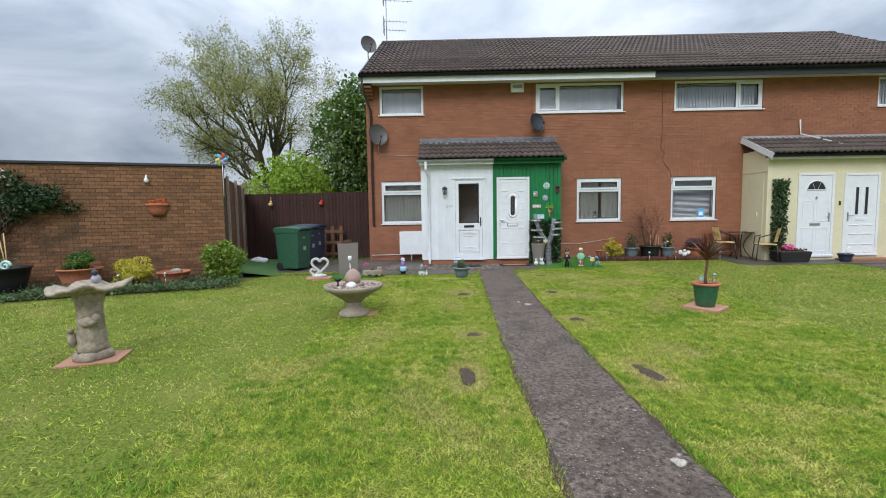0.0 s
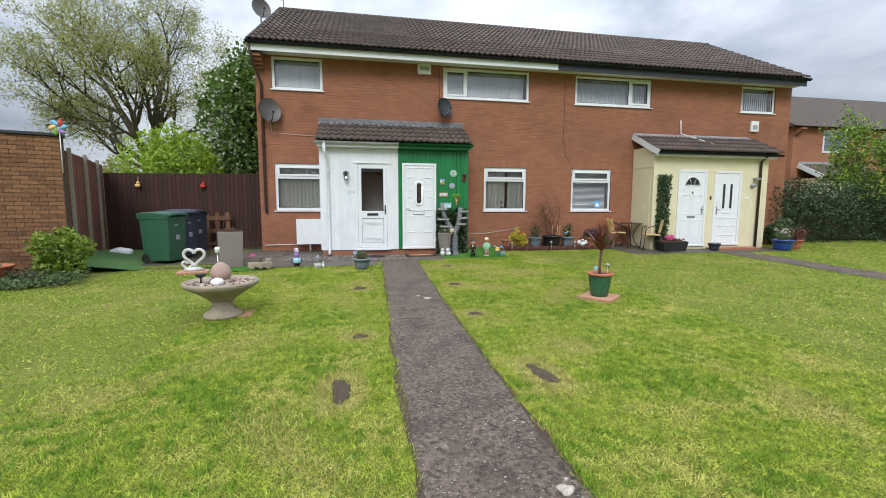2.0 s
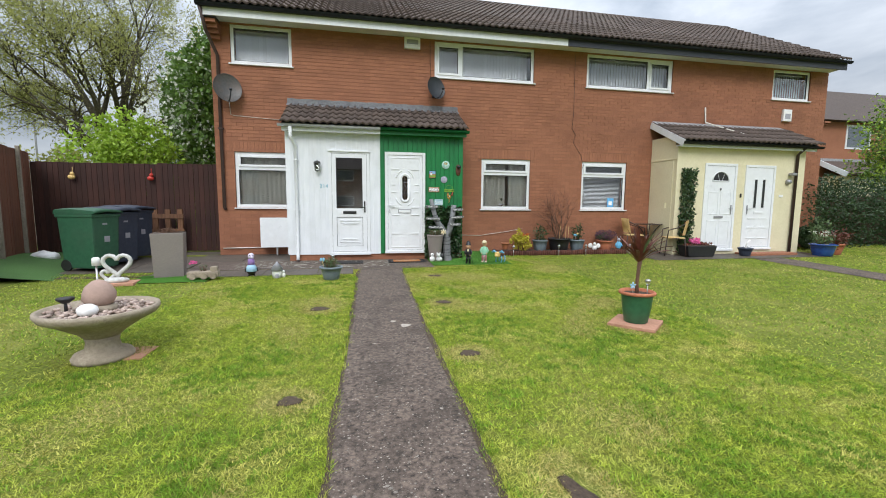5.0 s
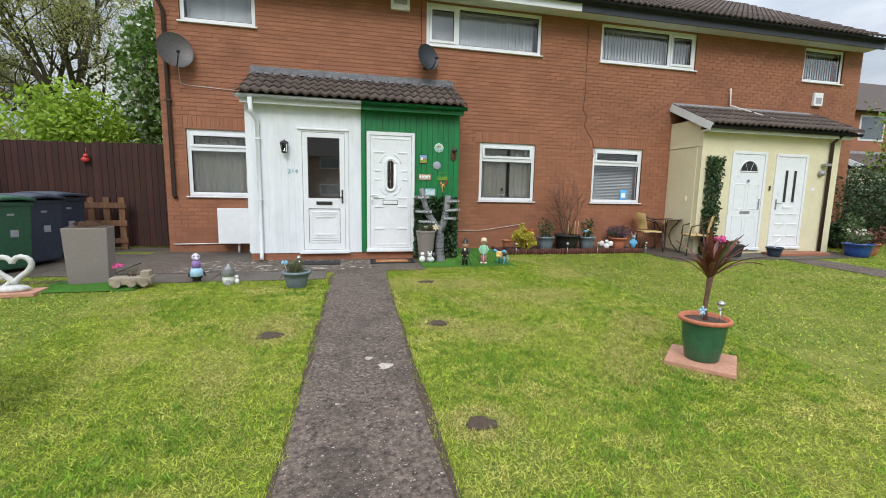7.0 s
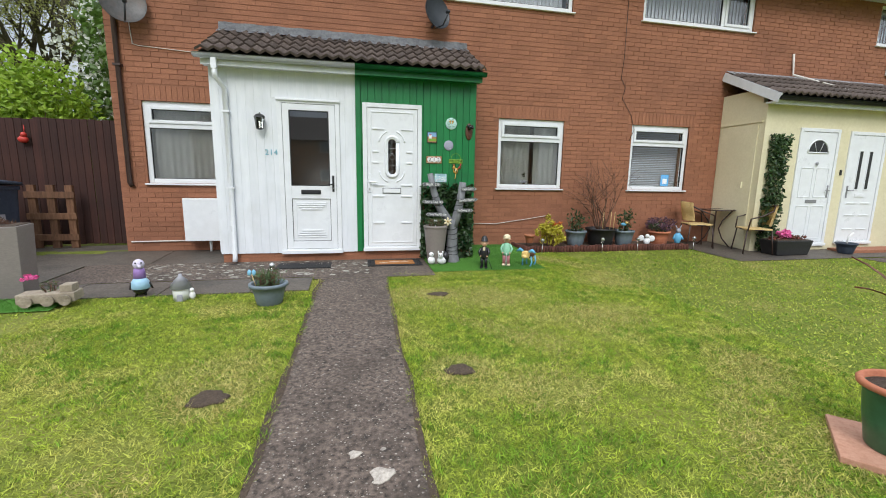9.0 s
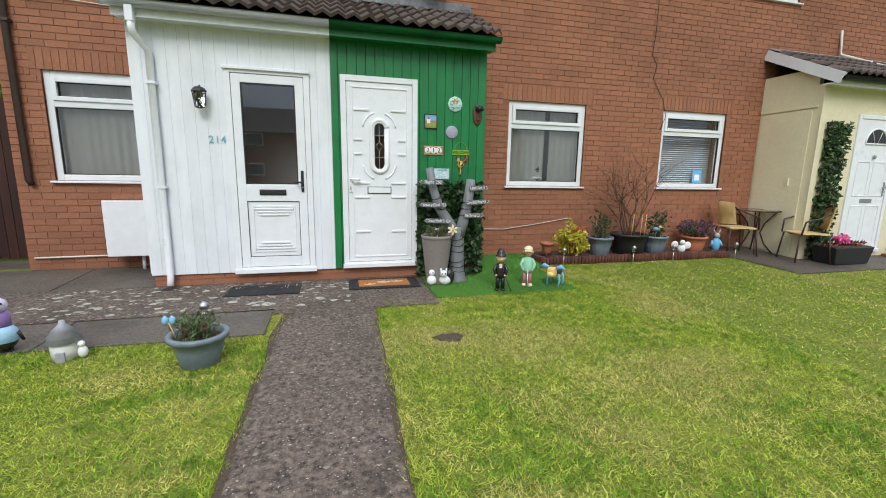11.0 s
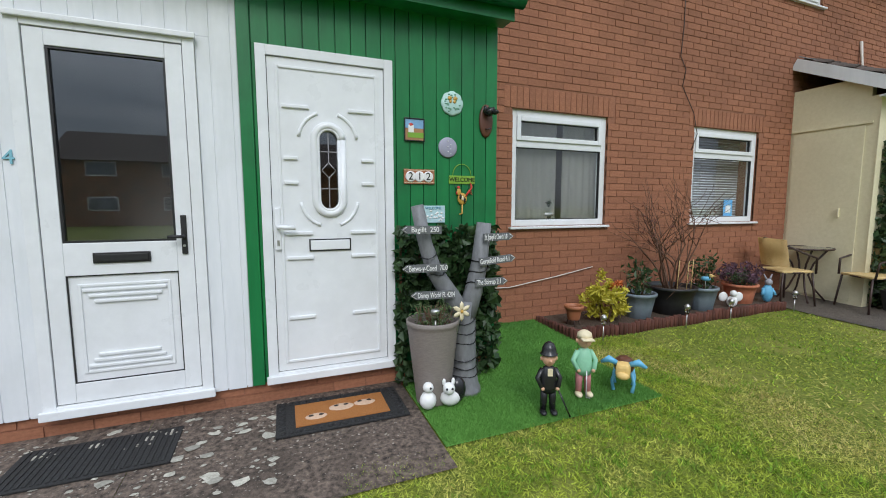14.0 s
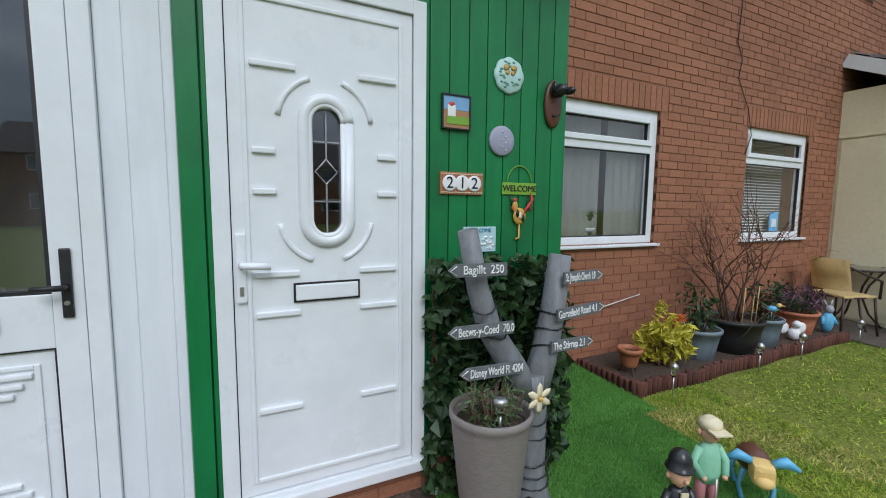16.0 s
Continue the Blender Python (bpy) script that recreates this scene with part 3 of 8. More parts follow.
def tile_mesh(name, w, length, material, thick=0.02):
    """One interlocking roll tile: two rolls and two pans, with a thick lower edge."""
    bm = bmesh.new()
    n = 8
    prof = [(w * i / n, 0.042 * (0.5 + 0.5 * math.cos(2 * math.pi * i / (n / 2) + math.pi)) ** 1.0) for i in range(n + 1)]
    top = [[bm.verts.new((x, y, z + thick + zz)) for x, z in prof] for y, zz in ((0, 0.028), (length, 0.0))]
    low = [bm.verts.new((x, 0, z - 0.004 + 0.02)) for x, z in prof]
    for i in range(n):
        bm.faces.new((top[0][i], top[0][i + 1], top[1][i + 1], top[1][i])).smooth = True
        bm.faces.new((low[i], low[i + 1], top[0][i + 1], top[0][i]))
    me = bpy.data.meshes.new(name)
    bm.to_mesh(me)
    bm.free()
    me.materials.append(material)
    return me


def tiling(parent, m, x0, x1, slope, w, gauge, limit):
    """Courses of roof tiles over a slope: the lowest ones as parts, the rest joined."""
    me = tile_mesh("roof_tile", w, gauge + 0.03, M_TILE)
    base = np.array([v.co[:] for v in me.vertices])
    quads = [tuple(p.vertices) for p in me.polygons]
    V, Fc, count = [], [], 0
    rng = np.random.default_rng(3)
    for r in range(int(slope / gauge) + 1):
        length = min(1.0, (slope - r * gauge) / gauge)
        if length < 0.25:
            break
        x = x0
        while x < x1 - 0.02:
            k = min(1.0, (x1 - x) / w)
            dz = rng.uniform(-0.002, 0.002)
            if count < limit:
                ob = new("roof_tile", me)
                ob.parent = parent
                ob.matrix_local = m @ pose(x, r * gauge, dz) @ Matrix.Diagonal((k, length, 1, 1))
                count += 1
            else:
                o = len(V)
                mm = m @ pose(x, r * gauge, dz)
                V += [mm @ Vector((c[0] * k, c[1] * length, c[2])) for c in base]
                Fc += [tuple(o + i for i in q) for q in quads]
            x += w
    if V:
        from_arrays("roof_tiling", np.array(V), Fc, M_TILEJ, parent)["kind"] = "stuff"


roof = thing("roof", 0, 0, 0, "dark brown concrete-tiled pitched roof", "roof", kind="structure")
part("roof_deck", bx(X0 - 0.02, X1 + 0.02, 0.02, SLOPE, -0.10, 0.0, m=roof_m), M_DARKP, roof)
part("rear_slope", bx(X0 - 0.02, X1 + 0.02, 0, SLOPE, -0.02, 0.03, m=Matrix.Translation((X0 + X1, 32.0, 0)) @ Matrix.Rotation(math.pi, 4, "Z") @ roof_m), M_TILEJ, roof)
bm = bmesh.new()
x = X0 - 0.04
while x < X1 + 0.03:
    lathe([(0.115, 0), (0.115, 0.44)], 12, bm, pose(x, 16, 7.74, 0, 90, 0))
    x += 0.45
part("ridge_tiles", bm, M_TILEJ, roof)
part("verge", bx(X0 - 0.06, X0 - 0.02, 0.0, SLOPE, -0.14, 0.05, m=roof_m), M_DARKP, roof)
# eaves: fascia boards, soffit and gutter
part("fascia", bx(X0 - 0.05, 5.55, 11.80, 11.83, 5.04, 5.24), M_WHITEB, roof, "white painted fascia board")
part("fascia", bx(5.55, X1 + 0.02, 11.80, 11.83, 5.04, 5.24), M_DARKP, roof, "dark painted fascia board")
part("soffit", bx(X0 - 0.05, X1 + 0.02, 11.83, YF, 5.10, 5.13), M_WHITEB, roof, "white soffit board")


def gutter(name, x0, x1, y, z, r, material, parent):
    bm = bmesh.new()
    ring = []
    for xx in (x0, x1):
        ring.append([bm.verts.new((xx, y + r * math.cos(math.pi + math.pi * i / 10), z + r * math.sin(math.pi + math.pi * i / 10))) for i in range(11)])
    for i in range(10):
        bm.faces.new((ring[0][i], ring[0][i + 1], ring[1][i + 1], ring[1][i])).smooth = True
    bm.faces.new(ring[0])
    bm.faces.new(list(reversed(ring[1])))
    bmesh.ops.solidify(bm, geom=list(bm.faces), thickness=0.004)
    return part(name, bm, material, parent)


gutter("gutter", X0 - 0.08, X1 + 0.05, 11.73, 5.24, 0.06, M_DARKP, roof)
for i in range(4):
    part("corbel", bx(X0 + 0.0, X0 + 0.22, YF - 0.10 - 0.09 * i, YF - 0.008, 4.72 + 0.075 * i, 4.785 + 0.075 * i), M_BRICK, roof)
part("roof_end", bx(X0 - 0.0, X0 + 0.2, 11.83, YF - 0.008, 5.02, 5.10), M_DARKP, roof)
tiling(roof, roof_m, X0 - 0.04, X1 + 0.04, SLOPE, 0.30, 0.33, 250)

# ---- twin-door porch, half white, half green ----
XL, XS, XR = -0.70, 1.17, 2.94
D1, D2 = (0.12, 0.95, 0.30, 2.43), (1.265, 2.12, 0.32, 2.43)
porch = thing("wall_porch", 0, 0, 0, "timber-clad twin porch, one half white and one half green", "porch", kind="structure")
part("plinth", bx(XL + 0.02, XR - 0.02, YP + 0.03, YF, 0.0, 0.30), M_MORTAR, porch)
bm = bmesh.new()
wall_bed(bm, XL + 0.01, XS, 0.30, 2.85, YP + 0.005, YP + 0.09, [D1])
wall_bed(bm, XL + 0.01, XL + 0.09, 0.30, 2.85, YP + 0.09, YF, [])
part("backing", bm, M_WHITEB, porch)
bm = bmesh.new()
wall_bed(bm, XS, XR - 0.01, 0.30, 2.85, YP + 0.02, YP + 0.09, [D2])
wall_bed(bm, XR - 0.09, XR - 0.01, 0.30, 2.85, YP + 0.09, YF, [])
part("backing", bm, M_GREENB, porch)
part("back_wall", bx(XL + 0.09, XR - 0.09, YF - 0.03, YF - 0.012, 0.34, 2.80), M_ROOM, porch)
part("inner_wall", bx(XS - 0.04, XS + 0.04, YP + 0.09, YF, 0.30, 2.85), M_ROOM, porch)
part("porch_floor", bx(XL + 0.09, XR - 0.09, YP + 0.09, YF, 0.30, 0.34), M_ROOM, porch)
part("porch_ceiling", bx(XL + 0.09, XR - 0.09, YP + 0.09, YF, 2.80, 2.85), M_ROOM, porch)


def planks(x0, x1, z0, z1, width, material, parent, opening=None, m=None):
    x = x0
    while x < x1 - 0.01:
        b = min(x + width, x1)
        spans = [(x + 0.0025, b - 0.0025, z0, z1)]
        if opening and b > opening[0] and x < opening[1]:
            spans = [(x + 0.003, b - 0.003, opening[3], z1)]
            if x < opening[0] - 0.012:
                spans.append((x + 0.003, opening[0], z0, opening[3]))
            if b > opening[1] + 0.012:
                spans.append((opening[1], b - 0.003, z0, opening[3]))
        for a in spans:
            part("plank", bx(a[0], a[1], 0, 0.02, a[2], a[3], bev=0.003, m=m or pose(0, YP, 0)), material, parent)
        x = b


planks(XL, XS, 0.29, 2.80, 0.108, M_WHITEB, porch, D1)
planks(XS + 0.075, XR, 0.31, 2.80, 0.100, M_GREENB, porch, D2)
part("cover_strip", bx(XS, XS + 0.073, YP - 0.012, YP + 0.02, 0.295, 2.80, bev=0.004), M_GREENB, porch, "green painted corner board")
planks(0, YF - YP - 0.02, 0.31, 2.85, 0.1, M_GREENB, porch, m=pose(XR + 0.012, YP + 0.02, 0, 0, 0, 90))
planks(0, YF - YP - 0.02, 0.31, 2.85, 0.1, M_WHITEB, porch, m=pose(XL + 0.008, YP + 0.02, 0, 0, 0, 90))

proof = thing("roof_porch", 0, 0, 0, "brown tiled lean-to porch roof with grey lead flashing", "roof", kind="structure")
PP = math.atan2(3.50 - 2.90, YF - 11.06)
pm = pose(0, 11.06, 2.88, math.degrees(PP))
PS = (YF - 11.06) / math.cos(PP)
part("roof_deck", bx(XL - 0.03, XR + 0.03, 0.03, PS, -0.05, 0.0, m=pm), M_DARKP, proof)
tiling(proof, pm, XL - 0.06, XR + 0.06, PS - 0.08, 0.30, 0.31, 100)
bm = bmesh.new()
lp = []
for i in range(41):
    xx = XL - 0.08 + (XR - XL + 0.16) * i / 40
    lp.append([bm.verts.new((xx, YF - 0.20 - 0.012 * math.sin(i * 2.1), 3.43 + 0.022 * abs(math.sin(i * 0.785)) )), bm.verts.new((xx, YF - 0.03, 3.52)), bm.verts.new((xx, YF - 0.015, 3.62 + 0.006 * math.sin(i * 1.7)))])
for p, q in zip(lp, lp[1:]):
    bm.faces.new((p[0], q[0], q[1], p[1]))
    bm.faces.new((p[1], q[1], q[2], p[2]))
bmesh.ops.solidify(bm, geom=list(bm.faces), thickness=0.006)
part("flashing", bm, M_LEAD, proof, "dressed grey lead flashing")
part("fascia", bx(XL - 0.04, XS, 11.16, 11.18, 2.76, 2.90), M_WHITEB, proof)
part("fascia", bx(XS, XR + 0.04, 11.16, 11.18, 2.76, 2.90), M_GREENB, proof)
part("soffit", bx(XL - 0.04, XS, 11.18, YP, 2.775, 2.80), M_WHITEB, proof)
part("soffit", bx(XS, XR + 0.04, 11.18, YP, 2.775, 2.80), M_GREENB, proof)
gutter("gutter", XL - 0.10, XS, 11.11, 2.88, 0.055, M_UPVC, proof)
gutter("gutter", XS, XR + 0.08, 11.11, 2.88, 0.055, M_GREENB, proof)
dp = tagged(new("downpipe"), "white square plastic downpipe on the white porch", "downpipe", kind="structure")
bm = bmesh.new()
box(bm, XL + 0.10, XL + 0.165, 11.08, 11.145, 2.70, 2.84, bev=0.006)
tube([(XL + 0.132, 11.11, 2.72), (XL + 0.132, 11.13, 2.62), (XL + 0.19, YP - 0.045, 2.50), (XL + 0.19, YP - 0.045, 0.27), (XL + 0.19, YP - 0.075, 0.19)], 0.033, 10, bm)
part("pipe", bm, M_UPVC, dp)
for z in (2.2, 1.2):
    part("bracket", bx(XL + 0.145, XL + 0.235, YP - 0.082, YP - 0.002, z, z + 0.025), M_UPVC, dp)

# ---- cream porch of the neighbours ----
CL, CR, CY = 8.24, 12.0, 11.30
CD1, CD2 = (9.02, 9.95, 0.26, 2.40), (10.20, 11.10, 0.28, 2.38)
cporch = thing("wall_porch_cream", 0, 0, 0, "cream-painted flat-fronted twin porch", "porch", kind="structure")
bm = bmesh.new()
wall_bed(bm, CL, CR, 0.0, 2.80, CY, CY + 0.09, [CD1, CD2])
box(bm, CL, CL + 0.09, CY + 0.09, YF, 0.0, 3.05)
box(bm, CR - 0.09, CR, CY + 0.09, YF, 0.0, 3.05)
part("porch_wall", bm, M_CREAM, cporch)
part("panel_head", bx(CL - 0.02, CL - 0.001, CY + 0.05, YF - 0.02, 2.47, 2.50, bev=0.004), M_CREAM, cporch)
part("side_panel", bx(CL - 0.014, CL - 0.001, CY + 0.12, YF - 0.04, 0.22, 2.45, bev=0.004), M_CREAM, cporch, "cream cupboard panel")
part("panel_handle", bx(CL - 0.04, CL - 0.014, CY + 0.30, CY + 0.32, 1.30, 1.42, bev=0.004), M_CREAM, cporch)
part("corner_board", bx(CL - 0.012, CL + 0.10, CY - 0.012, CY - 0.001, 0.2, 2.80, bev=0.003), M_CREAM, cporch)
part("inner_wall", bx(10.03, 10.12, CY + 0.09, YF, 0.2, 2.8), M_ROOM, cporch)
part("porch_floor", bx(CL + 0.09, CR - 0.09, CY + 0.09, YF, 0.2, 0.26), M_ROOM, cporch)
croof = thing("roof_porch_cream", 0, 0, 0, "dark brown tiled lean-to roof over the cream porch", "roof", kind="structure")
cm = pose(0, 11.02, 2.86, math.degrees(PP))
part("roof_deck", bx(CL - 0.05, CR + 0.05, 0.03, PS, -0.05, 0.0, m=cm), M_DARKP, croof)
tiling(croof, cm, CL - 0.08, CR + 0.2, PS - 0.06, 0.30, 0.31, 100)
part("flashing", bx(CL - 0.08, CR + 0.1, PS - 0.2, PS, 0.05, 0.062, m=cm), M_LEAD, croof)
part("bargeboard", bx(CL - 0.09, CL - 0.06, 0.0, PS, -0.12, 0.03, m=cm), M_WHITEB, croof, "white bargeboard")
part("fascia", bx(CL - 0.06, CR + 0.1, 11.12, 11.14, 2.74, 2.86), M_WHITEB, croof)
part("soffit", bx(CL - 0.06, CR + 0.1, 11.14, CY, 2.765, 2.79), M_WHITEB, croof)
gutter("gutter", CL - 0.08, CR + 0.2, 11.06, 2.85, 0.055, M_BLACK, croof)
dpc = tagged(new("downpipe"), "dark brown round downpipe on the cream porch", "downpipe", kind="structure")
part("pipe", tube([(11.70, 11.08, 2.82), (11.69, CY - 0.05, 2.66), (11.68, CY - 0.05, 0.16)], 0.035, 10), M_BROWNPIPE, dpc)

# ---- house pipes ----
dph = tagged(new("downpipe"), "dark brown downpipe at the corner of the brick house", "downpipe", kind="structure")
part("pipe", tube([(X0 - 0.02, 11.75, 5.2), (X0 + 0.02, YF - 0.3, 4.8), (X0 + 0.14, YF - 0.045, 4.4), (X0 + 0.14, YF - 0.045, 1.25), (X0 + 0.16, YF - 0.03, 1.2)], 0.034, 10), M_BROWNPIPE, dph)
part("bracket", bx(X0 + 0.09, X0 + 0.19, YF - 0.085, YF - 0.008, 2.9, 2.93), M_BROWNPIPE, dph)

# ---- garden wall, standing askew, and the fences ----
WR = Vector((-5.04, 9.68, 0))
ang = math.atan2(0.316, 0.949)
wm = Matrix.Translation(WR) @ Matrix.Rotation(ang, 4, "Z") @ Matrix.Translation((-9.0, 0, 0))
gwall = tagged(part("wall_garden", bx(0, 9.0, 0.0, 0.22, 0, 2.60, m=wm), M_GMORTAR), "weathered brown brick garden wall with dark stains", "wall", kind="structure")
part("coping", bx(-0.03, 9.03, -0.04, 0.26, 2.605, 2.66, bev=0.008, m=wm), M_DARKP, gwall, "flat dark coping")
FC = Vector((-6.16, 12.95, 0))


def fence_run(p, q, z0, z1, material, width, posts, lab, ground_z):
    d = (q - p)
    ln = d.length
    m = Matrix.Translation(p) @ Matrix.Rotation(math.atan2(d.y, d.x), 4, "Z")
    f = tagged(new("fence"), lab, "fence", kind="structure")
    x, me = 0.0, None
    while x < ln - 0.02:
        if me is None:
            ob = part("board", bx(0.0, width - 0.006, 0, 0.018, z0, z1, bev=0.003), material, f)
            me = ob.data
        else:
            ob = new("board", me)
            ob.parent = f
        ob.matrix_local = m @ pose(x, random.uniform(-0.003, 0.003), random.uniform(-0.008, 0.008))
        x += width
    for z in (z0 + 0.25, z1 - 0.25):
        part("rail", bx(0, ln, 0.02, 0.06, z, z + 0.08, m=m), material, f)
    for s in posts:
        part("post", bx(s - 0.04, s + 0.04, -0.06, -0.004, ground_z - 0.1, z1 + 0.06, bev=0.006, m=m), M_POST, f, "grey concrete post")
    return f


fence_run(WR + Vector((-0.05, 0.2, 0)), FC, 0.15, 2.38, M_FENCE2, 0.125, (0.1, 1.3, 2.5), "faded brown close-board fence with concrete posts", 0.1)
fence_run(FC, Vector((-3.72, 12.92, 0)), 0.22, 2.20, M_FENCE, 0.105, (), "dark red-brown boarded fence", 0.2)
gate = fence_run(Vector((-3.70, 12.92, 0)), Vector((-2.29, 12.90, 0)), 0.24, 2.22, M_FENCE, 0.105, (), "dark red-brown boarded garden gate, closed", 0.2)
gate.name = "gate"
gate["category"] = "gate"
part("latch", bx(-2.45, -2.42, 12.84, 12.90, 1.15, 1.3, bev=0.004), M_BLACK, gate)
fence_run(Vector((-9.5, 14.6, 0)), Vector((-5.7, 14.9, 0)), 0.3, 2.3, M_POST, 0.14, (), "pale grey weathered fence beyond the garden", 0.2)


# ---- trees ----
def grow(bm, rng, p, d, length, r, depth, tips, spread=0.55, up=0.12, droop=0.0):
    pts, rad = [p.copy()], [r]
    n = 5
    for i in range(n):
        d = (d + Vector(rng.normal(size=3)) * 0.13 + Vector((0, 0, up if depth > 1 else up - droop))).normalized()
        p = p + d * length / n
        pts.append(p.copy())
        rad.append(r * (1 - 0.45 * (i + 1) / n))
    tube(pts, rad, 6 if depth > 2 else 4, bm)
    if depth <= 2:
        tips.extend(pts[1:])
    if depth == 0:
        return
    for k in range(3 if depth > 1 else 4):
        dd = (d + Vector(rng.normal(size=3)) * spread).normalized()
        grow(bm, rng, pts[-1 if k < 2 else 3], dd, length * rng.uniform(0.68, 0.9), rad[-1] * 0.8, depth - 1, tips, spread, up, droop)


def tree(name, x, y, z, label, leafmat, trunk_h, trunk_r, limbs, limb_len, depth, nleaf, leaf, aspect, spread_xy, seed, jitter, scale=None, up=0.12, droop=0.0):
    rng = np.random.default_rng(seed)
    t = thing(name, x, y, z, label, "tree")
    bm, tips = bmesh.new(), []
    tube([(0, 0, -0.2), (0.03, 0, trunk_h * 0.5), (0.0, 0.05, trunk_h)], [trunk_r * 1.25, trunk_r, trunk_r * 0.85], 12, bm)
    for k in range(limbs):
        a = 2 * math.pi * (k + rng.uniform(-0.3, 0.3)) / limbs
        d = Vector((math.cos(a) * spread_xy, math.sin(a) * spread_xy, 1)).normalized()
        grow(bm, rng, Vector((0, 0, trunk_h * rng.uniform(0.8, 1.0))), d, limb_len * rng.uniform(0.85, 1.15), trunk_r * 0.5, depth, tips, up=up, droop=droop)
    tips = np.array([tuple(v) for v in tips])
    if scale:
        bmesh.ops.scale(bm, vec=scale, verts=bm.verts)
        tips = tips * np.array(scale)
    part("trunk", bm, M_BARK, t, "brown trunk and bare limbs")
    c = tips[rng.integers(0, len(tips), nleaf)] + rng.normal(size=(nleaf, 3)) * jitter
    leaves("crown", c, leaf, leafmat, t, rng=rng, aspect=aspect)
    return t, tips, rng


willow = thing("willow_tree", -10.2, 24.5, 0.2, "tall spreading tree with dark limbs and thin fresh yellow-green leaves", "tree")
rng = np.random.default_rng(23)


def limb(bm, p, d, length, r, depth, fine):
    """One arching limb with side branches all along it; the thinnest shoots carry the leaves."""
    n = 7 if depth > 1 else 4
    pts, rad = [p.copy()], [r]
    for i in range(n):
        d = (d + Vector(rng.normal(size=3)) * (0.11 if depth > 1 else 0.16) + Vector((0, 0, 0.05 if depth > 1 else -0.02))).normalized()
        p = p + d * length / n
        pts.append(p.copy())
        rad.append(max(0.006, r * (1 - 0.85 * (i + 1) / n)))
    tube(pts, rad, 8 if depth > 2 else 5 if depth > 1 else 3, bm)
    if depth == 0:
        fine.extend(pts[1:])
        return
    for i in range(2, n + 1):
        for k in range(2 if depth == 2 or i > 4 else 1):
            side = Vector(rng.normal(size=3))
            side = (side - d * side.dot(d)).normalized()
            dd = (d * 0.75 + side * rng.uniform(0.55, 0.95) + Vector((0, 0, 0.12))).normalized()
            limb(bm, pts[i], dd, length * rng.uniform(0.40, 0.58) * (1.15 - 0.06 * i), max(0.008, rad[i] * 0.72), depth - 1, fine)


bm, fine = bmesh.new(), []
tube([(0, 0, -0.2), (0.05, 0, 1.6), (-0.05, 0.05, 3.4)], [0.46, 0.36, 0.33], 14, bm)
for dx, dy, dz, z, ln, r in ((0.20, 0.0, 1.0, 3.1, 6.9, 0.24), (-0.42, 0.1, 0.95, 3.2, 6.9, 0.23), (-0.85, -0.3, 0.75, 3.0, 5.6, 0.17), (0.75, -0.2, 0.75, 3.2, 5.2, 0.16),
                             (-0.1, 0.6, 0.9, 3.3, 5.8, 0.18), (-0.1, -0.6, 0.9, 2.9, 5.4, 0.16), (-0.95, 0.2, 0.45, 2.9, 4.2, 0.12), (0.9, 0.3, 0.4, 2.9, 3.7, 0.11)):
    limb(bm, Vector((0, 0, z)), Vector((dx, dy, dz)).normalized(), ln, r, 3, fine)
part("trunk", bm, M_BARK, willow, "dark mossy trunk and spreading limbs")
fine = np.array([tuple(v) for v in fine])
leaves("crown", fine[rng.integers(0, len(fine), 56000)] + rng.normal(size=(56000, 3)) * 0.18, 0.125, M_WILLOW, willow, rng=rng, aspect=0.34)
haw, tips, rng = tree("hawthorn_tree", -3.9, 18.6, 0.2, "dense dark-green tree covered in white blossom", M_HAWLEAF, 1.2, 0.16, 7, 1.5, 3, 100, 0.2, 0.6, 0.7, 4, 0.2)
pts = np.concatenate([blob(rng, 22000, 0, 0, 3.6, 2.5, 2.0, 3.6, 40, 0.4)])
leaves("crown", pts, 0.20, M_HAWLEAF, haw, rng=rng, aspect=0.62)
leaves("blossom", blob(rng, 6500, 0, 0, 3.6, 2.56, 2.06, 3.66, 26, 0.9), 0.11, M_BLOSSOM, haw, "white blossom clusters", rng=rng, aspect=0.9)


def bush(name, x, y, z, label, material, rx, ry, rz, n, leaf, seed, aspect=0.6, category="shrub", lumps=16, low=0.9, stems=7):
    rng = np.random.default_rng(seed)
    b = thing(name, x, y, z, label, category)
    bm = bmesh.new()
    for k in range(stems):
        a = rng.uniform(0, 6.28)
        e = Vector((math.cos(a) * rx * 0.55, math.sin(a) * ry * 0.55, rz * rng.uniform(1.0, 1.6)))
        tube([(0.1 * rx * math.cos(a), 0.1 * ry * math.sin(a), -0.03), e * 0.5 + Vector((0, 0, 0.1 * rz)), e], [0.03 * rx + 0.004, 0.02 * rx + 0.003, 0.003], 5, bm)
    part("stems", bm, M_TWIG, b)
    p = blob(rng, n, 0, 0, rz * low, rx, ry, rz, lumps, 0.35)
    p = p[p[:, 2] > 0.02]
    leaves("foliage", p, leaf, material, b, rng=rng, aspect=aspect)
    return b


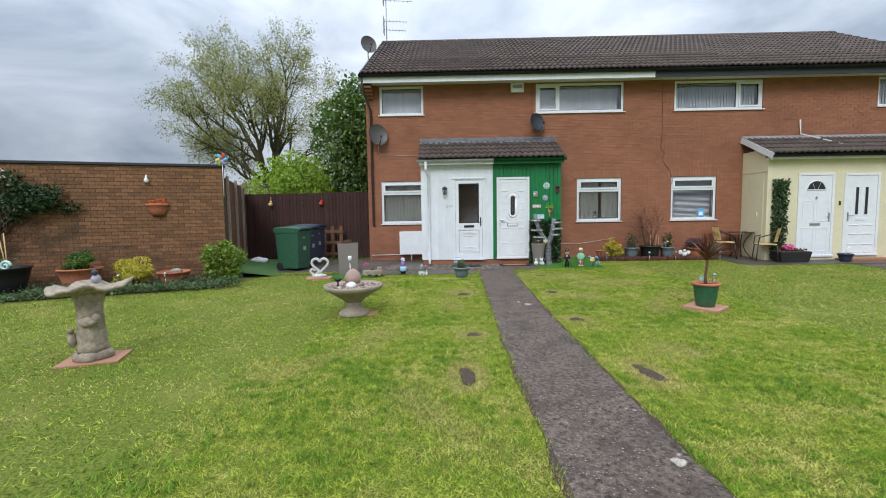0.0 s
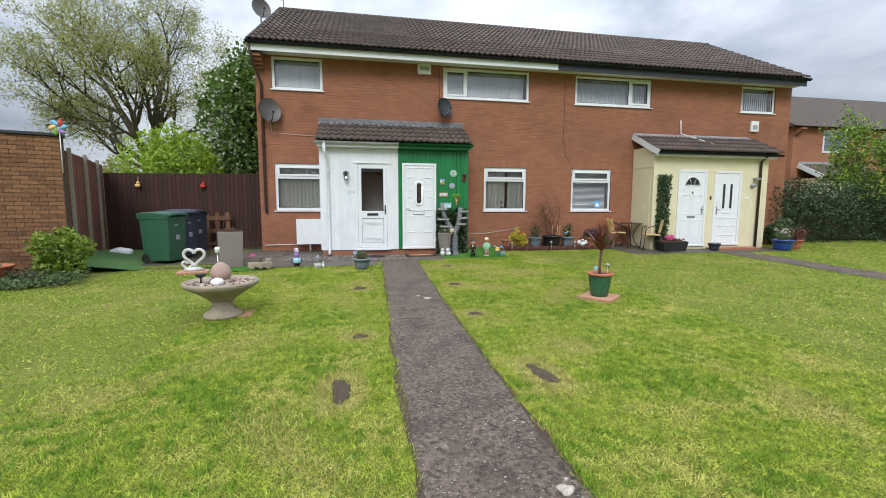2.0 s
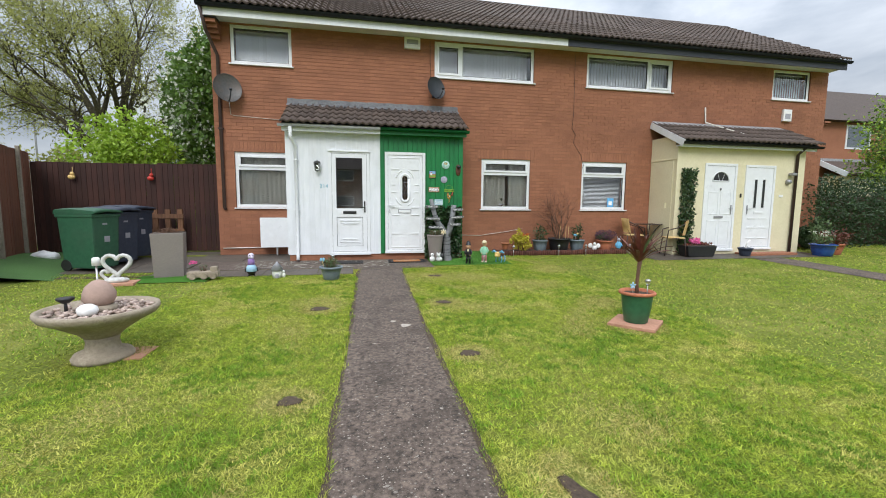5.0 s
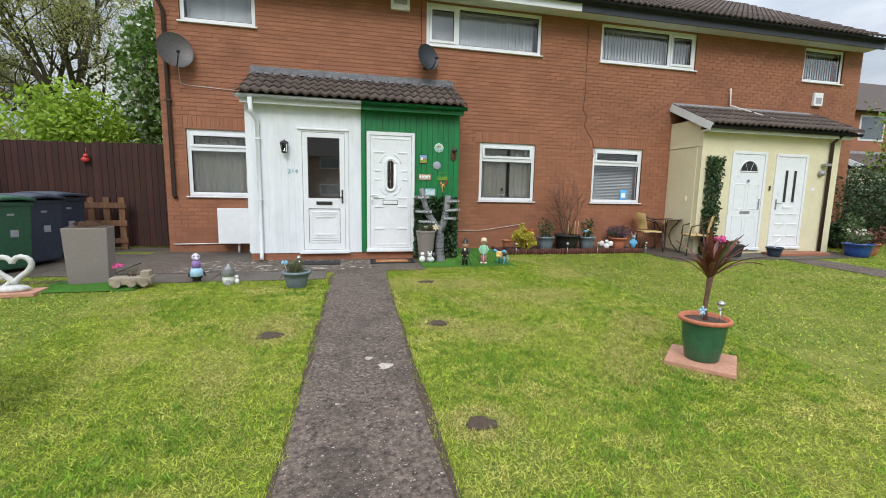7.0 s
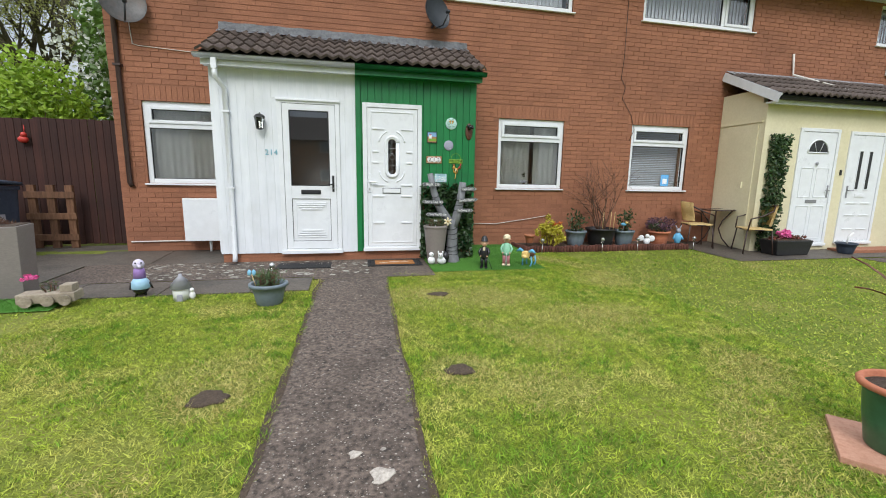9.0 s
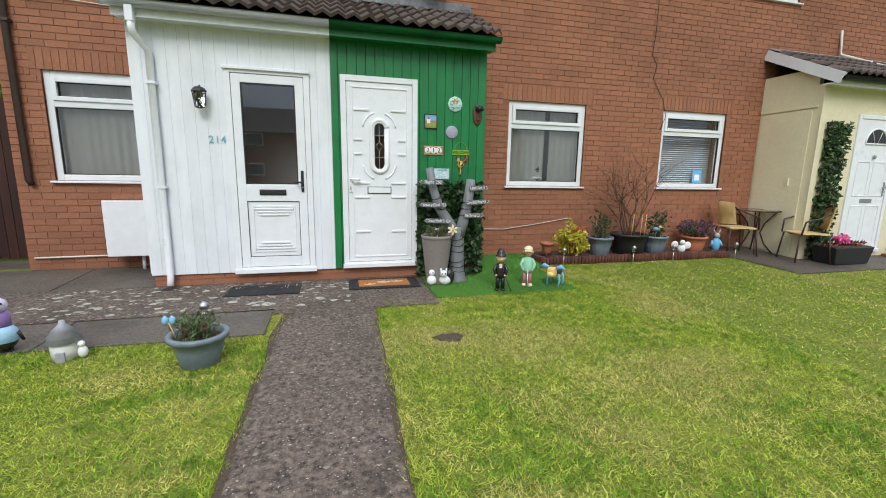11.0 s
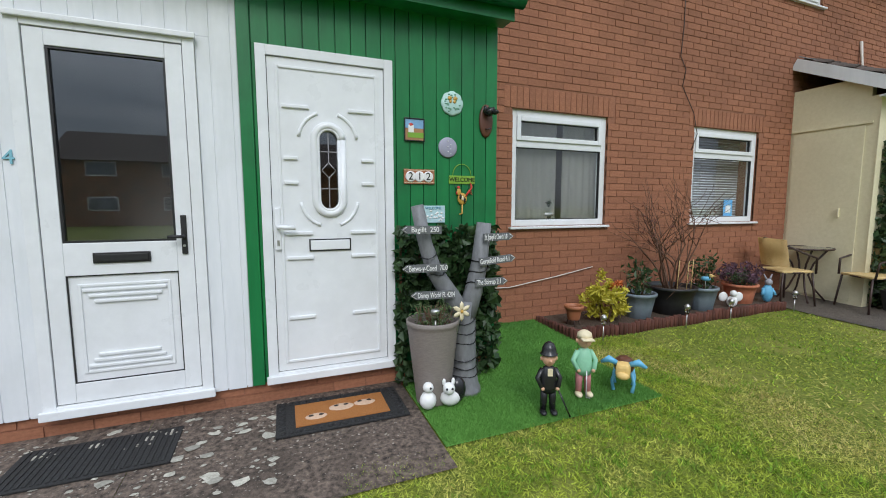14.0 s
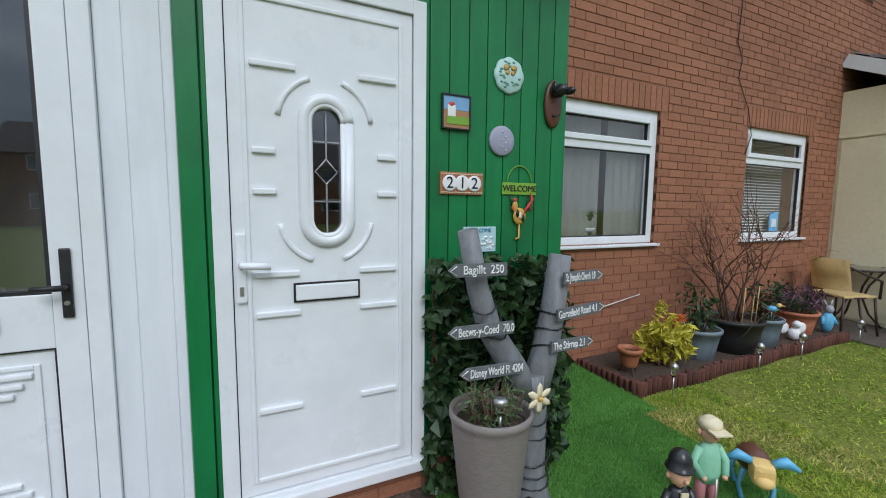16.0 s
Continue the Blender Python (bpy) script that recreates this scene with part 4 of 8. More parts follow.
bush("lime_bush", -5.9, 16.2, 0.2, "bright lime-green bush behind the fence", M_LIME, 1.9, 1.1, 2.0, 14000, 0.13, 8, lumps=30)
bush("lime_bush", -8.6, 17.4, 0.2, "pale green bush behind the fence", M_WILLOW, 1.6, 1.0, 1.7, 5000, 0.13, 9)
bush("privet_shrub", -4.75, 9.15, gz(9.1), "rounded yellow-green leafy shrub at the end of the border", M_PRIVET, 0.46, 0.42, 0.56, 3200, 0.075, 10)
hedge = thing("hedge", 15.4, 12.6, 0.2, "tall dense dark-green hedge with glossy leaves", "hedge")
rng = np.random.default_rng(12)
hp = np.stack([rng.uniform(-2.1, 8.0, 30000), rng.uniform(-0.75, 0.6, 30000), rng.uniform(0.0, 1.95, 30000)], 1)
hp += 0.16 * np.sin(hp[:, [1, 2, 0]] * 4.3) + 0.07 * np.sin(hp[:, [2, 0, 1]] * 11)
leaves("foliage", hp, 0.085, M_DARKLEAF, hedge, rng=rng, aspect=0.55)
# added dark box: its colour stands for the shade between the leaves
part("hedge_core_shade", bx(-1.6, 7.8, 0.05, 0.45, 0, 1.5, bev=0.1), M_SOIL_SHADE, hedge)
bush("garden_shrub", 13.1, 11.75, 0.17, "loose dark-green shrub against the end of the terrace", M_DARKLEAF, 0.45, 0.35, 0.42, 2200, 0.08, 27)
tr = thing("garden_tree", 19.6, 12.4, 0.15, "broad-leaved tree with fresh yellow-green leaves hanging over the hedge", "tree")
rng = np.random.default_rng(21)
bm, tips = bmesh.new(), []
tube([(0, 0, -0.1), (0.05, 0, 1.2), (0, 0.05, 2.2)], [0.13, 0.10, 0.09], 10, bm)
for k in range(8):
    a = k * 0.785 + rng.uniform(-0.3, 0.3)
    grow(bm, rng, Vector((0, 0, rng.uniform(1.8, 2.2))), Vector((math.cos(a), math.sin(a), 0.75)).normalized(), 1.15, 0.05, 3, tips, 0.6, 0.03)
part("trunk", bm, M_BARK, tr)
tips = np.array([tuple(v) for v in tips])
pick = tips[rng.integers(0, len(tips), 15000)]
leaves("crown", pick[:8500] + rng.normal(size=(8500, 3)) * 0.16, 0.12, M_HAWLEAF, tr, rng=rng, aspect=0.55)
leaves("fresh_leaves", pick[8500:] + rng.normal(size=(6500, 3)) * 0.2, 0.12, M_LIME, tr, "yellow-green young leaves", rng=rng, aspect=0.5)


# ---- the next house, the one opposite, and distance ----
def plain_house(name, x0, x1, y0, y1, z1, ridge, label, wins, face):
    h = thing(name, 0, 0, 0, label, "house")
    bm = bx(x0, x1, y0, y1, 0, z1)
    part("wall", bm, M_GBRICKJ if face > 0 else M_BRICKJ, h)
    bm = bmesh.new()
    ym = (y0 + y1) / 2
    vs = [bm.verts.new(p) for p in ((x0 - .3, y0 - .35, z1 - .1), (x1 + .3, y0 - .35, z1 - .1), (x1 + .3, y1 + .35, z1 - .1), (x0 - .3, y1 + .35, z1 - .1), (x0 - .3, ym, ridge), (x1 + .3, ym, ridge))]
    for f in ((0, 1, 5, 4), (2, 3, 4, 5), (0, 4, 3), (1, 2, 5), (0, 3, 2, 1)):
        bm.faces.new([vs[i] for i in f])
    part("roof", bm, M_TILEJ, h)
    for a, b, c, d in wins:
        yy = y0 if face < 0 else y1
        w = part("window", bx(a, b, yy - 0.02, yy + 0.02, c, d), M_UPVC, h)
        part("pane", bx(a + .08, b - .08, yy + face * 0.03 - 0.004, yy + face * 0.03 + 0.004, c + .08, d - .08), M_GLASSD, w)
    return h


nhouse = plain_house("neighbour_house", 20.2, 36, 17.5, 25.5, 5.2, 7.7, "red-brown brick terrace beyond the hedge", [(21.9, 23.3, 3.95, 5.0), (25.5, 28, 3.95, 5.0), (21.9, 23.3, 1.2, 2.5)], -1)
for k in range(4):
    part("corbel", bx(20.2, 20.5, 17.4 - 0.09 * k, 17.49, 4.72 + 0.075 * k, 4.785 + 0.075 * k), M_BRICK, nhouse)
nb = thing("neighbour_porch", 20.7, 16.4, 0.2, "dark tiled lean-to porch of the neighbouring terrace", "porch")
part("porch_wall", bx(0.1, 3.5, 0.25, 1.08, 0, 2.5), M_CREAM, nb)
part("porch_roof", bx(-0.1, 3.7, 0, 1.3, 0, 0.10, m=pose(0, -0.05, 2.5, 28)), M_TILEJ, nb)
part("flashing", bx(-0.1, 3.7, 1.04, 1.09, 3.16, 3.30), M_LEAD, nb)
part("bargeboard", bx(-0.16, -0.11, 0, 1.3, -0.08, 0.12, m=pose(0, -0.05, 2.5, 28)), M_WHITEB, nb)
plain_house("opposite_house", -14, 22, -34, -26, 5.2, 7.8, "row of brick houses across the green, seen as reflections", [(a, a + 2, z, z + 1.1) for a in range(-12, 20, 5) for z in (1.2, 3.9)], 1)

# ---- doors ----
def bar(bm, x0, x1, z, y, h=0.022, d=0.014):
    box(bm, x0, x1, y - d, y + 0.002, z - h / 2, z + h / 2, bev=0.005)


def frame_of(bm, x0, x1, z0, z1, w, y0, y1, bev=0.004, bottom=None):
    b = w if bottom is None else bottom
    box(bm, x0, x0 + w, y0, y1, z0, z1, bev=bev)
    box(bm, x1 - w, x1, y0, y1, z0, z1, bev=bev)
    box(bm, x0 + w, x1 - w, y0, y1, z1 - w, z1, bev=bev)
    box(bm, x0 + w, x1 - w, y0, y1, z0, z0 + b, bev=bev)


def door_base(name, label, D, y, w=0.06):
    d = thing(name, 0, 0, 0, label, "door", kind="structure")
    bm = bmesh.new()
    frame_of(bm, D[0] + 0.001, D[1] - 0.001, D[2], D[3] - 0.001, w, y - 0.022, y + 0.075, bottom=0.045)
    part("door_frame", bm, M_UPVC, d)
    part("threshold", bx(D[0] - 0.01, D[1] + 0.01, y - 0.05, y - 0.023, D[2] - 0.02, D[2] + 0.03, bev=0.006), M_UPVC, d)
    gk = bmesh.new()
    frame_of(gk, D[0] + w, D[1] - w, D[2] + 0.045, D[3] - w, 0.005, y + 0.0, y + 0.05, bev=0)
    part("seal", gk, M_BLACK, d, "black rubber seal")
    return d, (D[0] + w + 0.005, D[1] - w - 0.005, D[2] + 0.05, D[3] - w - 0.005)


# half-glazed white door
door, (a, b, c, e) = door_base("door_1", "white plastic half-glazed front door with a black handle, closed", D1, YP)
gx0, gx1, gz0, gz1 = a + 0.085, b - 0.085, 1.25, e - 0.085
bm = bmesh.new()
frame_of(bm, a, b, c, e, 0.085, YP - 0.012, YP + 0.04, bottom=0.11)
box(bm, a + 0.085, b - 0.085, YP - 0.012, YP + 0.04, 1.07, 1.25, bev=0.004)
part("leaf", bm, M_UPVC, door)
gk = bmesh.new()
frame_of(gk, gx0, gx1, gz0, gz1, 0.012, YP - 0.006, YP + 0.03, bev=0)
frame_of(gk, a + 0.085, b - 0.085, c + 0.11, 1.07, 0.006, YP - 0.006, YP + 0.03, bev=0)
part("gasket", gk, M_BLACK, door)
pane = part("pane", bx(gx0 + 0.012, gx1 - 0.012, YP + 0.008, YP + 0.016, gz0 + 0.012, gz1 - 0.012), M_GLASSD, door, "dark glass pane")
pane.visible_shadow = False
bm = bx(a + 0.091, b - 0.091, YP + 0.002, YP + 0.03, c + 0.116, 1.064)
frame_of(bm, a + 0.13, b - 0.13, c + 0.16, 1.02, 0.016, YP - 0.006, YP + 0.004)
for k in range(3):
    bar(bm, a + 0.15 + 0.025 * k, b - 0.15 - 0.025 * k, 0.985 - 0.032 * k, YP + 0.002, 0.018)
    bar(bm, a + 0.15 + 0.025 * k, b - 0.15 - 0.025 * k, c + 0.20 + 0.032 * k, YP + 0.002, 0.018)
part("lower_panel", bm, M_UPVC, door)
bm = bmesh.new()
box(bm, a + 0.215, b - 0.215, YP - 0.022, YP - 0.012, 1.135, 1.195, bev=0.004)
box(bm, a + 0.225, b - 0.225, YP - 0.028, YP - 0.022, 1.145, 1.185, bev=0.003)
part("letterbox", bm, M_BLACK, door, "black letterbox")
bm = bx(b - 0.058, b - 0.028, YP - 0.024, YP - 0.012, 1.17, 1.40, bev=0.005)
tube([(b - 0.043, YP - 0.02, 1.275), (b - 0.043, YP - 0.06, 1.275), (b - 0.12, YP - 0.065, 1.275)], 0.010, 8, bm)
part("handle", bm, M_BLACK, door, "black lever handle")
part("handle_tip", tube([(b - 0.043, YP - 0.028, 1.22), (b - 0.043, YP - 0.018, 1.22)], 0.008, 8), M_STEEL, door)
part("drip_bar", bx(D1[0] - 0.01, D1[1] + 0.01, YP - 0.045, YP - 0.023, D1[3] - 0.03, D1[3], bev=0.005), M_UPVC, door)


def capsule_path(cx, cz, hw, hh, y, n=10):
    pts = []
    for i in range(n + 1):
        t = math.pi * i / n
        pts.append((cx + hw * math.cos(t), y, cz + hh - hw + hw * math.sin(t)))
    for i in range(n + 1):
        t = math.pi + math.pi * i / n
        pts.append((cx + hw * math.cos(t), y, cz - hh + hw + hw * math.sin(t)))
    return pts + [pts[0]]


door, (a, b, c, e) = door_base("door_2", "white moulded plastic front door with an oval leaded pane, closed", D2, YP)
cx, cz = 0.5 * (a + b) - 0.008, 1.685
bm = bmesh.new()
GW, GH = 0.062, 0.25
for q in ((a, cx - GW, c, e), (cx + GW, b, c, e), (cx - GW, cx + GW, c, cz - GH), (cx - GW, cx + GW, cz + GH, e)):
    box(bm, q[0], q[1], YP - 0.008, YP + 0.035, q[2], q[3])
part("leaf", bm, M_UPVC, door)
bm = bmesh.new()
frame_of(bm, a + 0.045, b - 0.045, c + 0.05, e - 0.045, 0.018, YP - 0.017, YP - 0.006, bev=0.005)
part("border_moulding", bm, M_UPVC, door)
bm = bmesh.new()
tube(capsule_path(cx, cz, 0.088, 0.285, YP - 0.008), 0.026, 8, bm)
tube(capsule_path(cx, cz, 0.066, 0.262, YP - 0.014), 0.011, 8, bm)
part("oval_moulding", bm, M_UPVC, door)
L0, L1, R0, R1 = a + 0.075, a + 0.24, b - 0.24, b - 0.075
bm = bmesh.new()
for z in (2.075, 1.275, 1.115, 0.72):
    bar(bm, L0, L1, z, YP - 0.008)
    bar(bm, R0, R1, z, YP - 0.008)
for z in (1.755, 1.60):
    bar(bm, L0, L0 + 0.085, z, YP - 0.008)
    bar(bm, R1 - 0.085, R1, z, YP - 0.008)
for s in (-1, 1):
    for v in (-1, 1):
        pts = []
        for i in range(9):
            t = radians(8 + 62 * i / 8)
            pts.append((cx + s * 0.185 * math.cos(t), YP - 0.008, cz + v * (0.185 + 0.185 * math.sin(t))))
        tube(pts, 0.012, 6, bm)
part("raised_moulding", bm, M_UPVC, door)
oval = bmesh.new()
vs = [oval.verts.new((x, YP + 0.006, z)) for x, _, z in capsule_path(cx, cz, GW, GH, 0)[:-1]]
f = oval.faces.new(vs)
r = bmesh.ops.extrude_face_region(oval, geom=[f])
for v in r["geom"]:
    if isinstance(v, bmesh.types.BMVert):
        v.co.y += 0.006
pane = part("pane", oval, M_GLASSD, door, "dark leaded glass pane")
pane.visible_shadow = False
bm = bmesh.new()
for z in (cz + 0.12, cz - 0.12):
    box(bm, cx - GW, cx + GW, YP + 0.001, YP + 0.005, z - 0.003, z + 0.003)
for q in ((cz + 0.05, cz + GH), (cz - GH, cz - 0.05)):
    box(bm, cx - 0.003, cx + 0.003, YP + 0.001, YP + 0.005, q[0], q[1])
tube([(cx, YP + 0.003, cz + 0.05), (cx + 0.045, YP + 0.003, cz), (cx, YP + 0.003, cz - 0.05), (cx - 0.045, YP + 0.003, cz), (cx, YP + 0.003, cz + 0.05)], 0.004, 4, bm)
part("leading", bm, M_ALU, door, "grey lead strips")
bm = bmesh.new()
frame_of(bm, cx - 0.14, cx + 0.13, 1.155, 1.235, 0.008, YP - 0.016, YP - 0.006, bev=0)
part("letterbox_rim", bm, M_BLACK, door, "black letterbox edge")
part("letterbox", bx(cx - 0.132, cx + 0.122, YP - 0.024, YP - 0.006, 1.163, 1.227, bev=0.006), M_UPVC, door)
bm = bx(a + 0.008, a + 0.046, YP - 0.024, YP - 0.006, 1.17, 1.44, bev=0.008)
tube([(a + 0.027, YP - 0.02, 1.32), (a + 0.027, YP - 0.062, 1.32), (a + 0.13, YP - 0.066, 1.315)], [0.012, 0.013, 0.016], 8, bm)
part("handle", bm, M_UPVC, door, "white lever handle")
part("keyhole", bx(a + 0.020, a + 0.034, YP - 0.028, YP - 0.024, 1.20, 1.235), M_STEEL, door)


def small_door(name, label, D, arch):
    d, (a, b, c, e) = door_base(name, label, D, CY)
    cx = 0.5 * (a + b)
    part("leaf", bx(a, b, CY - 0.008, CY + 0.035, c, e), M_UPVC, d)
    bm = bmesh.new()
    if arch:
        vs = [bm.verts.new((cx + 0.22 * math.cos(math.pi * i / 14), CY - 0.011, e - 0.36 + 0.21 * math.sin(math.pi * i / 14))) for i in range(15)]
        f = bm.faces.new(vs)
        r = bmesh.ops.extrude_face_region(bm, geom=[f])
        for v in r["geom"]:
            if isinstance(v, bmesh.types.BMVert):
                v.co.y += 0.002
        part("pane", bm, M_BLACK, d, "dark arched pane")
        bm = bmesh.new()
        tube([(cx + 0.235 * math.cos(math.pi * i / 14), CY - 0.012, e - 0.36 + 0.225 * math.sin(math.pi * i / 14)) for i in range(15)], 0.014, 6, bm)
        tube([(cx - 0.24, CY - 0.012, e - 0.368), (cx + 0.24, CY - 0.012, e - 0.368)], 0.014, 6, bm)
        for t in (60, 120):
            tube([(cx + 0.07 * math.cos(radians(t)), CY - 0.013, e - 0.355), (cx + 0.21 * math.cos(radians(t)), CY - 0.013, e - 0.36 + 0.2 * math.sin(radians(t)))], 0.004, 4, bm)
        part("arch_moulding", bm, M_UPVC, d)
        bm = bmesh.new()
        for z0, z1 in ((1.15, 1.70), (0.38, 1.0)):
            for x0, x1 in ((a + 0.07, cx - 0.03), (cx + 0.03, b - 0.07)):
                frame_of(bm, x0, x1, z0, z1, 0.018, CY - 0.016, CY - 0.006)
        part("raised_panel", bm, M_UPVC, d)
        part("knocker", ball(bmesh.new(), cx, CY - 0.03, 1.77, 0.025, 0.02, 0.035), M_ALU, d)
        lz = 1.08
    else:
        for s in (-1, 1):
            part("pane", bx(cx + s * 0.12 - 0.04, cx + s * 0.12 + 0.04, CY - 0.011, CY - 0.009, 1.32, 2.02, bev=0.0), M_BLACK, d, "narrow dark pane")
            bm = bmesh.new()
            frame_of(bm, cx + s * 0.12 - 0.058, cx + s * 0.12 + 0.058, 1.30, 2.04, 0.018, CY - 0.018, CY - 0.0075)
            part("pane_moulding", bm, M_UPVC, d)
        bm = bmesh.new()
        for z in (1.05, 0.82, 0.55):
            bar(bm, a + 0.09, cx - 0.05, z, CY - 0.008)
            bar(bm, cx + 0.05, b - 0.09, z, CY - 0.008)
        part("raised_moulding", bm, M_UPVC, d)
        lz = 1.2
    part("letterbox", bx(cx - 0.13, cx + 0.13, CY - 0.02, CY - 0.0085, lz - 0.03, lz + 0.03, bev=0.005), M_ALU if arch else M_UPVC, d)
    hx = b - 0.05 if arch else a + 0.05
    bm = bx(hx - 0.016, hx + 0.016, CY - 0.022, CY - 0.0085, 1.15, 1.38, bev=0.005)
    tube([(hx, CY - 0.02, 1.29), (hx, CY - 0.055, 1.29), (hx + (-0.1 if arch else 0.1), CY - 0.058, 1.29)], 0.009, 8, bm)
    part("handle", bm, M_ALU, d, "grey metal handle")


small_door("door_3", "white panelled front door with an arched fanlight", CD1, True)
small_door("door_4", "white front door with two narrow dark panes", CD2, False)
part("doorstep", bx(10.0, 11.5, CY - 0.42, CY - 0.06, 0.0, 0.205, bev=0.01), M_BRICKJ, tagged(new("step_1"), "low brick doorstep before the cream porch", "step", kind="structure"))


# ---- multi-coloured ornaments in one mesh ----
def joined(name, pieces, x, y, z, label, category, rz=0, s=1.0):
    me = bpy.data.meshes.new(name)
    bm = bmesh.new()
    for i, (b, m) in enumerate(pieces):
        tmp = bpy.data.meshes.new("tmp")
        b.to_mesh(tmp)
        b.free()
        n = len(bm.faces)
        bm.from_mesh(tmp)
        bm.faces.ensure_lookup_table()
        for f in bm.faces[n:]:
            f.material_index = i
        bpy.data.meshes.remove(tmp)
        me.materials.append(m)
    bmesh.ops.scale(bm, vec=(s, s, s), verts=bm.verts)
    bm.to_mesh(me)
    bm.free()
    ob = new(name, me)
    ob.matrix_world = pose(x, y, z, 0, 0, rz)
    return tagged(ob, label, category)


def plain(name, c, rough=0.5, d=0.85):
    return mat(name, tuple(v * d for v in c), c, 30, rough, 0.08, stain=tuple(v * 0.75 for v in c), stain_scale=8, stain_amount=0.4)


P_SKIN, P_PINK, P_MINT = plain("peach_paint", (0.72, 0.42, 0.27)), plain("dusty_pink_paint", (0.50, 0.20, 0.21)), plain("mint_paint", (0.30, 0.62, 0.42))
P_YEL, P_BLK, P_CREAM = plain("straw_paint", (0.80, 0.55, 0.20)), plain("black_gloss_paint", (0.02, 0.02, 0.022), 0.25), plain("cream_paint", (0.78, 0.68, 0.46))
P_PURP, P_RED, P_GRN = plain("lilac_paint", (0.34, 0.20, 0.50)), plain("red_paint", (0.55, 0.045, 0.03)), plain("bright_green_paint", (0.22, 0.42, 0.04))
P_GOLD, P_GREY = plain("gold_paint", (0.62, 0.36, 0.07), 0.35), plain("light_grey_paint", (0.36, 0.36, 0.40))
P_AQUA, P_DKBR = plain("pale_aqua_paint", (0.50, 0.72, 0.68)), plain("dark_brown_resin", (0.12, 0.045, 0.025), 0.4)
P_BRICK = plain("brick_tint_paint", (0.40, 0.15, 0.07))
E_ = bmesh.new


def cyl(x, y, z0, z1, r0, r1=None, seg=16, bm=None):
    r1 = r0 if r1 is None else r1
    return lathe([(r0, z0), (r1, z1)], seg, bm, Matrix.Translation((x, y, 0)))


def person_like(hat, coat, legs, top_h):
    pieces = []
    b = E_()
    for s in (-1, 1):
        tube([(s * 0.035, 0, 0.03), (s * 0.03, 0, 0.20)], [0.024, 0.030], 8, b)
    pieces.append((b, legs))
    b = E_()
    for s in (-1, 1):
        ball(b, s * 0.04, -0.025, 0.02, 0.028, 0.05, 0.02)
    pieces.append((b, P_BLK if hat == "helmet" else P_CREAM))
    b = lathe([(0.055, 0.17), (0.068, 0.22), (0.060, 0.30), (0.045, 0.36), (0.02, 0.375)], 14, None, None, sy=0.75)
    for s in (-1, 1):
        tube([(s * 0.045, 0, 0.35), (s * 0.085, -0.01, 0.28), (s * 0.06, -0.05, 0.22)], [0.022, 0.02, 0.017], 7, b)
    pieces.append((b, coat))
    b = E_()
    ball(b, 0, 0, 0.43, 0.052, 0.05, 0.06)
    ball(b, 0, -0.055, 0.425, 0.012)
    for s in (-1, 1):
        ball(b, s * 0.055, 0, 0.43, 0.012, 0.01, 0.02, 1)
        ball(b, s * 0.055, -0.055, 0.215, 0.016, sub=1)
    cyl(0, 0, 0.36, 0.40, 0.018, bm=b)
    pieces.append((b, P_SKIN))
    if hat == "helmet":
        pieces.append((lathe([(0.066, 0.462), (0.066, 0.468), (0.055, 0.475), (0.052, 0.51), (0.035, 0.545), (0.01, 0.56)], 16), P_BLK))
        b = E_()
        box(b, -0.018, 0.018, -0.052, -0.044, 0.31, 0.365)
        pieces.append((b, P_CREAM))
        b = tube([(0.06, -0.06, 0.21), (0.14, -0.10, 0.02)], 0.006, 6)
        pieces.append((b, P_BLK))
    else:
        b = lathe([(0.058, 0.455), (0.052, 0.49), (0.02, 0.51)], 14)
        box(b, -0.045, 0.045, -0.10, -0.04, 0.452, 0.462, bev=0.003)
        pieces.append((b, P_CREAM))
        b = tube([(0.0, -0.07, 0.22), (0.0, -0.07, 0.015), (0.03, -0.075, 0.01)], 0.005, 6)
        pieces.append((b, M_STEEL))
    return pieces


joined("policeman_figurine", person_like("helmet", P_BLK, P_BLK, 0.55), 2.89, 10.55, gz(10.55) + 0.02, "small black-uniformed policeman garden figurine on artificial turf", "figurine", -22, 0.83)
joined("golfer_figurine", person_like("cap", P_MINT, P_PINK, 0.5), 3.26, 10.66, gz(10.7) + 0.02, "small metal golfer figurine in mint top and cream cap", "figurine", -22, 0.9)
b1 = E_()
ball(b1, 0, 0.06, 0.20, 0.085, 0.13, 0.075)
b2 = E_()
for s in (-1, 1):
    for yy in (-0.02, 0.14):
        tube([(s * 0.06, yy, 0.17), (s * 0.085, yy - 0.01, 0.08), (s * 0.07, yy - 0.03, 0.01)], [0.016, 0.012, 0.016], 6, b2)
b3 = E_()
box(b3, -0.055, 0.055, -0.16, -0.04, 0.15, 0.27, bev=0.03)
ball(b3, 0, -0.15, 0.18, 0.05, 0.04, 0.035)
b4 = E_()
for s in (-1, 1):
    tube([(s * 0.05, -0.09, 0.26), (s * 0.11, -0.09, 0.285), (s * 0.17, -0.09, 0.25)], [0.022, 0.032, 0.012], 6, b4)
joined("dog_figurine", [(b1, P_DKBR), (b2, M_SKYBLUE), (b3, P_YEL), (b4, M_SKYBLUE)], 3.58, 10.62, gz(10.6) + 0.02, "tan dog garden figurine with blue ears and legs", "figurine", -48, 0.85)
b1, b2 = E_(), E_()
ball(b1, 0, 0, 0.06, 0.055, 0.05, 0.06)
ball(b1, 0, -0.01, 0.15, 0.035)
ball(b1, 0.15, 0.02, 0.06, 0.07, 0.05, 0.06)
ball(b1, 0.13, -0.03, 0.14, 0.04)
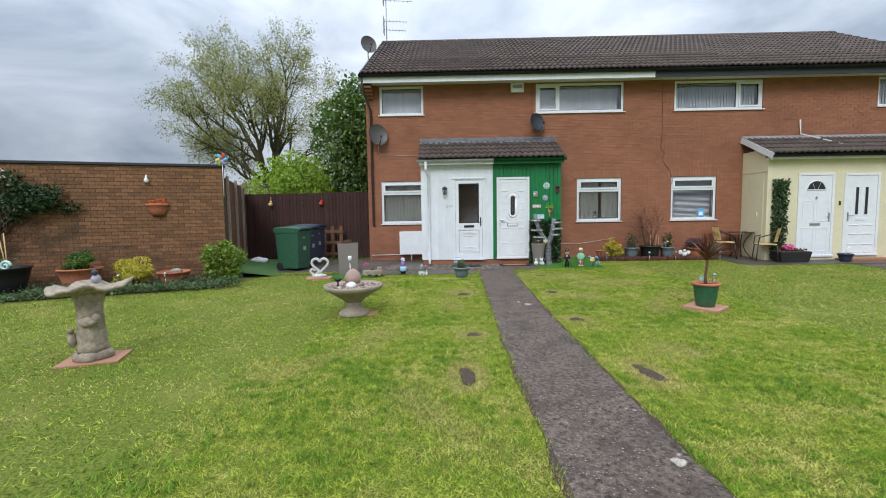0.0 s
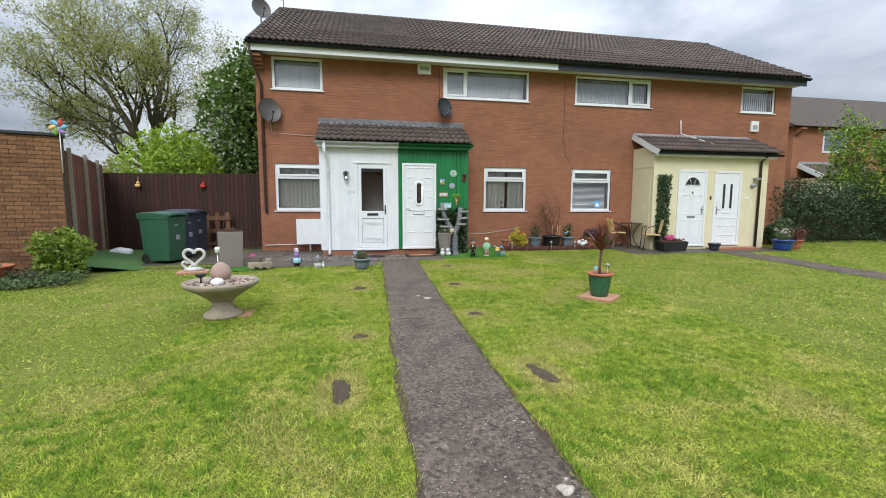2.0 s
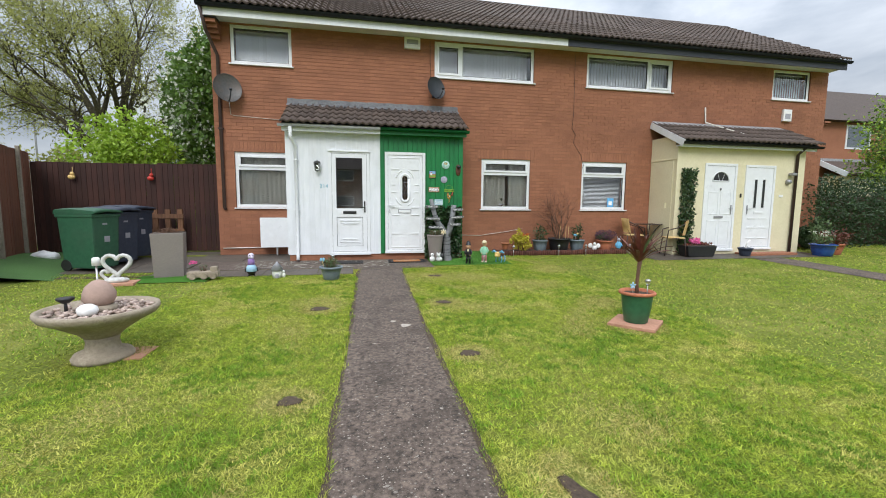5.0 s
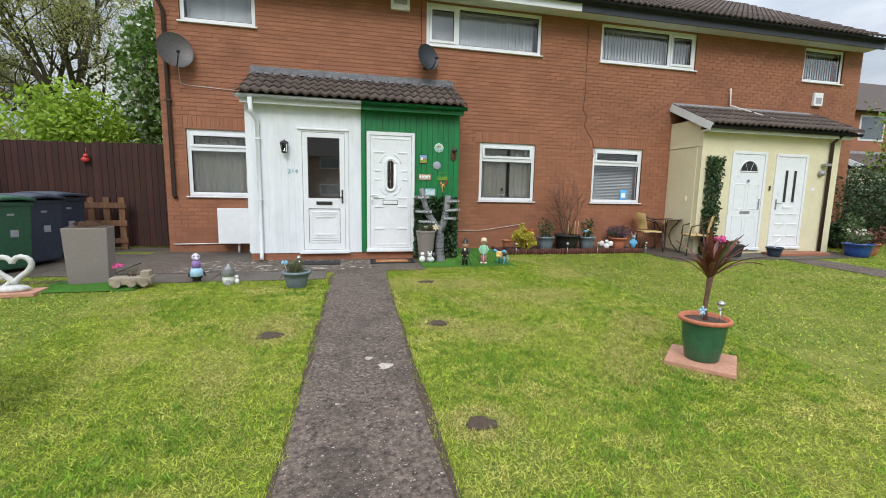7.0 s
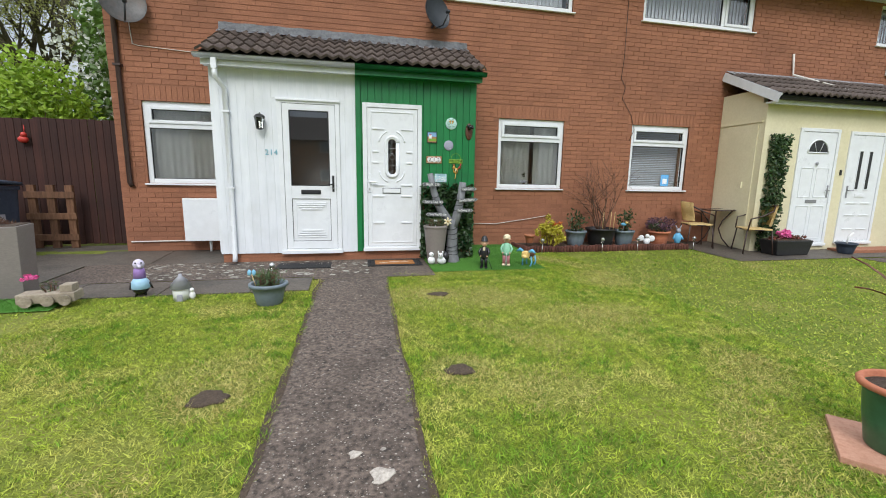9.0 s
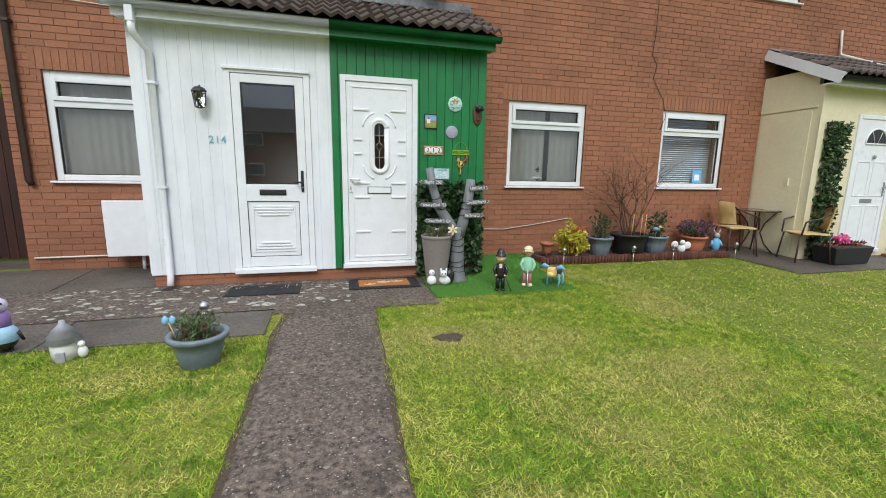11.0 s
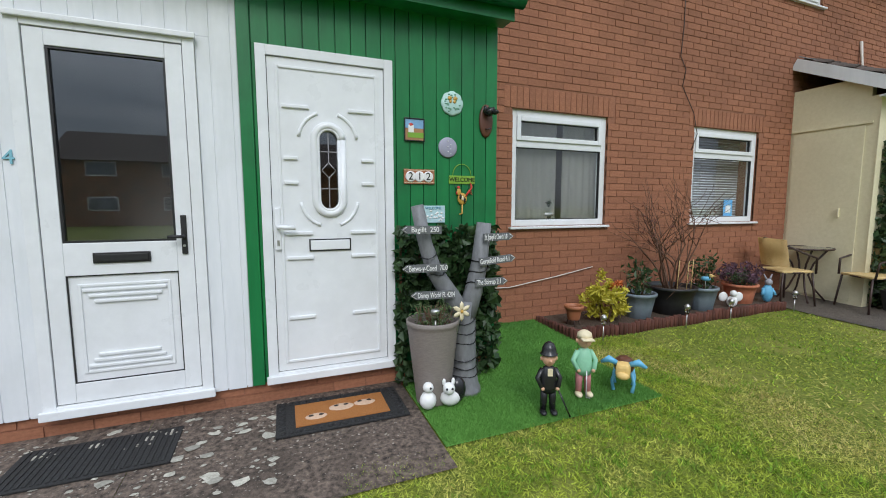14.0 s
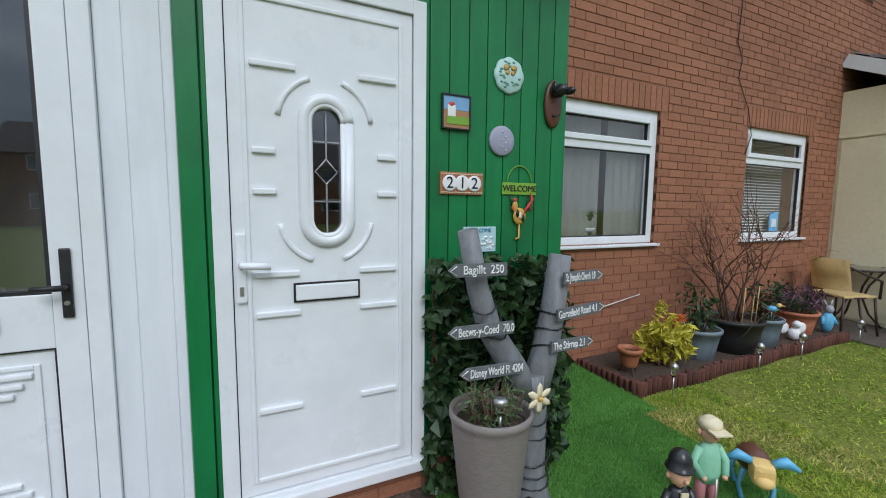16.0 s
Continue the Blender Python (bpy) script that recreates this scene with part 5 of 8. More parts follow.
for s in (-1, 1):
    ball(b1, 0.13 + s * 0.03, -0.02, 0.18, 0.012, 0.01, 0.025)
ball(b2, 0.20, 0.04, 0.10, 0.06, 0.05, 0.09)
ball(b2, 0.11, -0.065, 0.15, 0.008)
ball(b2, 0.145, -0.065, 0.15, 0.008)
ball(b2, 0.01, -0.04, 0.155, 0.008)
joined("animal_ornament", [(b1, M_WHITE), (b2, P_BLK)], 2.20, 10.86, gz(10.9) + 0.02, "small black and white animal ornament beside the tall planter", "ornament", -10)

# ---- doormats ----
mat_1 = thing("doormat", 0.44, 11.02, gz(11.0) + 0.014, "plain black rubber doormat below the half-glazed door", "doormat")
bm = bx(-0.36, 0.36, -0.19, 0.19, 0, 0.010, bev=0.003)
for i in range(24):
    box(bm, -0.34 + i * 0.0285, -0.325 + i * 0.0285, -0.17, 0.17, 0.010, 0.014)
part("mat", bm, M_RUBBER, mat_1)
mat_2 = thing("doormat", 1.69, 11.06, gz(11.0) + 0.014, "coir doormat with a black rubber scroll border and printed animals", "doormat", rz=-1)
bm = bx(-0.39, 0.39, -0.215, 0.215, 0, 0.012, bev=0.004)
for i in range(17):
    for yy in (-0.18, 0.18):
        ball(bm, -0.35 + i * 0.0437, yy, 0.012, 0.02, 0.024, 0.008, 1)
for i in range(7):
    for xx in (-0.355, 0.355):
        ball(bm, xx, -0.13 + i * 0.0437, 0.012, 0.024, 0.02, 0.008, 1)
part("border", bm, M_RUBBER, mat_2, "black rubber scroll border")
part("coir", bx(-0.28, 0.28, -0.14, 0.14, 0.010, 0.018, bev=0.002), M_COIR, mat_2, "orange coir centre")
bm = E_()
for xx, yy, r in ((-0.16, -0.05, 0.07), (0.0, 0.02, 0.085), (0.15, 0.03, 0.075)):
    ball(bm, xx, yy, 0.017, r, r * 0.6, 0.004, 2)
part("print", bm, M_GRAPE, mat_2, "pale printed animal shapes")
for xx, yy in ((-0.19, -0.04), (-0.13, -0.04), (-0.03, 0.04), (0.03, 0.04), (0.12, 0.05), (0.18, 0.05)):
    part("printed_eye", ball(E_(), xx, yy, 0.020, 0.018, 0.014, 0.003, 1), M_RUBBER, mat_2)

# ---- artificial turf pieces ----
def turf(x0, x1, y0, y1, label, n, seed, lift=0.014):
    t = tagged(sheet("turf_mat", x0, x1, y0, y1, lift, M_TURF, 0.3, kind=""), label, "artificial grass")
    rng = np.random.default_rng(seed)
    px, py = rng.uniform(x0, x1, n), rng.uniform(y0, y1, n)
    pz = np.interp(py, [6, 11.3, 12.3], [0, 0.15, 0.2]) + lift
    an, w, h = rng.uniform(0, 6.28, n), 0.0022, rng.uniform(0.012, 0.024, n)
    dx, dy = np.cos(an) * w, np.sin(an) * w
    lx, ly = rng.normal(0, 0.006, n), rng.normal(0, 0.006, n)
    v = np.stack([np.stack([px - dx, py - dy, pz], 1), np.stack([px + dx, py + dy, pz], 1), np.stack([px + lx, py + ly, pz + h], 1)], 1).reshape(-1, 3)
    from_arrays("pile", v, np.arange(n * 3).reshape(-1, 3), M_TURF, t)["kind"] = "stuff"
    return t


turf(2.16, 3.78, 10.46, 11.42, "bright green artificial turf under the figurines", 45000, 4)
turf(2.97, 3.93, 11.40, YF - 0.01, "bright green artificial turf beside the porch", 16000, 5, 0.016)
turf(-2.75, -1.65, 9.45, 10.0, "bright green artificial turf strip at the lawn's edge", 12000, 6)

# ---- artificial ivy panel ----
ivy = thing("ivy_panel", 2.50, 11.27, gz(11.3) + 0.012, "trellis panel of dark-green artificial ivy leaves against the green boards", "ivy panel")
bm = E_()
for i in range(6):
    box(bm, -0.36 + i * 0.14, -0.345 + i * 0.14, -0.005, 0.005, 0, 1.10)
part("trellis", bm, P_DKBR, ivy)
rng = np.random.default_rng(31)
c = np.stack([rng.uniform(-0.39, 0.41, 1900), rng.uniform(-0.085, 0.02, 1900), rng.uniform(0.03, 1.14, 1900)], 1)
leaves("ivy_leaves", c, 0.072, M_DARKLEAF, ivy, rng=rng, aspect=0.85)

# ---- painted forked tree with signs ----
sp = thing("signpost_tree", 2.545, 11.06, gz(11.0) + 0.012, "grey-painted forked tree trunk carrying hand-lettered direction signs", "signpost")
part("trunk", lathe([(0.135, 0.0), (0.12, 0.02), (0.105, 0.06), (0.085, 0.16), (0.078, 0.4), (0.075, 0.56), (0.07, 0.64)], 18, None, Matrix.Translation((0, 0, 0)), wob=lambda a, z: 1 + 0.06 * math.sin(3 * a + z * 5)), M_GREYTREE, sp)
part("branch", tube([(-0.01, 0, 0.52), (-0.10, 0, 0.68), (-0.22, 0.01, 0.86), (-0.28, 0.02, 1.05), (-0.335, 0.02, 1.30)], [0.07, 0.062, 0.055, 0.048, 0.043], 14), M_GREYTREE, sp)
part("branch", tube([(0.01, 0, 0.52), (0.07, 0, 0.70), (0.115, 0, 0.90), (0.15, 0, 1.18)], [0.07, 0.064, 0.058, 0.052], 14), M_GREYTREE, sp)
for z0, z1, cx0, cx1, rr in ((0.08, 0.26, 0, 0, 0.098), (0.30, 0.52, 0, 0, 0.082), (0.72, 0.95, 0.075, 0.13, 0.066), (0.80, 0.98, -0.19, -0.27, 0.060)):
    n, bm = 40, E_()
    tube([(cx0 + (cx1 - cx0) * i / n + rr * math.cos(i * 0.47), rr * math.sin(i * 0.47), z0 + (z1 - z0) * i / n + 0.01 * math.sin(i)) for i in range(n + 1)], 0.004, 5, bm)
    part("string_light", bm, P_BLK, sp, "dark string-light wire wound round the trunk")


def direction_sign(body, x, z, left, tilt, w):
    s = E_()
    h = 0.026
    pts = [(-w / 2 - (0.035 if left else 0), 0), (-w / 2, -h), (w / 2, -h), (w / 2 + (0 if left else 0.035), 0), (w / 2, h), (-w / 2, h)]
    f = s.faces.new([s.verts.new((p[0], 0, p[1])) for p in pts])
    r = bmesh.ops.extrude_face_region(s, geom=[f])
    for v in r["geom"]:
        if isinstance(v, bmesh.types.BMVert):
            v.co.y -= 0.012
    bmesh.ops.recalc_face_normals(s, faces=s.faces)
    b = part("sign_board", s, M_SIGN, sp, "dark grey pointed sign board with white lettering")
    b.matrix_local = pose(x, -0.072, z, 0, -tilt, 0)
    text("lettering", body, 0.050, M_WHITE, b, pose(0.005 if left else -0.005, -0.014, 0, 90) @ Matrix.Diagonal((min(1.0, (w - 0.02) / (0.021 * len(body))), 1, 1, 1)), "white hand lettering")
    a = E_()
    sx = -w / 2 - 0.028 if left else w / 2 + 0.028
    bx_ = -w / 2 if left else w / 2
    tube([(bx_, -0.013, 0.018), (sx, -0.013, 0), (bx_, -0.013, -0.018)], 0.0025, 4, a)
    part("arrow_head", a, M_WHITE, b)


direction_sign("Bagillt  250", -0.32, 1.145, True, -1, 0.235)
direction_sign("Betws-y-Coed  70.0", -0.30, 0.895, True, -1, 0.27)
direction_sign("Disney World Fl. 4204", -0.245, 0.715, True, -2, 0.27)
direction_sign("St. Joseph's Church 1.0", 0.205, 1.085, False, 1, 0.20)
direction_sign("Gorsefield Road 4.1", 0.20, 0.925, False, 4, 0.25)
direction_sign("The Stirrup 2.1", 0.155, 0.775, False, 0, 0.215)


# ---- pots ----
def pot(name, x, y, z, r0, r1, h, material, label, rim=0.014, ribs=0, soil=True, category="plant pot", wob=None, rz=0):
    t = thing(name, x, y, z, label, category, rz=rz)
    prof = [(r0 * 0.92, 0.0), (r0, 0.01), (r0 + (r1 - r0) * 0.5, h * 0.5), (r1, h - 0.035), (r1 + rim, h - 0.032), (r1 + rim, h - 0.004), (r1 + rim * 0.5, h), (r1 - 0.01, h - 0.002), (r1 - 0.016, h - 0.05), (r1 * 0.9, h - 0.055)]
    w = wob or ((lambda a, zz: 1 + 0.018 * (1 if math.sin(ribs * a) > 0 else -1) * (zz < h - 0.035)) if ribs else None)
    part("pot", lathe(prof, 48 if ribs else 32, wob=w), material, t)
    if soil:
        bm = lathe([(r1 * 0.88, h - 0.06), (r1 * 0.9, h - 0.045), (r1 * 0.5, h - 0.03), (0.01, h - 0.028)], 24)
        part("soil", bm, M_SOIL_SHADE, t, "dark potting soil")
    return t


def spray(parent, z, n, r, h, leaf, material, seed, name="foliage", aspect=0.35, label="", stems=10, spread=0.8, m=M_TWIG):
    rng = np.random.default_rng(seed)
    bm = E_()
    tips = []
    for k in range(stems):
        a, q = rng.uniform(0, 6.28), r * math.sqrt(rng.uniform(0.02, 1))
        e = Vector((math.cos(a) * q, math.sin(a) * q, z + h * rng.uniform(0.55, 1.0)))
        p0 = Vector((math.cos(a) * q * 0.35, math.sin(a) * q * 0.35, z - 0.03))
        mid = (p0 + e) / 2 + Vector(rng.normal(size=3)) * 0.02
        tube([p0, mid, e], [0.006, 0.004, 0.002], 4, bm)
        for f in np.linspace(0.2, 1, 9):
            tips.append(p0.lerp(mid, f * 2) if f < 0.5 else mid.lerp(e, f * 2 - 1))
    part("stems", bm, m, parent)
    tips = np.array([tuple(t) for t in tips])
    c = tips[rng.integers(0, len(tips), n)] + rng.normal(size=(n, 3)) * leaf * 0.55
    return leaves(name, c, leaf, material, parent, label, rng, aspect, up=0.5)


tall = thing("tall_planter", 2.28, 10.98, gz(11) + 0.012, "tall taupe ribbed planter with a green shrub", "planter")
part("pot", lathe([(0.105, 0), (0.112, 0.01)] + [(0.112 + 0.055 * (i / 30) + (0.0022 if i % 2 else 0), 0.02 + 0.50 * i / 30) for i in range(31)] + [(0.176, 0.53), (0.176, 0.555), (0.165, 0.56), (0.158, 0.54), (0.15, 0.49), (0.05, 0.485)], 36), M_TAUPE, tall)
part("soil", lathe([(0.15, 0.48), (0.15, 0.50), (0.02, 0.51)], 20), M_SOIL_SHADE, tall)
spray(tall, 0.50, 700, 0.14, 0.17, 0.035, M_HERB, 41, aspect=0.22, stems=40)
sl = thing("solar_light", 2.26, 10.88, gz(11) + 0.50, "small steel solar stake light standing in the tall planter", "solar light")
part("stake", cyl(0, 0, 0, 0.09, 0.006), M_STEEL, sl)
part("lens", cyl(0, 0, 0.09, 0.13, 0.014, 0.02), M_GLASS, sl)
part("cap", lathe([(0.03, 0.13), (0.03, 0.15), (0.024, 0.158), (0.01, 0.16)], 16), M_STEEL, sl)
fl = thing("flower_stake", 2.43, 10.88, gz(11) + 0.46, "cream metal flower on a stake in the planter", "garden stake")
part("stem", tube([(-0.03, 0, 0.0), (-0.01, -0.01, 0.1), (0, -0.02, 0.17)], 0.003, 5), M_STEEL, fl)
for k in range(6):
    part("petal", ball(E_(), 0, 0, 0.034, 0.017, 0.004, 0.034, 1, m=pose(0, -0.028, 0.175, 0, 60 * k, 0)), P_CREAM, fl)
part("centre", ball(E_(), 0, -0.034, 0.175, 0.012, sub=1), P_GOLD, fl)


# ---- plaques on the green boards ----
def plaque(name, x, z, label, y=YP):
    return thing(name, x, y - 0.001, z, label, "plaque")


bf = plaque("butterfly_plaque", 2.565, 2.19, "scalloped pale aqua ceramic plaque with a gold butterfly on green boards")
part("disc", lathe([(0.082, 0), (0.082, 0.008), (0.074, 0.014), (0.01, 0.014)], 48, None, pose(0, 0, 0, 90), wob=lambda a, z: 1 + 0.07 * abs(math.cos(4 * a))), P_AQUA, bf)
bm = E_()
for s in (-1, 1):
    ball(bm, s * 0.022, -0.016, 0.035, 0.02, 0.003, 0.016, 1)
    ball(bm, s * 0.016, -0.016, 0.012, 0.013, 0.003, 0.014, 1)
part("butterfly", bm, P_GOLD, bf, "gold butterfly relief")
bm = E_()
rng = np.random.default_rng(2)
for k in range(26):
    a, q = rng.uniform(0, 6.28), rng.uniform(0.03, 0.07)
    ball(bm, q * math.cos(a), -0.015, q * math.sin(a), 0.010, 0.002, 0.006, 1)
part("leaf_print", bm, plain("sage_paint", (0.16, 0.36, 0.25)), bf, "green leaf print")
ml = plaque("windmill_tile", 2.275, 1.985, "dark-framed picture tile of a white windmill in a field")
bm = E_()
frame_of(bm, -0.075, 0.075, -0.08, 0.08, 0.008, -0.016, 0, bev=0.002)
part("tile_frame", bm, P_BLK, ml)
part("sky_field", bx(-0.067, 0.067, -0.010, -0.001, 0.01, 0.072), plain("picture_blue", (0.22, 0.42, 0.66)), ml)
part("ground_field", bx(-0.067, 0.067, -0.010, -0.001, -0.072, 0.009), plain("picture_ochre", (0.42, 0.22, 0.10)), ml)
part("grass_field", bx(-0.05, 0.067, -0.0125, -0.0105, -0.055, -0.02), P_GRN, ml)
part("windmill", bx(-0.045, -0.005, -0.013, -0.0105, -0.02, 0.03, bev=0.0), M_WHITE, ml)
part("windmill_cap", ball(E_(), -0.025, -0.011, 0.032, 0.02, 0.003, 0.014, 1), P_RED, ml)
rd = plaque("round_plaque", 2.53, 1.875, "round grey-lilac plaque with raised dots")
part("disc", lathe([(0.073, 0), (0.073, 0.01), (0.066, 0.015), (0.01, 0.013)], 32, None, pose(0, 0, 0, 90)), plain("lilac_grey_paint", (0.36, 0.36, 0.46)), rd)
bm = E_()
for k, (xx, zz) in enumerate(((0.0, 0.045), (0.02, 0.02), (-0.002, 0.005), (0.02, -0.01), (0.0, -0.03), (0.022, -0.045))):
    ball(bm, xx, -0.015, zz, 0.005, sub=1)
part("dots", bm, M_WHITE, rd)
nm = plaque("house_number", 2.31, 1.66, "white ceramic house number 212 with a patterned border")
part("backing", bx(-0.115, 0.115, -0.010, -0.001, -0.052, 0.052, bev=0.002), P_BRICK, nm)
bm = E_()
rng = np.random.default_rng(6)
for k in range(54):
    xx = -0.108 + 0.216 * (k % 27) / 26
    ball(bm, xx, -0.011, 0.043 if k < 27 else -0.043, 0.004, 0.002, 0.004, 1)
part("border_pattern", bm, P_CREAM, nm)["kind"] = "stuff"
for k, ch in enumerate("212"):
    xx = -0.066 + 0.066 * k
    part("number_tile", lathe([(0.038, 0), (0.038, 0.004), (0.03, 0.005)], 24, None, pose(xx, -0.010, 0, 90)), M_WHITE, nm)
    text("numeral", ch, 0.075, P_BLK, nm, pose(xx, -0.016, 0, 90), "black numeral")
wc = plaque("welcome_sign", 2.645, 1.645, "lime-green welcome sign with a hanging metal cockerel")
part("board", bx(-0.105, 0.105, -0.008, -0.001, -0.03, 0.03, bev=0.002), P_GRN, wc)
text("lettering", "WELCOME", 0.043, P_BLK, wc, pose(0, -0.010, 0, 90), "dark lettering")
part("hanger", tube([(0.075 * math.cos(math.pi * i / 12), -0.005, 0.03 + 0.085 * math.sin(math.pi * i / 12)) for i in range(13)], 0.003, 5), P_GRN, wc)
bm = E_()
for s in (-1, 1):
    tube([(s * 0.06, -0.005, -0.03), (s * 0.045, -0.008, -0.09)], 0.002, 4, bm)
part("chain", bm, P_BLK, wc)
bm = E_()
ball(bm, 0, -0.012, -0.14, 0.04, 0.010, 0.045)
ball(bm, -0.028, -0.012, -0.09, 0.018, 0.008, 0.03)
tube([(0.0, -0.01, -0.175), (0.002, -0.01, -0.25), (-0.02, -0.01, -0.255)], 0.006, 5, bm)
part("cockerel", bm, P_GOLD, wc, "gold and red metal cockerel")
bm = E_()
for k in range(6):
    tube([(0.02, -0.012, -0.13), (0.05 + 0.006 * k, -0.014, -0.09 + 0.008 * k), (0.085 - 0.004 * k, -0.012, -0.11 + 0.018 * k)], [0.008, 0.007, 0.003], 5, bm)
ball(bm, -0.03, -0.012, -0.055, 0.014, 0.006, 0.01, 1)
part("tail", bm, P_RED, wc, "red tail feathers")
part("comb", ball(ball(E_(), -0.03, -0.014, -0.058, 0.016, 0.006, 0.010, 1), -0.045, -0.014, -0.098, 0.008, 0.005, 0.014, 1), P_RED, wc, "red comb and wattle")
for k in range(3):
    part("breast_feather", ball(E_(), -0.018 + 0.017 * k, -0.022, -0.125 - 0.012 * k, 0.011, 0.004, 0.022, 1), P_CREAM if k % 2 else P_BLK, wc)
sq = plaque("welcome_tile", 2.415, 1.392, "pale blue square welcome tile with a floral print")
part("tile", bx(-0.092, 0.092, -0.009, -0.001, -0.062, 0.062, bev=0.002), plain("pale_blue_print", (0.50, 0.70, 0.74)), sq)
text("lettering", "WELCOME", 0.026, plain("teal_print", (0.08, 0.28, 0.42)), sq, pose(0, -0.011, 0.044, 90))
bm = E_()
for k in range(24):
    ball(bm, rng.uniform(-0.08, 0.08), -0.010, rng.uniform(-0.05, 0.025), rng.uniform(0.006, 0.014), 0.002, 0.008, 1)
part("floral_print", bm, M_WHITE, sq)
dk = plaque("dog_head_plaque", 2.84, 2.085, "carved brown wooden plaque with a black dog's head")
bm = lathe([(0.055, 0), (0.055, 0.014), (0.047, 0.02), (0.01, 0.02)], 24, None, pose(0, 0, 0, 90) @ Matrix.Diagonal((1, 2.2, 1, 1)))
part("backboard", bm, P_DKBR, dk)
bm = E_()
ball(bm, 0.005, -0.05, 0.06, 0.035, 0.05, 0.035)
ball(bm, 0.03, -0.10, 0.05, 0.022, 0.035, 0.02)
ball(bm, -0.03, -0.05, 0.075, 0.012, 0.02, 0.028)
ball(bm, 0.04, -0.05, 0.08, 0.012, 0.02, 0.02)
tube([(-0.01, -0.022, -0.06), (0.0, -0.035, -0.065), (0.025, -0.035, -0.055)], 0.005, 5, bm)
part("dog_head", bm, P_BLK, dk, "black carved dog's head and hook")

# ---- wall lamp, house number 214 ----
wlmp = thing("wall_lantern", -0.09, YP - 0.001, 2.10, "black lantern wall lamp on white boards", "wall lamp")
part("backplate", bx(-0.035, 0.035, -0.012, 0, -0.07, 0.10, bev=0.004), M_BLACK, wlmp)
part("arm", tube([(0, -0.01, 0.09), (0, -0.06, 0.115), (0, -0.09, 0.09)], 0.008, 6), M_BLACK, wlmp)
part("cap", lathe([(0.072, 0.05), (0.070, 0.062), (0.045, 0.09), (0.012, 0.10)], 6, None, pose(0, -0.09, 0), soft=False), M_BLACK, wlmp)
bm = E_()
for k in range(6):
    t = k * math.pi / 3
    tube([(0.062 * math.cos(t), -0.09 + 0.062 * math.sin(t), 0.05), (0.042 * math.cos(t), -0.09 + 0.042 * math.sin(t), -0.095)], 0.005, 4, bm)
part("cage", bm, M_BLACK, wlmp)
part("glass", lathe([(0.038, -0.09), (0.056, 0.045)], 6, None, pose(0, -0.09, 0), soft=False), M_GLASS, wlmp)
part("base", lathe([(0.02, -0.11), (0.046, -0.10), (0.046, -0.092)], 6, None, pose(0, -0.09, 0), soft=False), M_BLACK, wlmp)
hn = plaque("house_number", 0.025, 1.70, "pale blue house number 214 on white boards")
P_NUM = plain("pale_blue_numeral", (0.22, 0.50, 0.60))
for k, ch in enumerate("214"):
    text("numeral", ch, 0.105, P_NUM, hn, pose(-0.058 + 0.058 * k, -0.004, 0, 90), depth=0.004)


# ---- dishes, aerials, alarm, meter box, cables ----
def dish(x, y, z, r, material, label, aim, pole):
    d = thing("satellite_dish", x, y, z, label, "satellite dish", rz=aim)
    m = pose(0, -0.16, 0, 78)
    prof = [(0.01, 0.0)] + [(r * i / 8, 0.28 * r * (i / 8) ** 2) for i in range(1, 9)] + [(r * 1.02, 0.28 * r + 0.006), (r, 0.28 * r - 0.008)] + [(r * i / 8, 0.28 * r * (i / 8) ** 2 - 0.012) for i in range(7, 0, -1)]
    part("dish", lathe(prof, 32, None, m, sy=1.1), material, d)
    part("arm", tube([(0, -0.17, -r * 0.9), (0, -0.36, -r * 0.95), (0, -0.50, -r * 0.35)], 0.012, 6), M_DARKP, d)
    part("receiver", ball(E_(), 0, -0.49, -r * 0.25, 0.03, 0.05, 0.03), M_DARKP, d)
    part("bracket", tube(pole, 0.018, 8), M_DARKP, d)
    return d


dish(-2.02, YF - 0.02, 3.70, 0.27, M_DISH, "dark grey satellite dish on the brick corner", 28, [(0, -0.15, -0.02), (0.06, -0.1, -0.15), (0.1, 0.01, -0.2)])
dish(2.38, YF - 0.02, 3.96, 0.23, M_DARKP, "dark grey satellite dish on the brick wall above the porch", 25, [(0, -0.15, -0.02), (0.03, -0.1, -0.12), (0.05, 0.01, -0.15)])
dish(-2.72, 15.0, 7.25, 0.27, M_DISH, "grey satellite dish on a pole at the gable", 30, [(0, -0.14, 0), (0.05, 0.0, -0.25), (0.08, 0.03, -1.1), (0.42, 0.03, -1.15)])
ae = thing("tv_aerial", -2.1, 15.6, 7.45, "thin metal television aerials on a mast above the gable", "aerial")
part("mast", tube([(0, 0, -0.2), (0, 0, 1.75)], 0.018, 6), M_ALU, ae)
for z, ln in ((1.62, 0.9), (0.92, 0.7), (0.62, 0.65)):
    bm = tube([(-0.08, 0, z), (ln, 0.15, z + 0.02)], 0.009, 5)
    for k in range(7):
        f = k / 6
        tube([(ln * f, 0.15 * f - 0.10, z + 0.01), (ln * f, 0.15 * f + 0.10, z + 0.01)], 0.005, 4, bm)
    box(bm, -0.1, -0.085, -0.15, 0.15, z - 0.14, z + 0.14)
    part("antenna", bm, M_ALU, ae)
al = thing("alarm_box", 1.95, YF - 0.008, 4.83, "white alarm box with a grey badge on the brick wall", "alarm box")
part("case", bx(-0.18, 0.18, -0.07, 0, 0, 0.26, bev=0.015), M_WHITE, al)
part("badge", bx(-0.13, 0.13, -0.075, -0.07, 0.10, 0.20, bev=0.003), P_GREY, al)
al2 = thing("alarm_box", 12.35, YF - 0.008, 3.70, "small white alarm box above the cream porch", "alarm box")
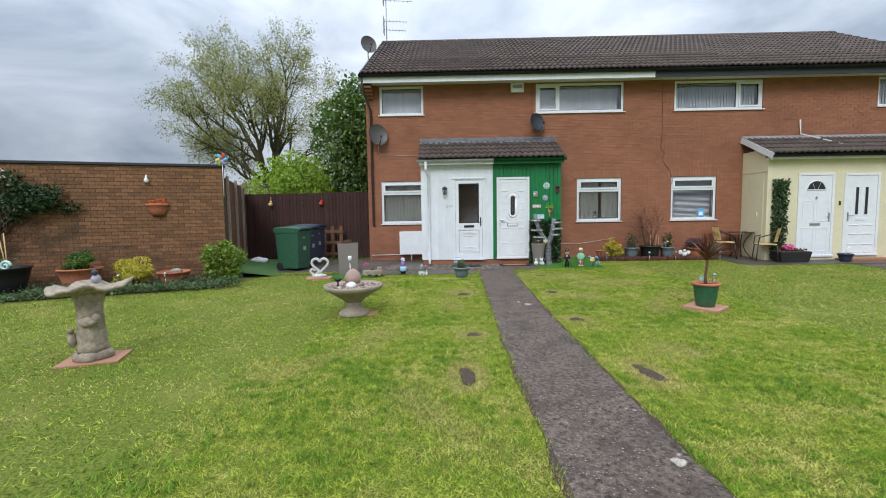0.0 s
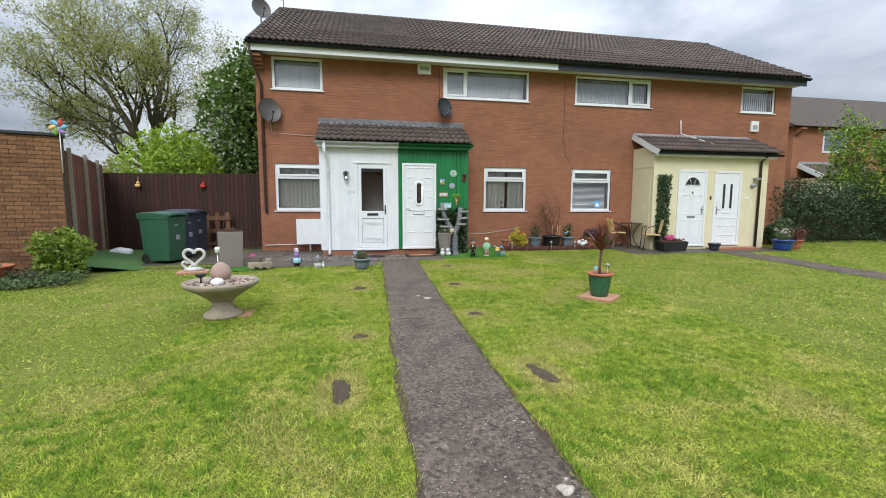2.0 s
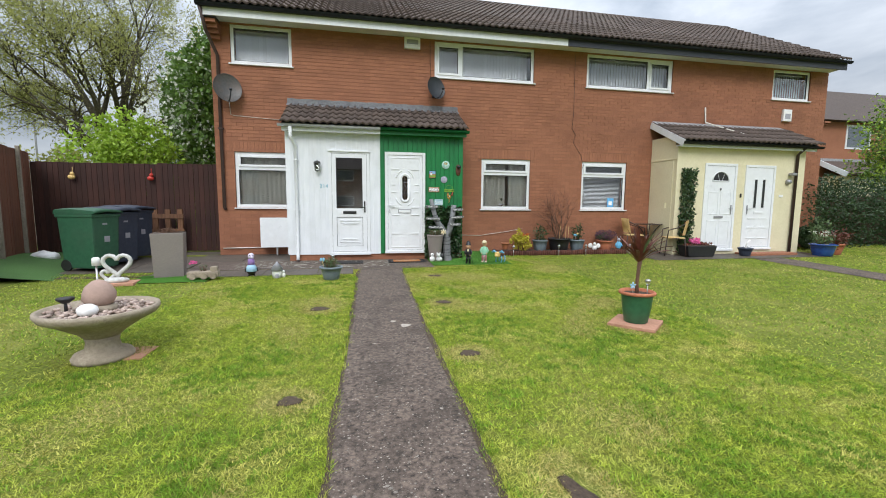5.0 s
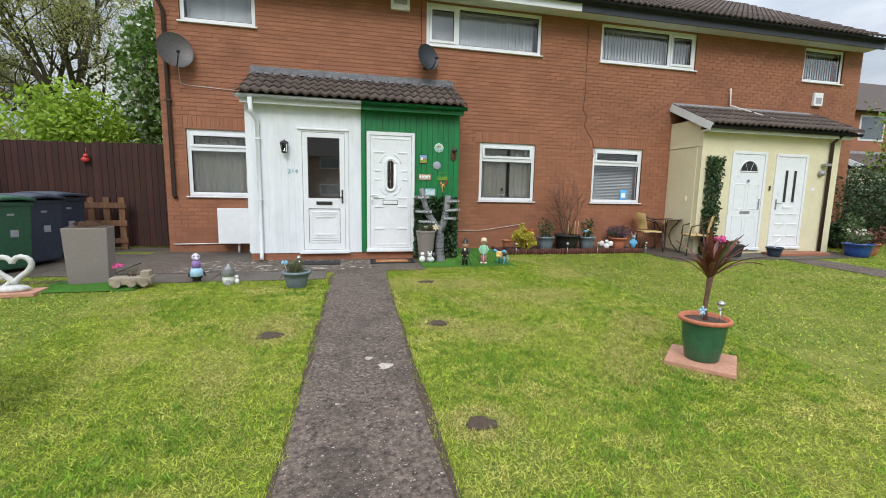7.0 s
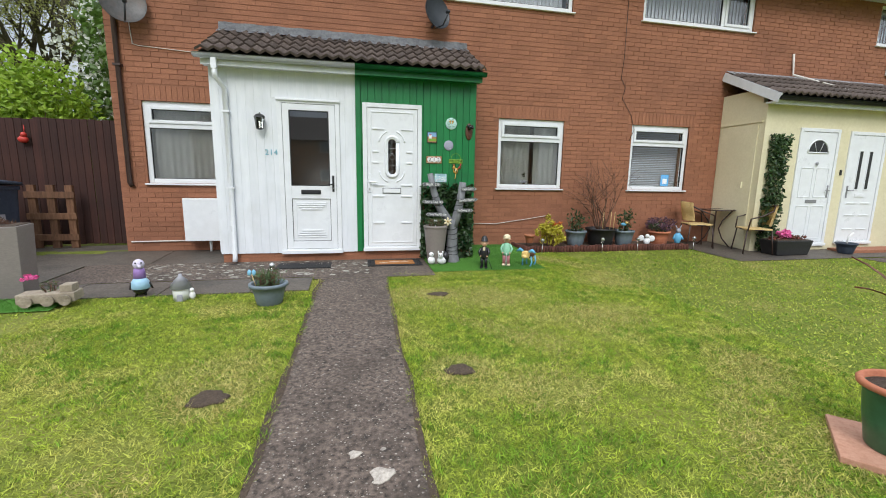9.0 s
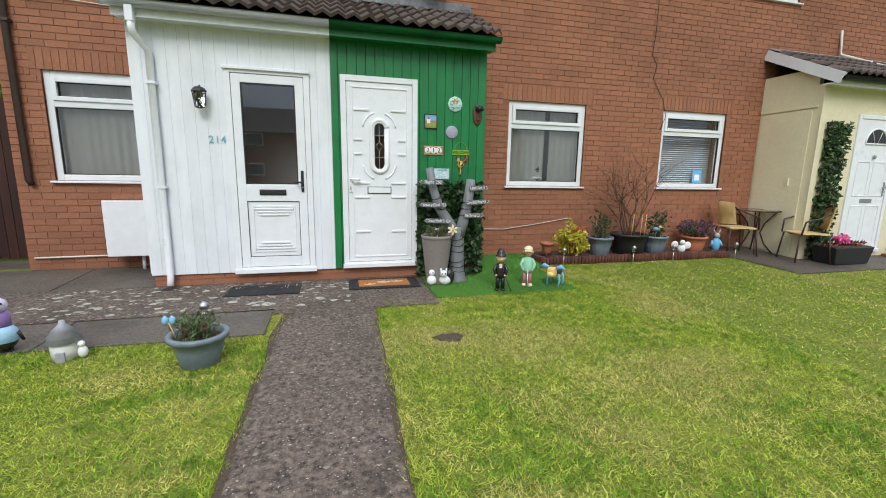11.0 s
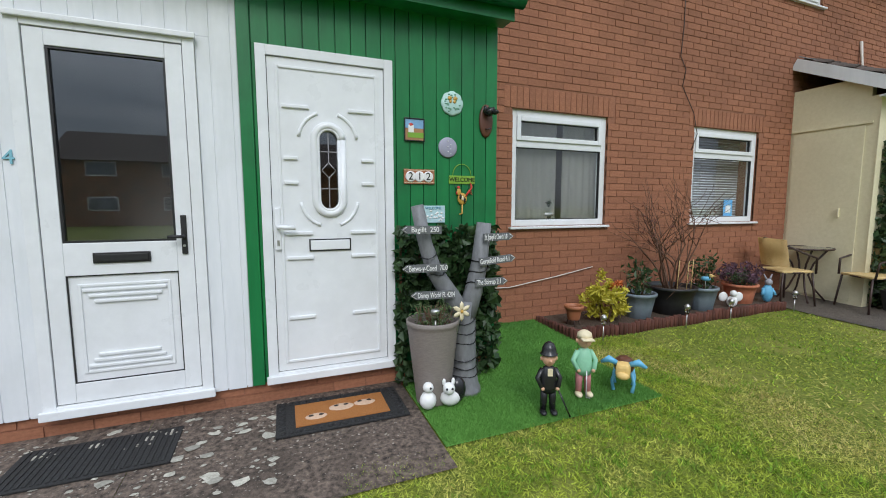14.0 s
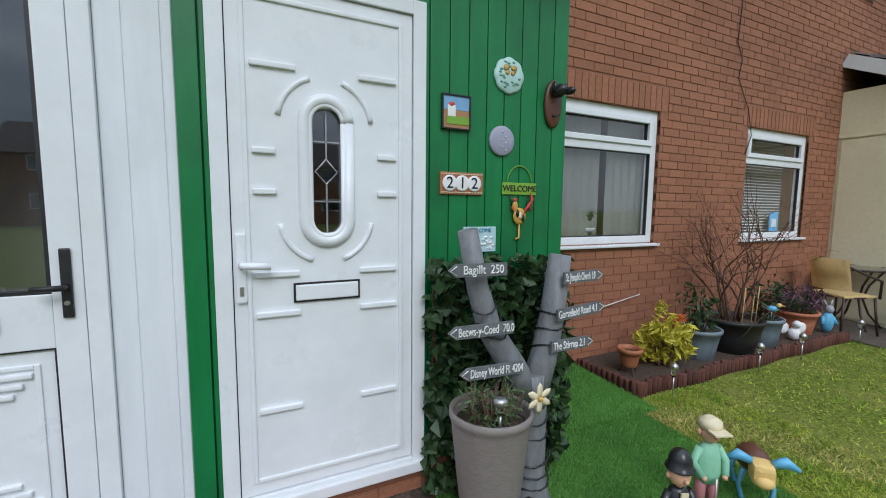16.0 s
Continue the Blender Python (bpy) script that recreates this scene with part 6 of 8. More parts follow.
part("case", bx(-0.14, 0.14, -0.07, 0, 0, 0.32, bev=0.015), M_WHITE, al2)
part("badge", bx(-0.09, 0.09, -0.074, -0.07, 0.06, 0.20, bev=0.003), P_GREY, al2)
mb = thing("meter_box", -1.37, YF - 0.008, 0.40, "white plastic gas meter box on the brick wall", "meter box")
part("case", bx(0, 0.62, -0.20, 0, 0, 0.62, bev=0.01), M_UPVC, mb)
part("lid", bx(-0.015, 0.635, -0.222, -0.201, -0.015, 0.635, bev=0.008), M_UPVC, mb)
part("pipe", tube([(0.30, -0.1, 0.0), (0.30, -0.1, -0.2)], 0.02, 8), M_UPVC, mb)


def cable(label, pts, r=0.006, material=M_CABLE):
    c = tagged(part("cable", tube(pts, r, 5), material), label, "cable")
    return c


cable("thin pale cable running along the brick wall", [(-1.95, YF - 0.02, 3.5), (-1.93, YF - 0.02, 3.22), (-1.86, YF - 0.02, 3.2), (-0.75, YF - 0.02, 3.14)])
cable("white cable sagging along the foot of the brick wall", [(2.97, YF - 0.03, 0.62), (3.6, YF - 0.03, 0.60), (4.2, YF - 0.03, 0.68), (4.7, YF - 0.03, 0.76)], 0.006)
cable("brown pipe along the foot of the brick wall", [(-2.2, YF - 0.03, 0.36), (-1.3, YF - 0.03, 0.37)], 0.012)
cable("brown cable dropping down the brick wall", [(5.97, YF - 0.015, 5.0), (5.98, YF - 0.015, 3.6), (5.95, YF - 0.015, 3.25), (6.05, YF - 0.015, 3.1), (6.0, YF - 0.02, 2.9), (6.22, YF - 0.02, 2.6), (6.3, YF - 0.02, 2.35), (6.22, YF - 0.015, 2.15)], 0.005, M_BROWNPIPE)
cable("dark cable dropping from the eaves beside the window", [(2.36, YF - 0.015, 5.05), (2.37, YF - 0.015, 4.1)], 0.006, M_BLACK)
cable("white pipe leaning over the cream porch roof", [(9.75, YF - 0.02, 3.95), (9.75, YF - 0.06, 3.55), (10.35, 11.5, 3.14)], 0.022)

# ---- paving slabs beside the path and before the house ----
pav = tagged(new("pavement_3"), "dark damp concrete slabs along the front of the house", "pavement", kind="structure")
part("bedding", bx(-5.6, 0.60, 9.98, 12.9, 0.02, 0.118), M_SOIL_SHADE, pav)


def slab(x0, x1, y0, y1):
    bm = bmesh.new()
    for (x, y) in ((x0, y0), (x1, y0), (x1, y1), (x0, y1)):
        bm.verts.new((x, y, gz(y) + 0.014 + random.uniform(-0.002, 0.002)))
    bm.faces.new(bm.verts)
    r = bmesh.ops.extrude_face_region(bm, geom=list(bm.faces))
    for v in r["geom"]:
        if isinstance(v, bmesh.types.BMVert):
            v.co.z -= 0.05
    bmesh.ops.recalc_face_normals(bm, faces=bm.faces)
    part("slab", bm, M_SLAB, pav)


x = 0.605
for w in (0.62, 0.9, 0.9, 0.9):
    slab(x - w + 0.012, x, 9.82, 10.38)
    x -= w
for r, (y0, y1) in ((1, (11.312, 12.23)),):
    x = 0.605
    while x > -2.3:
        w = 0.92
        if not (r == 1 and x > XL):
            slab(x - w + 0.012, x, y0, y1)
        elif r == 1:
            x = XL + w
        x -= w
for x0 in (-3.3, -4.25):
    slab(x0, x0 + 0.94, 10.392, 12.85)
part("drain_cover", bx(XL + 0.10, XL + 0.28, YP - 0.17, YP - 0.01, 0.10, 0.165, bev=0.006), M_BLACK, pav, "black drain gully")

# pale worn spots and stones on path and slabs
rng = np.random.default_rng(17)


def chips(name, n, x0, x1, y0, y1, r0, r1, label, lift=0.0135):
    V, Fc = [], []
    for k in range(n):
        cx, cy = rng.uniform(x0, x1), rng.uniform(y0, y1)
        if y1 < 10.35:
            cx += float(path_drift(cy))
        r = r0 + (r1 - r0) * rng.random() ** 3
        m = 7
        o = len(V)
        for i in range(m):
            a = 2 * math.pi * i / m
            q = r * rng.uniform(0.6, 1.2)
            V.append((cx + q * math.cos(a), cy + 0.8 * q * math.sin(a), gz(cy) + lift))
        V.append((cx, cy, gz(cy) + lift + min(0.004, r * 0.25)))
        Fc += [(o + i, o + (i + 1) % m, o + m) for i in range(m)]
    return tagged(from_arrays(name, V, Fc, M_CHIP), label, "stones", kind="stuff")


chips("path_stone", 14000, 0.61, 1.39, 0.5, 10.3, 0.0015, 0.007, "small pale stones showing in the worn tarmac path")
chips("path_stone", 130, 0.62, 1.36, 1.5, 10.3, 0.008, 0.018, "pale round stones in the tarmac path")
chips("path_stone", 2600, -1.6, 2.0, 10.4, 11.3, 0.002, 0.010, "small pale stones showing in the tarmac apron", 0.0175)
LICHEN_OB = chips("lichen_spot", 420, -1.6, 1.3, 10.45, 11.28, 0.006, 0.05, "pale lichen spots on the damp paving", 0.0195)
LICHEN_OB.data.materials[0] = M_LICHEN
for k, (cx, cy, r) in enumerate(((1.22, 6.79, 0.055), (1.28, 2.63, 0.042), (1.1, 6.95, 0.03))):
    bm = lathe([(r, 0), (r * 0.9, 0.004), (r * 0.3, 0.006)], 14, None, wob=lambda a, z: 1 + 0.2 * math.sin(3 * a + 1) + 0.1 * math.sin(5 * a))
    ob = tagged(part("path_patch", bm, M_CHIP), "pale mortar patch on the tarmac path", "patch", kind="structure")
    ob.matrix_world = pose(cx, cy, gz(cy) + 0.012)

# ---- bare soil patches in the lawn ----
PATCHES = [(0.15, 3.95, 0.085, 0.27, 5), (1.76, 3.98, 0.085, 0.27, 12), (1.71, 5.93, 0.12, 0.10, 0), (0.25, 7.62, 0.14, 0.13, 0), (1.82, 7.72, 0.13, 0.11, 0), (2.03, 9.49, 0.15, 0.11, 0), (0.28, 5.25, 0.10, 0.09, 0), (3.73, 6.43, 0.2, 0.2, 0)]
for px, py, ra, rb, tilt in PATCHES[:-1]:
    ra, rb = ra * 0.8, rb * 0.8
    bm = lathe([(1.0, 0), (0.85, 0.006), (0.5, 0.004), (0.1, 0.006)], 26, None, Matrix.Diagonal((ra, rb, 1, 1)), wob=lambda a, z: 1 + 0.12 * math.sin(3 * a + px * 9) + 0.08 * math.sin(7 * a))
    ob = tagged(part("soil_patch", bm, M_SOIL_SHADE), "bare dark soil patch in the lawn", "soil patch", group="soil patches in the lawn", kind="structure")
    ob.matrix_world = pose(px, py, gz(py) + 0.003, 0, 0, tilt)

# ---- bed along the brick wall ----
bed = tagged(part("planting_bed", bx(3.98, 7.2, 11.62, YF - 0.008, 0.05, 0.24), M_SOIL_SHADE), "raised dark soil bed along the foot of the brick wall", "flower bed", kind="structure")
edging = thing("log_edging", 0, 0, 0, "dark red-brown log-roll border edging", "edging")
me = None
pts = [(3.97 + 0.055 * i, 11.59 + 0.012 * math.sin(i * 0.4)) for i in range(59)] + [(3.95, 11.62 + 0.055 * i) for i in range(11)]
for k, (ex, ey) in enumerate(pts):
    if me is None:
        ob = part("log", lathe([(0.026, 0), (0.026, 0.14), (0.02, 0.148)], 8), M_ROLL, edging)
        me = ob.data
    else:
        ob = new("log", me)
        ob.parent = edging
    ob.matrix_local = pose(ex, ey, 0.13 + random.uniform(-0.012, 0.012))
BZ = 0.24
yb = bush("spotted_laurel", 4.52, 11.80, BZ - 0.02, "yellow variegated shrub with an orange-red tip", M_YELLEAF, 0.30, 0.22, 0.24, 750, 0.085, 51, 0.35, lumps=12)
leaves("orange_tip", blob(np.random.default_rng(3), 130, 0.08, 0, 0.42, 0.10, 0.08, 0.08, 5), 0.07, M_ORLEAF, yb, "orange-red young leaves", aspect=0.3)
leaves("upper_leaves", blob(np.random.default_rng(4), 160, -0.06, 0, 0.44, 0.11, 0.09, 0.16, 5), 0.07, M_YELLEAF, yb, aspect=0.3)
st = pot("small_pot", 4.13, 11.82, BZ + 0.06, 0.06, 0.085, 0.15, P_BRICK, "small brown pot on wire legs in the bed")
for k in range(3):
    part("leg", tube([(0.05 * math.cos(k * 2.1), 0.05 * math.sin(k * 2.1), 0.02), (0.08 * math.cos(k * 2.1), 0.08 * math.sin(k * 2.1), -0.07)], 0.005, 5), M_BROWNPIPE, st)
g1 = pot("grey_pot", 5.02, 11.84, BZ - 0.01, 0.13, 0.175, 0.28, M_GREYPOT, "grey ribbed plastic pot with an upright green plant", ribs=14)
spray(g1, 0.25, 150, 0.16, 0.42, 0.085, M_DARKLEAF, 61, aspect=0.4, stems=7)
b1 = pot("black_pot", 5.52, 11.85, BZ - 0.01, 0.20, 0.26, 0.32, M_BLACK, "large black plastic pot with a bare twiggy rose bush")
rngt = np.random.default_rng(8)
bm, tips = bmesh.new(), []
for k in range(11):
    a = k * 0.571
    grow(bm, rngt, Vector((0.06 * math.cos(a), 0.06 * math.sin(a), 0.27)), Vector((math.cos(a) * 0.35, math.sin(a) * 0.3, 1)).normalized(), 0.56, 0.012, 2, tips, 0.55, 0.02)
part("twiggy_growth", bm, M_TWIG, b1, "bare brown twigs")["kind"] = "stuff"
leaves("buds", np.array([tuple(t) for t in tips])[::5], 0.035, M_REDLEAF, b1)["kind"] = "stuff"
for dx in (-0.05, 0.10, 0.17):
    part("stake", tube([(dx, -0.12, 0.25), (dx + 0.01, -0.13, 0.62)], 0.005, 5), M_RATTAN, b1)
g2 = pot("grey_pot", 5.98, 11.82, BZ - 0.01, 0.13, 0.175, 0.28, M_GREYPOT, "grey ribbed plastic pot with a leafy green shrub", ribs=14)
spray(g2, 0.25, 190, 0.16, 0.40, 0.075, M_DARKLEAF, 62, aspect=0.42, stems=9)
b2, b3, b4 = E_(), E_(), E_()
ball(b2, 0, 0, 0.05, 0.03, 0.05, 0.03)
ball(b3, 0.0, -0.05, 0.085, 0.022)
tube([(0, -0.07, 0.085), (0, -0.10, 0.08)], [0.008, 0.002], 5, b3)
tube([(0, 0, 0.05), (0, 0, -0.10)], 0.004, 5, b4)
joined("bird_stake", [(b2, M_SKYBLUE), (b3, P_YEL), (b4, M_STEEL)], 5.86, 11.68, BZ + 0.34, "blue and yellow bird ornament on a stake in the pot", "ornament", 40)
tp = pot("terracotta_pot", 6.78, 11.88, BZ - 0.01, 0.14, 0.18, 0.25, M_TERRA, "terracotta pot of purple-red heather", rim=0.02)
rp = np.random.default_rng(71)
leaves("heather", blob(rp, 1100, 0, 0, 0.36, 0.27, 0.24, 0.18, 14, 0.4), 0.055, M_PURPLE, tp, rng=rp, aspect=0.25, up=0.8)
leaves("heather_leaves", blob(rp, 420, 0, 0, 0.33, 0.24, 0.22, 0.15, 12, 0.3), 0.05, M_DARKLEAF, tp, rng=rp, aspect=0.3, up=0.8)
b1_ = E_()
ball(b1_, 0, 0, 0.07, 0.06, 0.05, 0.07)
ball(b1_, 0.0, -0.02, 0.17, 0.04)
for s in (-1, 1):
    ball(b1_, s * 0.09, 0.03, 0.12, 0.055, 0.012, 0.06)
joined("angel_ornament", [(b1_, M_WHITE)], 6.40, 11.72, BZ, "small white winged stone ornament in the bed", "ornament", -25)
b1_, b2_ = E_(), E_()
ball(b1_, 0, 0, 0.12, 0.065, 0.055, 0.12)
for s in (-1, 1):
    tube([(s * 0.05, 0, 0.18), (s * 0.08, -0.03, 0.10)], 0.018, 6, b1_)
ball(b2_, 0, -0.01, 0.26, 0.042, 0.045, 0.045)
for s in (-1, 1):
    tube([(s * 0.02, 0, 0.29), (s * 0.05, 0.01, 0.36)], [0.014, 0.006], 6, b2_)
joined("rabbit_ornament", [(b1_, M_SKYBLUE), (b2_, P_GREY)], 7.06, 11.72, BZ, "standing rabbit ornament in a sky-blue coat", "ornament", -25)


def stake_light(x, y, z, h=0.26):
    s = thing("solar_light", x, y, z, "small steel solar stake light along the bed's edge", "solar light", group="stake lights by the bed")
    part("stake", cyl(0, 0, -0.02, h * 0.6, 0.006, seg=8), M_STEEL, s)
    part("lens", cyl(0, 0, h * 0.6, h * 0.82, 0.015, 0.022, 12), M_GLASS, s)
    part("cap", lathe([(0.03, h * 0.82), (0.03, h * 0.92), (0.01, h)], 14), M_STEEL, s)


for lx in (4.22, 5.35, 6.05, 7.22):
    stake_light(lx, 11.50, gz(11.5))


# ---- bistro table and chairs ----
def bistro_chair(x, y, z, rz):
    c = thing("bistro_chair", x, y, z, "honey rattan bistro chair with a dark metal frame", "chair", rz=rz, group="bistro chairs at the table")
    part("seat", bx(-0.21, 0.21, -0.21, 0.20, 0.42, 0.45, bev=0.012), M_RATTAN, c, "woven honey-coloured seat")
    bm = bmesh.new()
    n, rows = 14, []
    for zz in (0.50, 0.66, 0.84):
        rows.append([bm.verts.new((0.25 * math.sin(radians(-62 + 124 * i / n)), 0.02 + 0.22 * math.cos(radians(-62 + 124 * i / n)) + (zz - 0.5) * 0.2, zz + (0.02 * math.cos(radians(-80 + 160 * i / n)) if zz > 0.8 else 0))) for i in range(n + 1)])
    for p, q in zip(rows, rows[1:]):
        for i in range(n):
            bm.faces.new((p[i], p[i + 1], q[i + 1], q[i])).smooth = True
    bmesh.ops.solidify(bm, geom=list(bm.faces), thickness=0.014)
    part("backrest", bm, M_RATTAN, c, "curved woven backrest")
    part("arm_rail", tube([(-0.24, -0.20, 0.42), (-0.26, -0.18, 0.62), (-0.27, 0.0, 0.68), (-0.23, 0.16, 0.76), (0, 0.30, 0.86), (0.23, 0.16, 0.76), (0.27, 0.0, 0.68), (0.26, -0.18, 0.62), (0.24, -0.20, 0.42)], 0.013, 8), M_BROWNPIPE, c)
    for sx, sy in ((-1, -1), (1, -1), (-1, 1), (1, 1)):
        part("leg", tube([(sx * 0.20, sy * 0.19, 0.43), (sx * 0.235, sy * 0.23, 0.0)], 0.012, 8), M_BROWNPIPE, c)
    part("seat_ring", tube([(0.215 * math.cos(i * math.pi / 10), 0.21 * math.sin(i * math.pi / 10), 0.425) for i in range(21)], 0.011, 6), M_BROWNPIPE, c)
    return c


PZ = gz(11.8) + 0.012
bistro_chair(7.52, 11.80, gz(11.75) + 0.010, 70)
bistro_chair(8.16, 11.18, gz(11.2) + 0.010, -115)
tb = thing("bistro_table", 7.95, 11.82, PZ - 0.004, "round glass-topped bistro table with dark curved legs", "table")
part("glass_top", lathe([(0.30, 0.70), (0.305, 0.706), (0.30, 0.712)], 32), M_GLASSD, tb, "tinted glass top")
part("rim", tube([(0.305 * math.cos(i * math.pi / 16), 0.305 * math.sin(i * math.pi / 16), 0.705) for i in range(33)], 0.012, 6), M_BROWNPIPE, tb)
for k in range(4):
    a = math.pi / 4 + k * math.pi / 2
    part("leg", tube([(q * math.cos(a), q * math.sin(a), zz) for q, zz in ((0.26, 0.69), (0.12, 0.5), (0.07, 0.34), (0.14, 0.16), (0.27, 0.0))], 0.012, 7), M_BROWNPIPE, tb)

# ---- by the cream porch ----
cl = thing("climber_column", 8.52, CY - 0.07, 0.5, "narrow panel of dark variegated ivy on the cream wall", "climbing plant")
rng = np.random.default_rng(81)
c = np.stack([rng.uniform(-0.17, 0.19, 1500), rng.uniform(-0.08, 0.06, 1500), rng.uniform(-0.3, 1.75, 1500)], 1)
leaves("ivy_leaves", c[:1000], 0.085, M_DARKLEAF, cl, rng=rng, aspect=0.7)
leaves("pale_leaves", c[1000:], 0.07, M_HERB, cl, rng=rng, aspect=0.6)
part("stem", tube([(0, 0.02, -0.3), (0.03, 0.03, 0.6), (-0.02, 0.03, 1.7)], 0.01, 6), M_TWIG, cl)
tr_ = thing("trough_planter", 8.66, 10.98, gz(11.0) + 0.012, "black trough planter with pink flowers", "planter")
bm = E_()
vs = box(bm, -0.40, 0.40, -0.17, 0.17, 0, 0.26, bev=0.015)
for v in vs:
    k = 0.85 + 0.15 * v.co.z / 0.26
    v.co.x *= k
    v.co.y *= k
part("trough", bm, M_BLACK, tr_)
part("soil", bx(-0.37, 0.37, -0.14, 0.14, 0.255, 0.27), M_SOIL_SHADE, tr_)
rp = np.random.default_rng(82)
leaves("leaves", blob(rp, 260, 0, 0, 0.28, 0.38, 0.16, 0.08, 10), 0.07, M_REDLEAF, tr_, rng=rp, up=0.4)
leaves("pink_flowers", blob(rp, 320, -0.10, 0, 0.36, 0.20, 0.13, 0.09, 8), 0.05, M_PINK, tr_, "pink flower heads", rng=rp, aspect=0.9)
bp = pot("blue_pot", 12.05, 10.72, gz(10.5) + 0.012, 0.20, 0.27, 0.30, M_BLUE, "large glazed blue pot of mixed plants", rim=0.02)
spray(bp, 0.26, 330, 0.28, 0.30, 0.07, M_HERB, 83, aspect=0.4, stems=16)
leaves("flowers", blob(np.random.default_rng(5), 40, 0, 0, 0.56, 0.3, 0.25, 0.12, 8), 0.05, M_BLOSSOM, bp, aspect=0.9)
bc = pot("terracotta_pot", 12.65, 10.95, gz(10.95), 0.18, 0.25, 0.28, M_TERRA, "terracotta pot with bronze-leaved plant by the blue pot")
spray(bc, 0.25, 350, 0.34, 0.34, 0.09, M_REDLEAF, 84, aspect=0.45, stems=12)
leaves("green_leaves", blob(np.random.default_rng(6), 400, 0, 0.2, 0.55, 0.45, 0.3, 0.4, 8), 0.08, M_HERB, bc)
sp_ = pot("small_blue_pot", 9.95, 10.90, gz(10.9) + 0.012, 0.11, 0.15, 0.20, M_BIN_B, "small dark blue pot with a pale ornament")
part("ornament", tube([(0, 0, 0.16), (0.02, 0, 0.3), (0.09, -0.02, 0.38)], [0.02, 0.014, 0.02], 6), M_WHITE, sp_)
wl_ = thing("wall_light", 11.48, CY, 1.98, "silver round wall light on the cream porch", "wall lamp")
part("body", lathe([(0.06, 0), (0.07, 0.03), (0.05, 0.09), (0.01, 0.10)], 16, None, pose(0, 0, 0, 90)), M_ALU, wl_)
part("floodlight", bx(0.0, 0.14, -0.14, -0.02, 0.16, 0.22, bev=0.01), M_ALU, wl_)
bl_ = thing("door_bell", 10.10, CY, 1.62, "small dark door bell on the cream porch", "door bell")
part("button", bx(-0.02, 0.02, -0.02, 0, -0.05, 0.05, bev=0.004), M_BLACK, bl_)
wp2 = thing("wall_plaque", 11.32, CY, 1.62, "small white plaque on the cream porch", "plaque")
part("plate", bx(-0.06, 0.06, -0.012, 0, -0.03, 0.03, bev=0.003), M_WHITE, wp2)
hp_ = pot("hanging_pot", 12.75, YF - 0.14, 2.02, 0.08, 0.13, 0.14, M_TERRA, "terracotta wall pot on the brickwork beyond the cream porch")
sw = thing("window_sticker", 7.20, YF + 0.14, 1.30, "blue card standing inside the window", "card")
part("card", bx(-0.09, 0.09, 0, 0.006, 0, 0.24, bev=0.002), plain("card_blue", (0.10, 0.42, 0.80)), sw)
part("print", bx(-0.05, 0.05, -0.003, -0.001, 0.06, 0.16), M_WHITE, sw)
hpn = pot("house_plant", 4.20, YF + 0.19, 1.30, 0.05, 0.07, 0.08, P_GREY, "small green pot plant on the inner window sill")
leaves("foliage", blob(np.random.default_rng(9), 160, 0, 0, 0.15, 0.11, 0.08, 0.09, 6), 0.05, M_DARKLEAF, hpn)

# ---- green pot with a red cordyline, on paving ----
pv = tagged(part("paving_slab", bx(-0.24, 0.24, -0.24, 0.24, 0.0, 0.035, bev=0.006), M_PAVER), "square red paving slab lying in the lawn", "paving slab")
pv.matrix_world = pose(3.76, 6.46, gz(6.46), 0, 0, 42)
gp = thing("green_pot", 3.76, 6.46, gz(6.46) + 0.035, "dark green glazed pot with a worn terracotta rim", "plant pot")
part("pot", lathe([(0.115, 0), (0.123, 0.01), (0.148, 0.16), (0.162, 0.29), (0.175, 0.315)], 36), M_GREENPOT, gp)
part("rim", lathe([(0.173, 0.312), (0.19, 0.318), (0.193, 0.338), (0.18, 0.35), (0.164, 0.345), (0.162, 0.30), (0.05, 0.295)], 36), M_TERRA, gp, "bare terracotta rim")
part("soil", lathe([(0.16, 0.30), (0.155, 0.318), (0.05, 0.325), (0.01, 0.325)], 24), M_SOIL_SHADE, gp)
co_ = thing("cordyline", 3.76, 6.46, gz(6.46) + 0.355, "bronze-red cordyline palm with sword-shaped leaves on a bare stem", "palm plant")
part("stem", tube([(0, 0, -0.04), (-0.012, 0, 0.10), (0.0, 0, 0.24), (0.012, 0, 0.36)], [0.024, 0.019, 0.018, 0.024], 10), M_TWIG, co_, "bare brown stem")
rng = np.random.default_rng(91)
for k in range(34):
    a, el, ln = rng.uniform(0, 6.28), radians(rng.uniform(38, 86)), rng.uniform(0.30, 0.43)
    bm = bmesh.new()
    prev = None
    for i in range(7):
        t = i / 6
        e = el - 0.5 * t * t * (1.4 - el)
        q, zz = ln * t * math.cos(e), 0.34 + ln * t * math.sin(e)
        w = 0.019 * math.sin(math.pi * min(1, 0.12 + t * 0.88)) ** 0.7 + 0.001
        c0, s0 = math.cos(a), math.sin(a)
        row = [bm.verts.new((q * c0 - w * s0, q * s0 + w * c0, zz + 0.004)), bm.verts.new((q * c0, q * s0, zz - 0.003)), bm.verts.new((q * c0 + w * s0, q * s0 - w * c0, zz + 0.004))]
        if prev:
            bm.faces.new((prev[0], prev[1], row[1], row[0]))
            bm.faces.new((prev[1], prev[2], row[2], row[1]))
        prev = row
    part("leaf", bm, M_REDLEAF if k < 32 else M_HERB, co_)
fl2 = thing("flower_stake", 3.65, 6.38, gz(6.46) + 0.34, "pale blue plastic flower on a stake in the green pot", "garden stake")
part("stem", tube([(0, 0, 0), (-0.02, -0.02, 0.12)], 0.003, 5), M_STEEL, fl2)
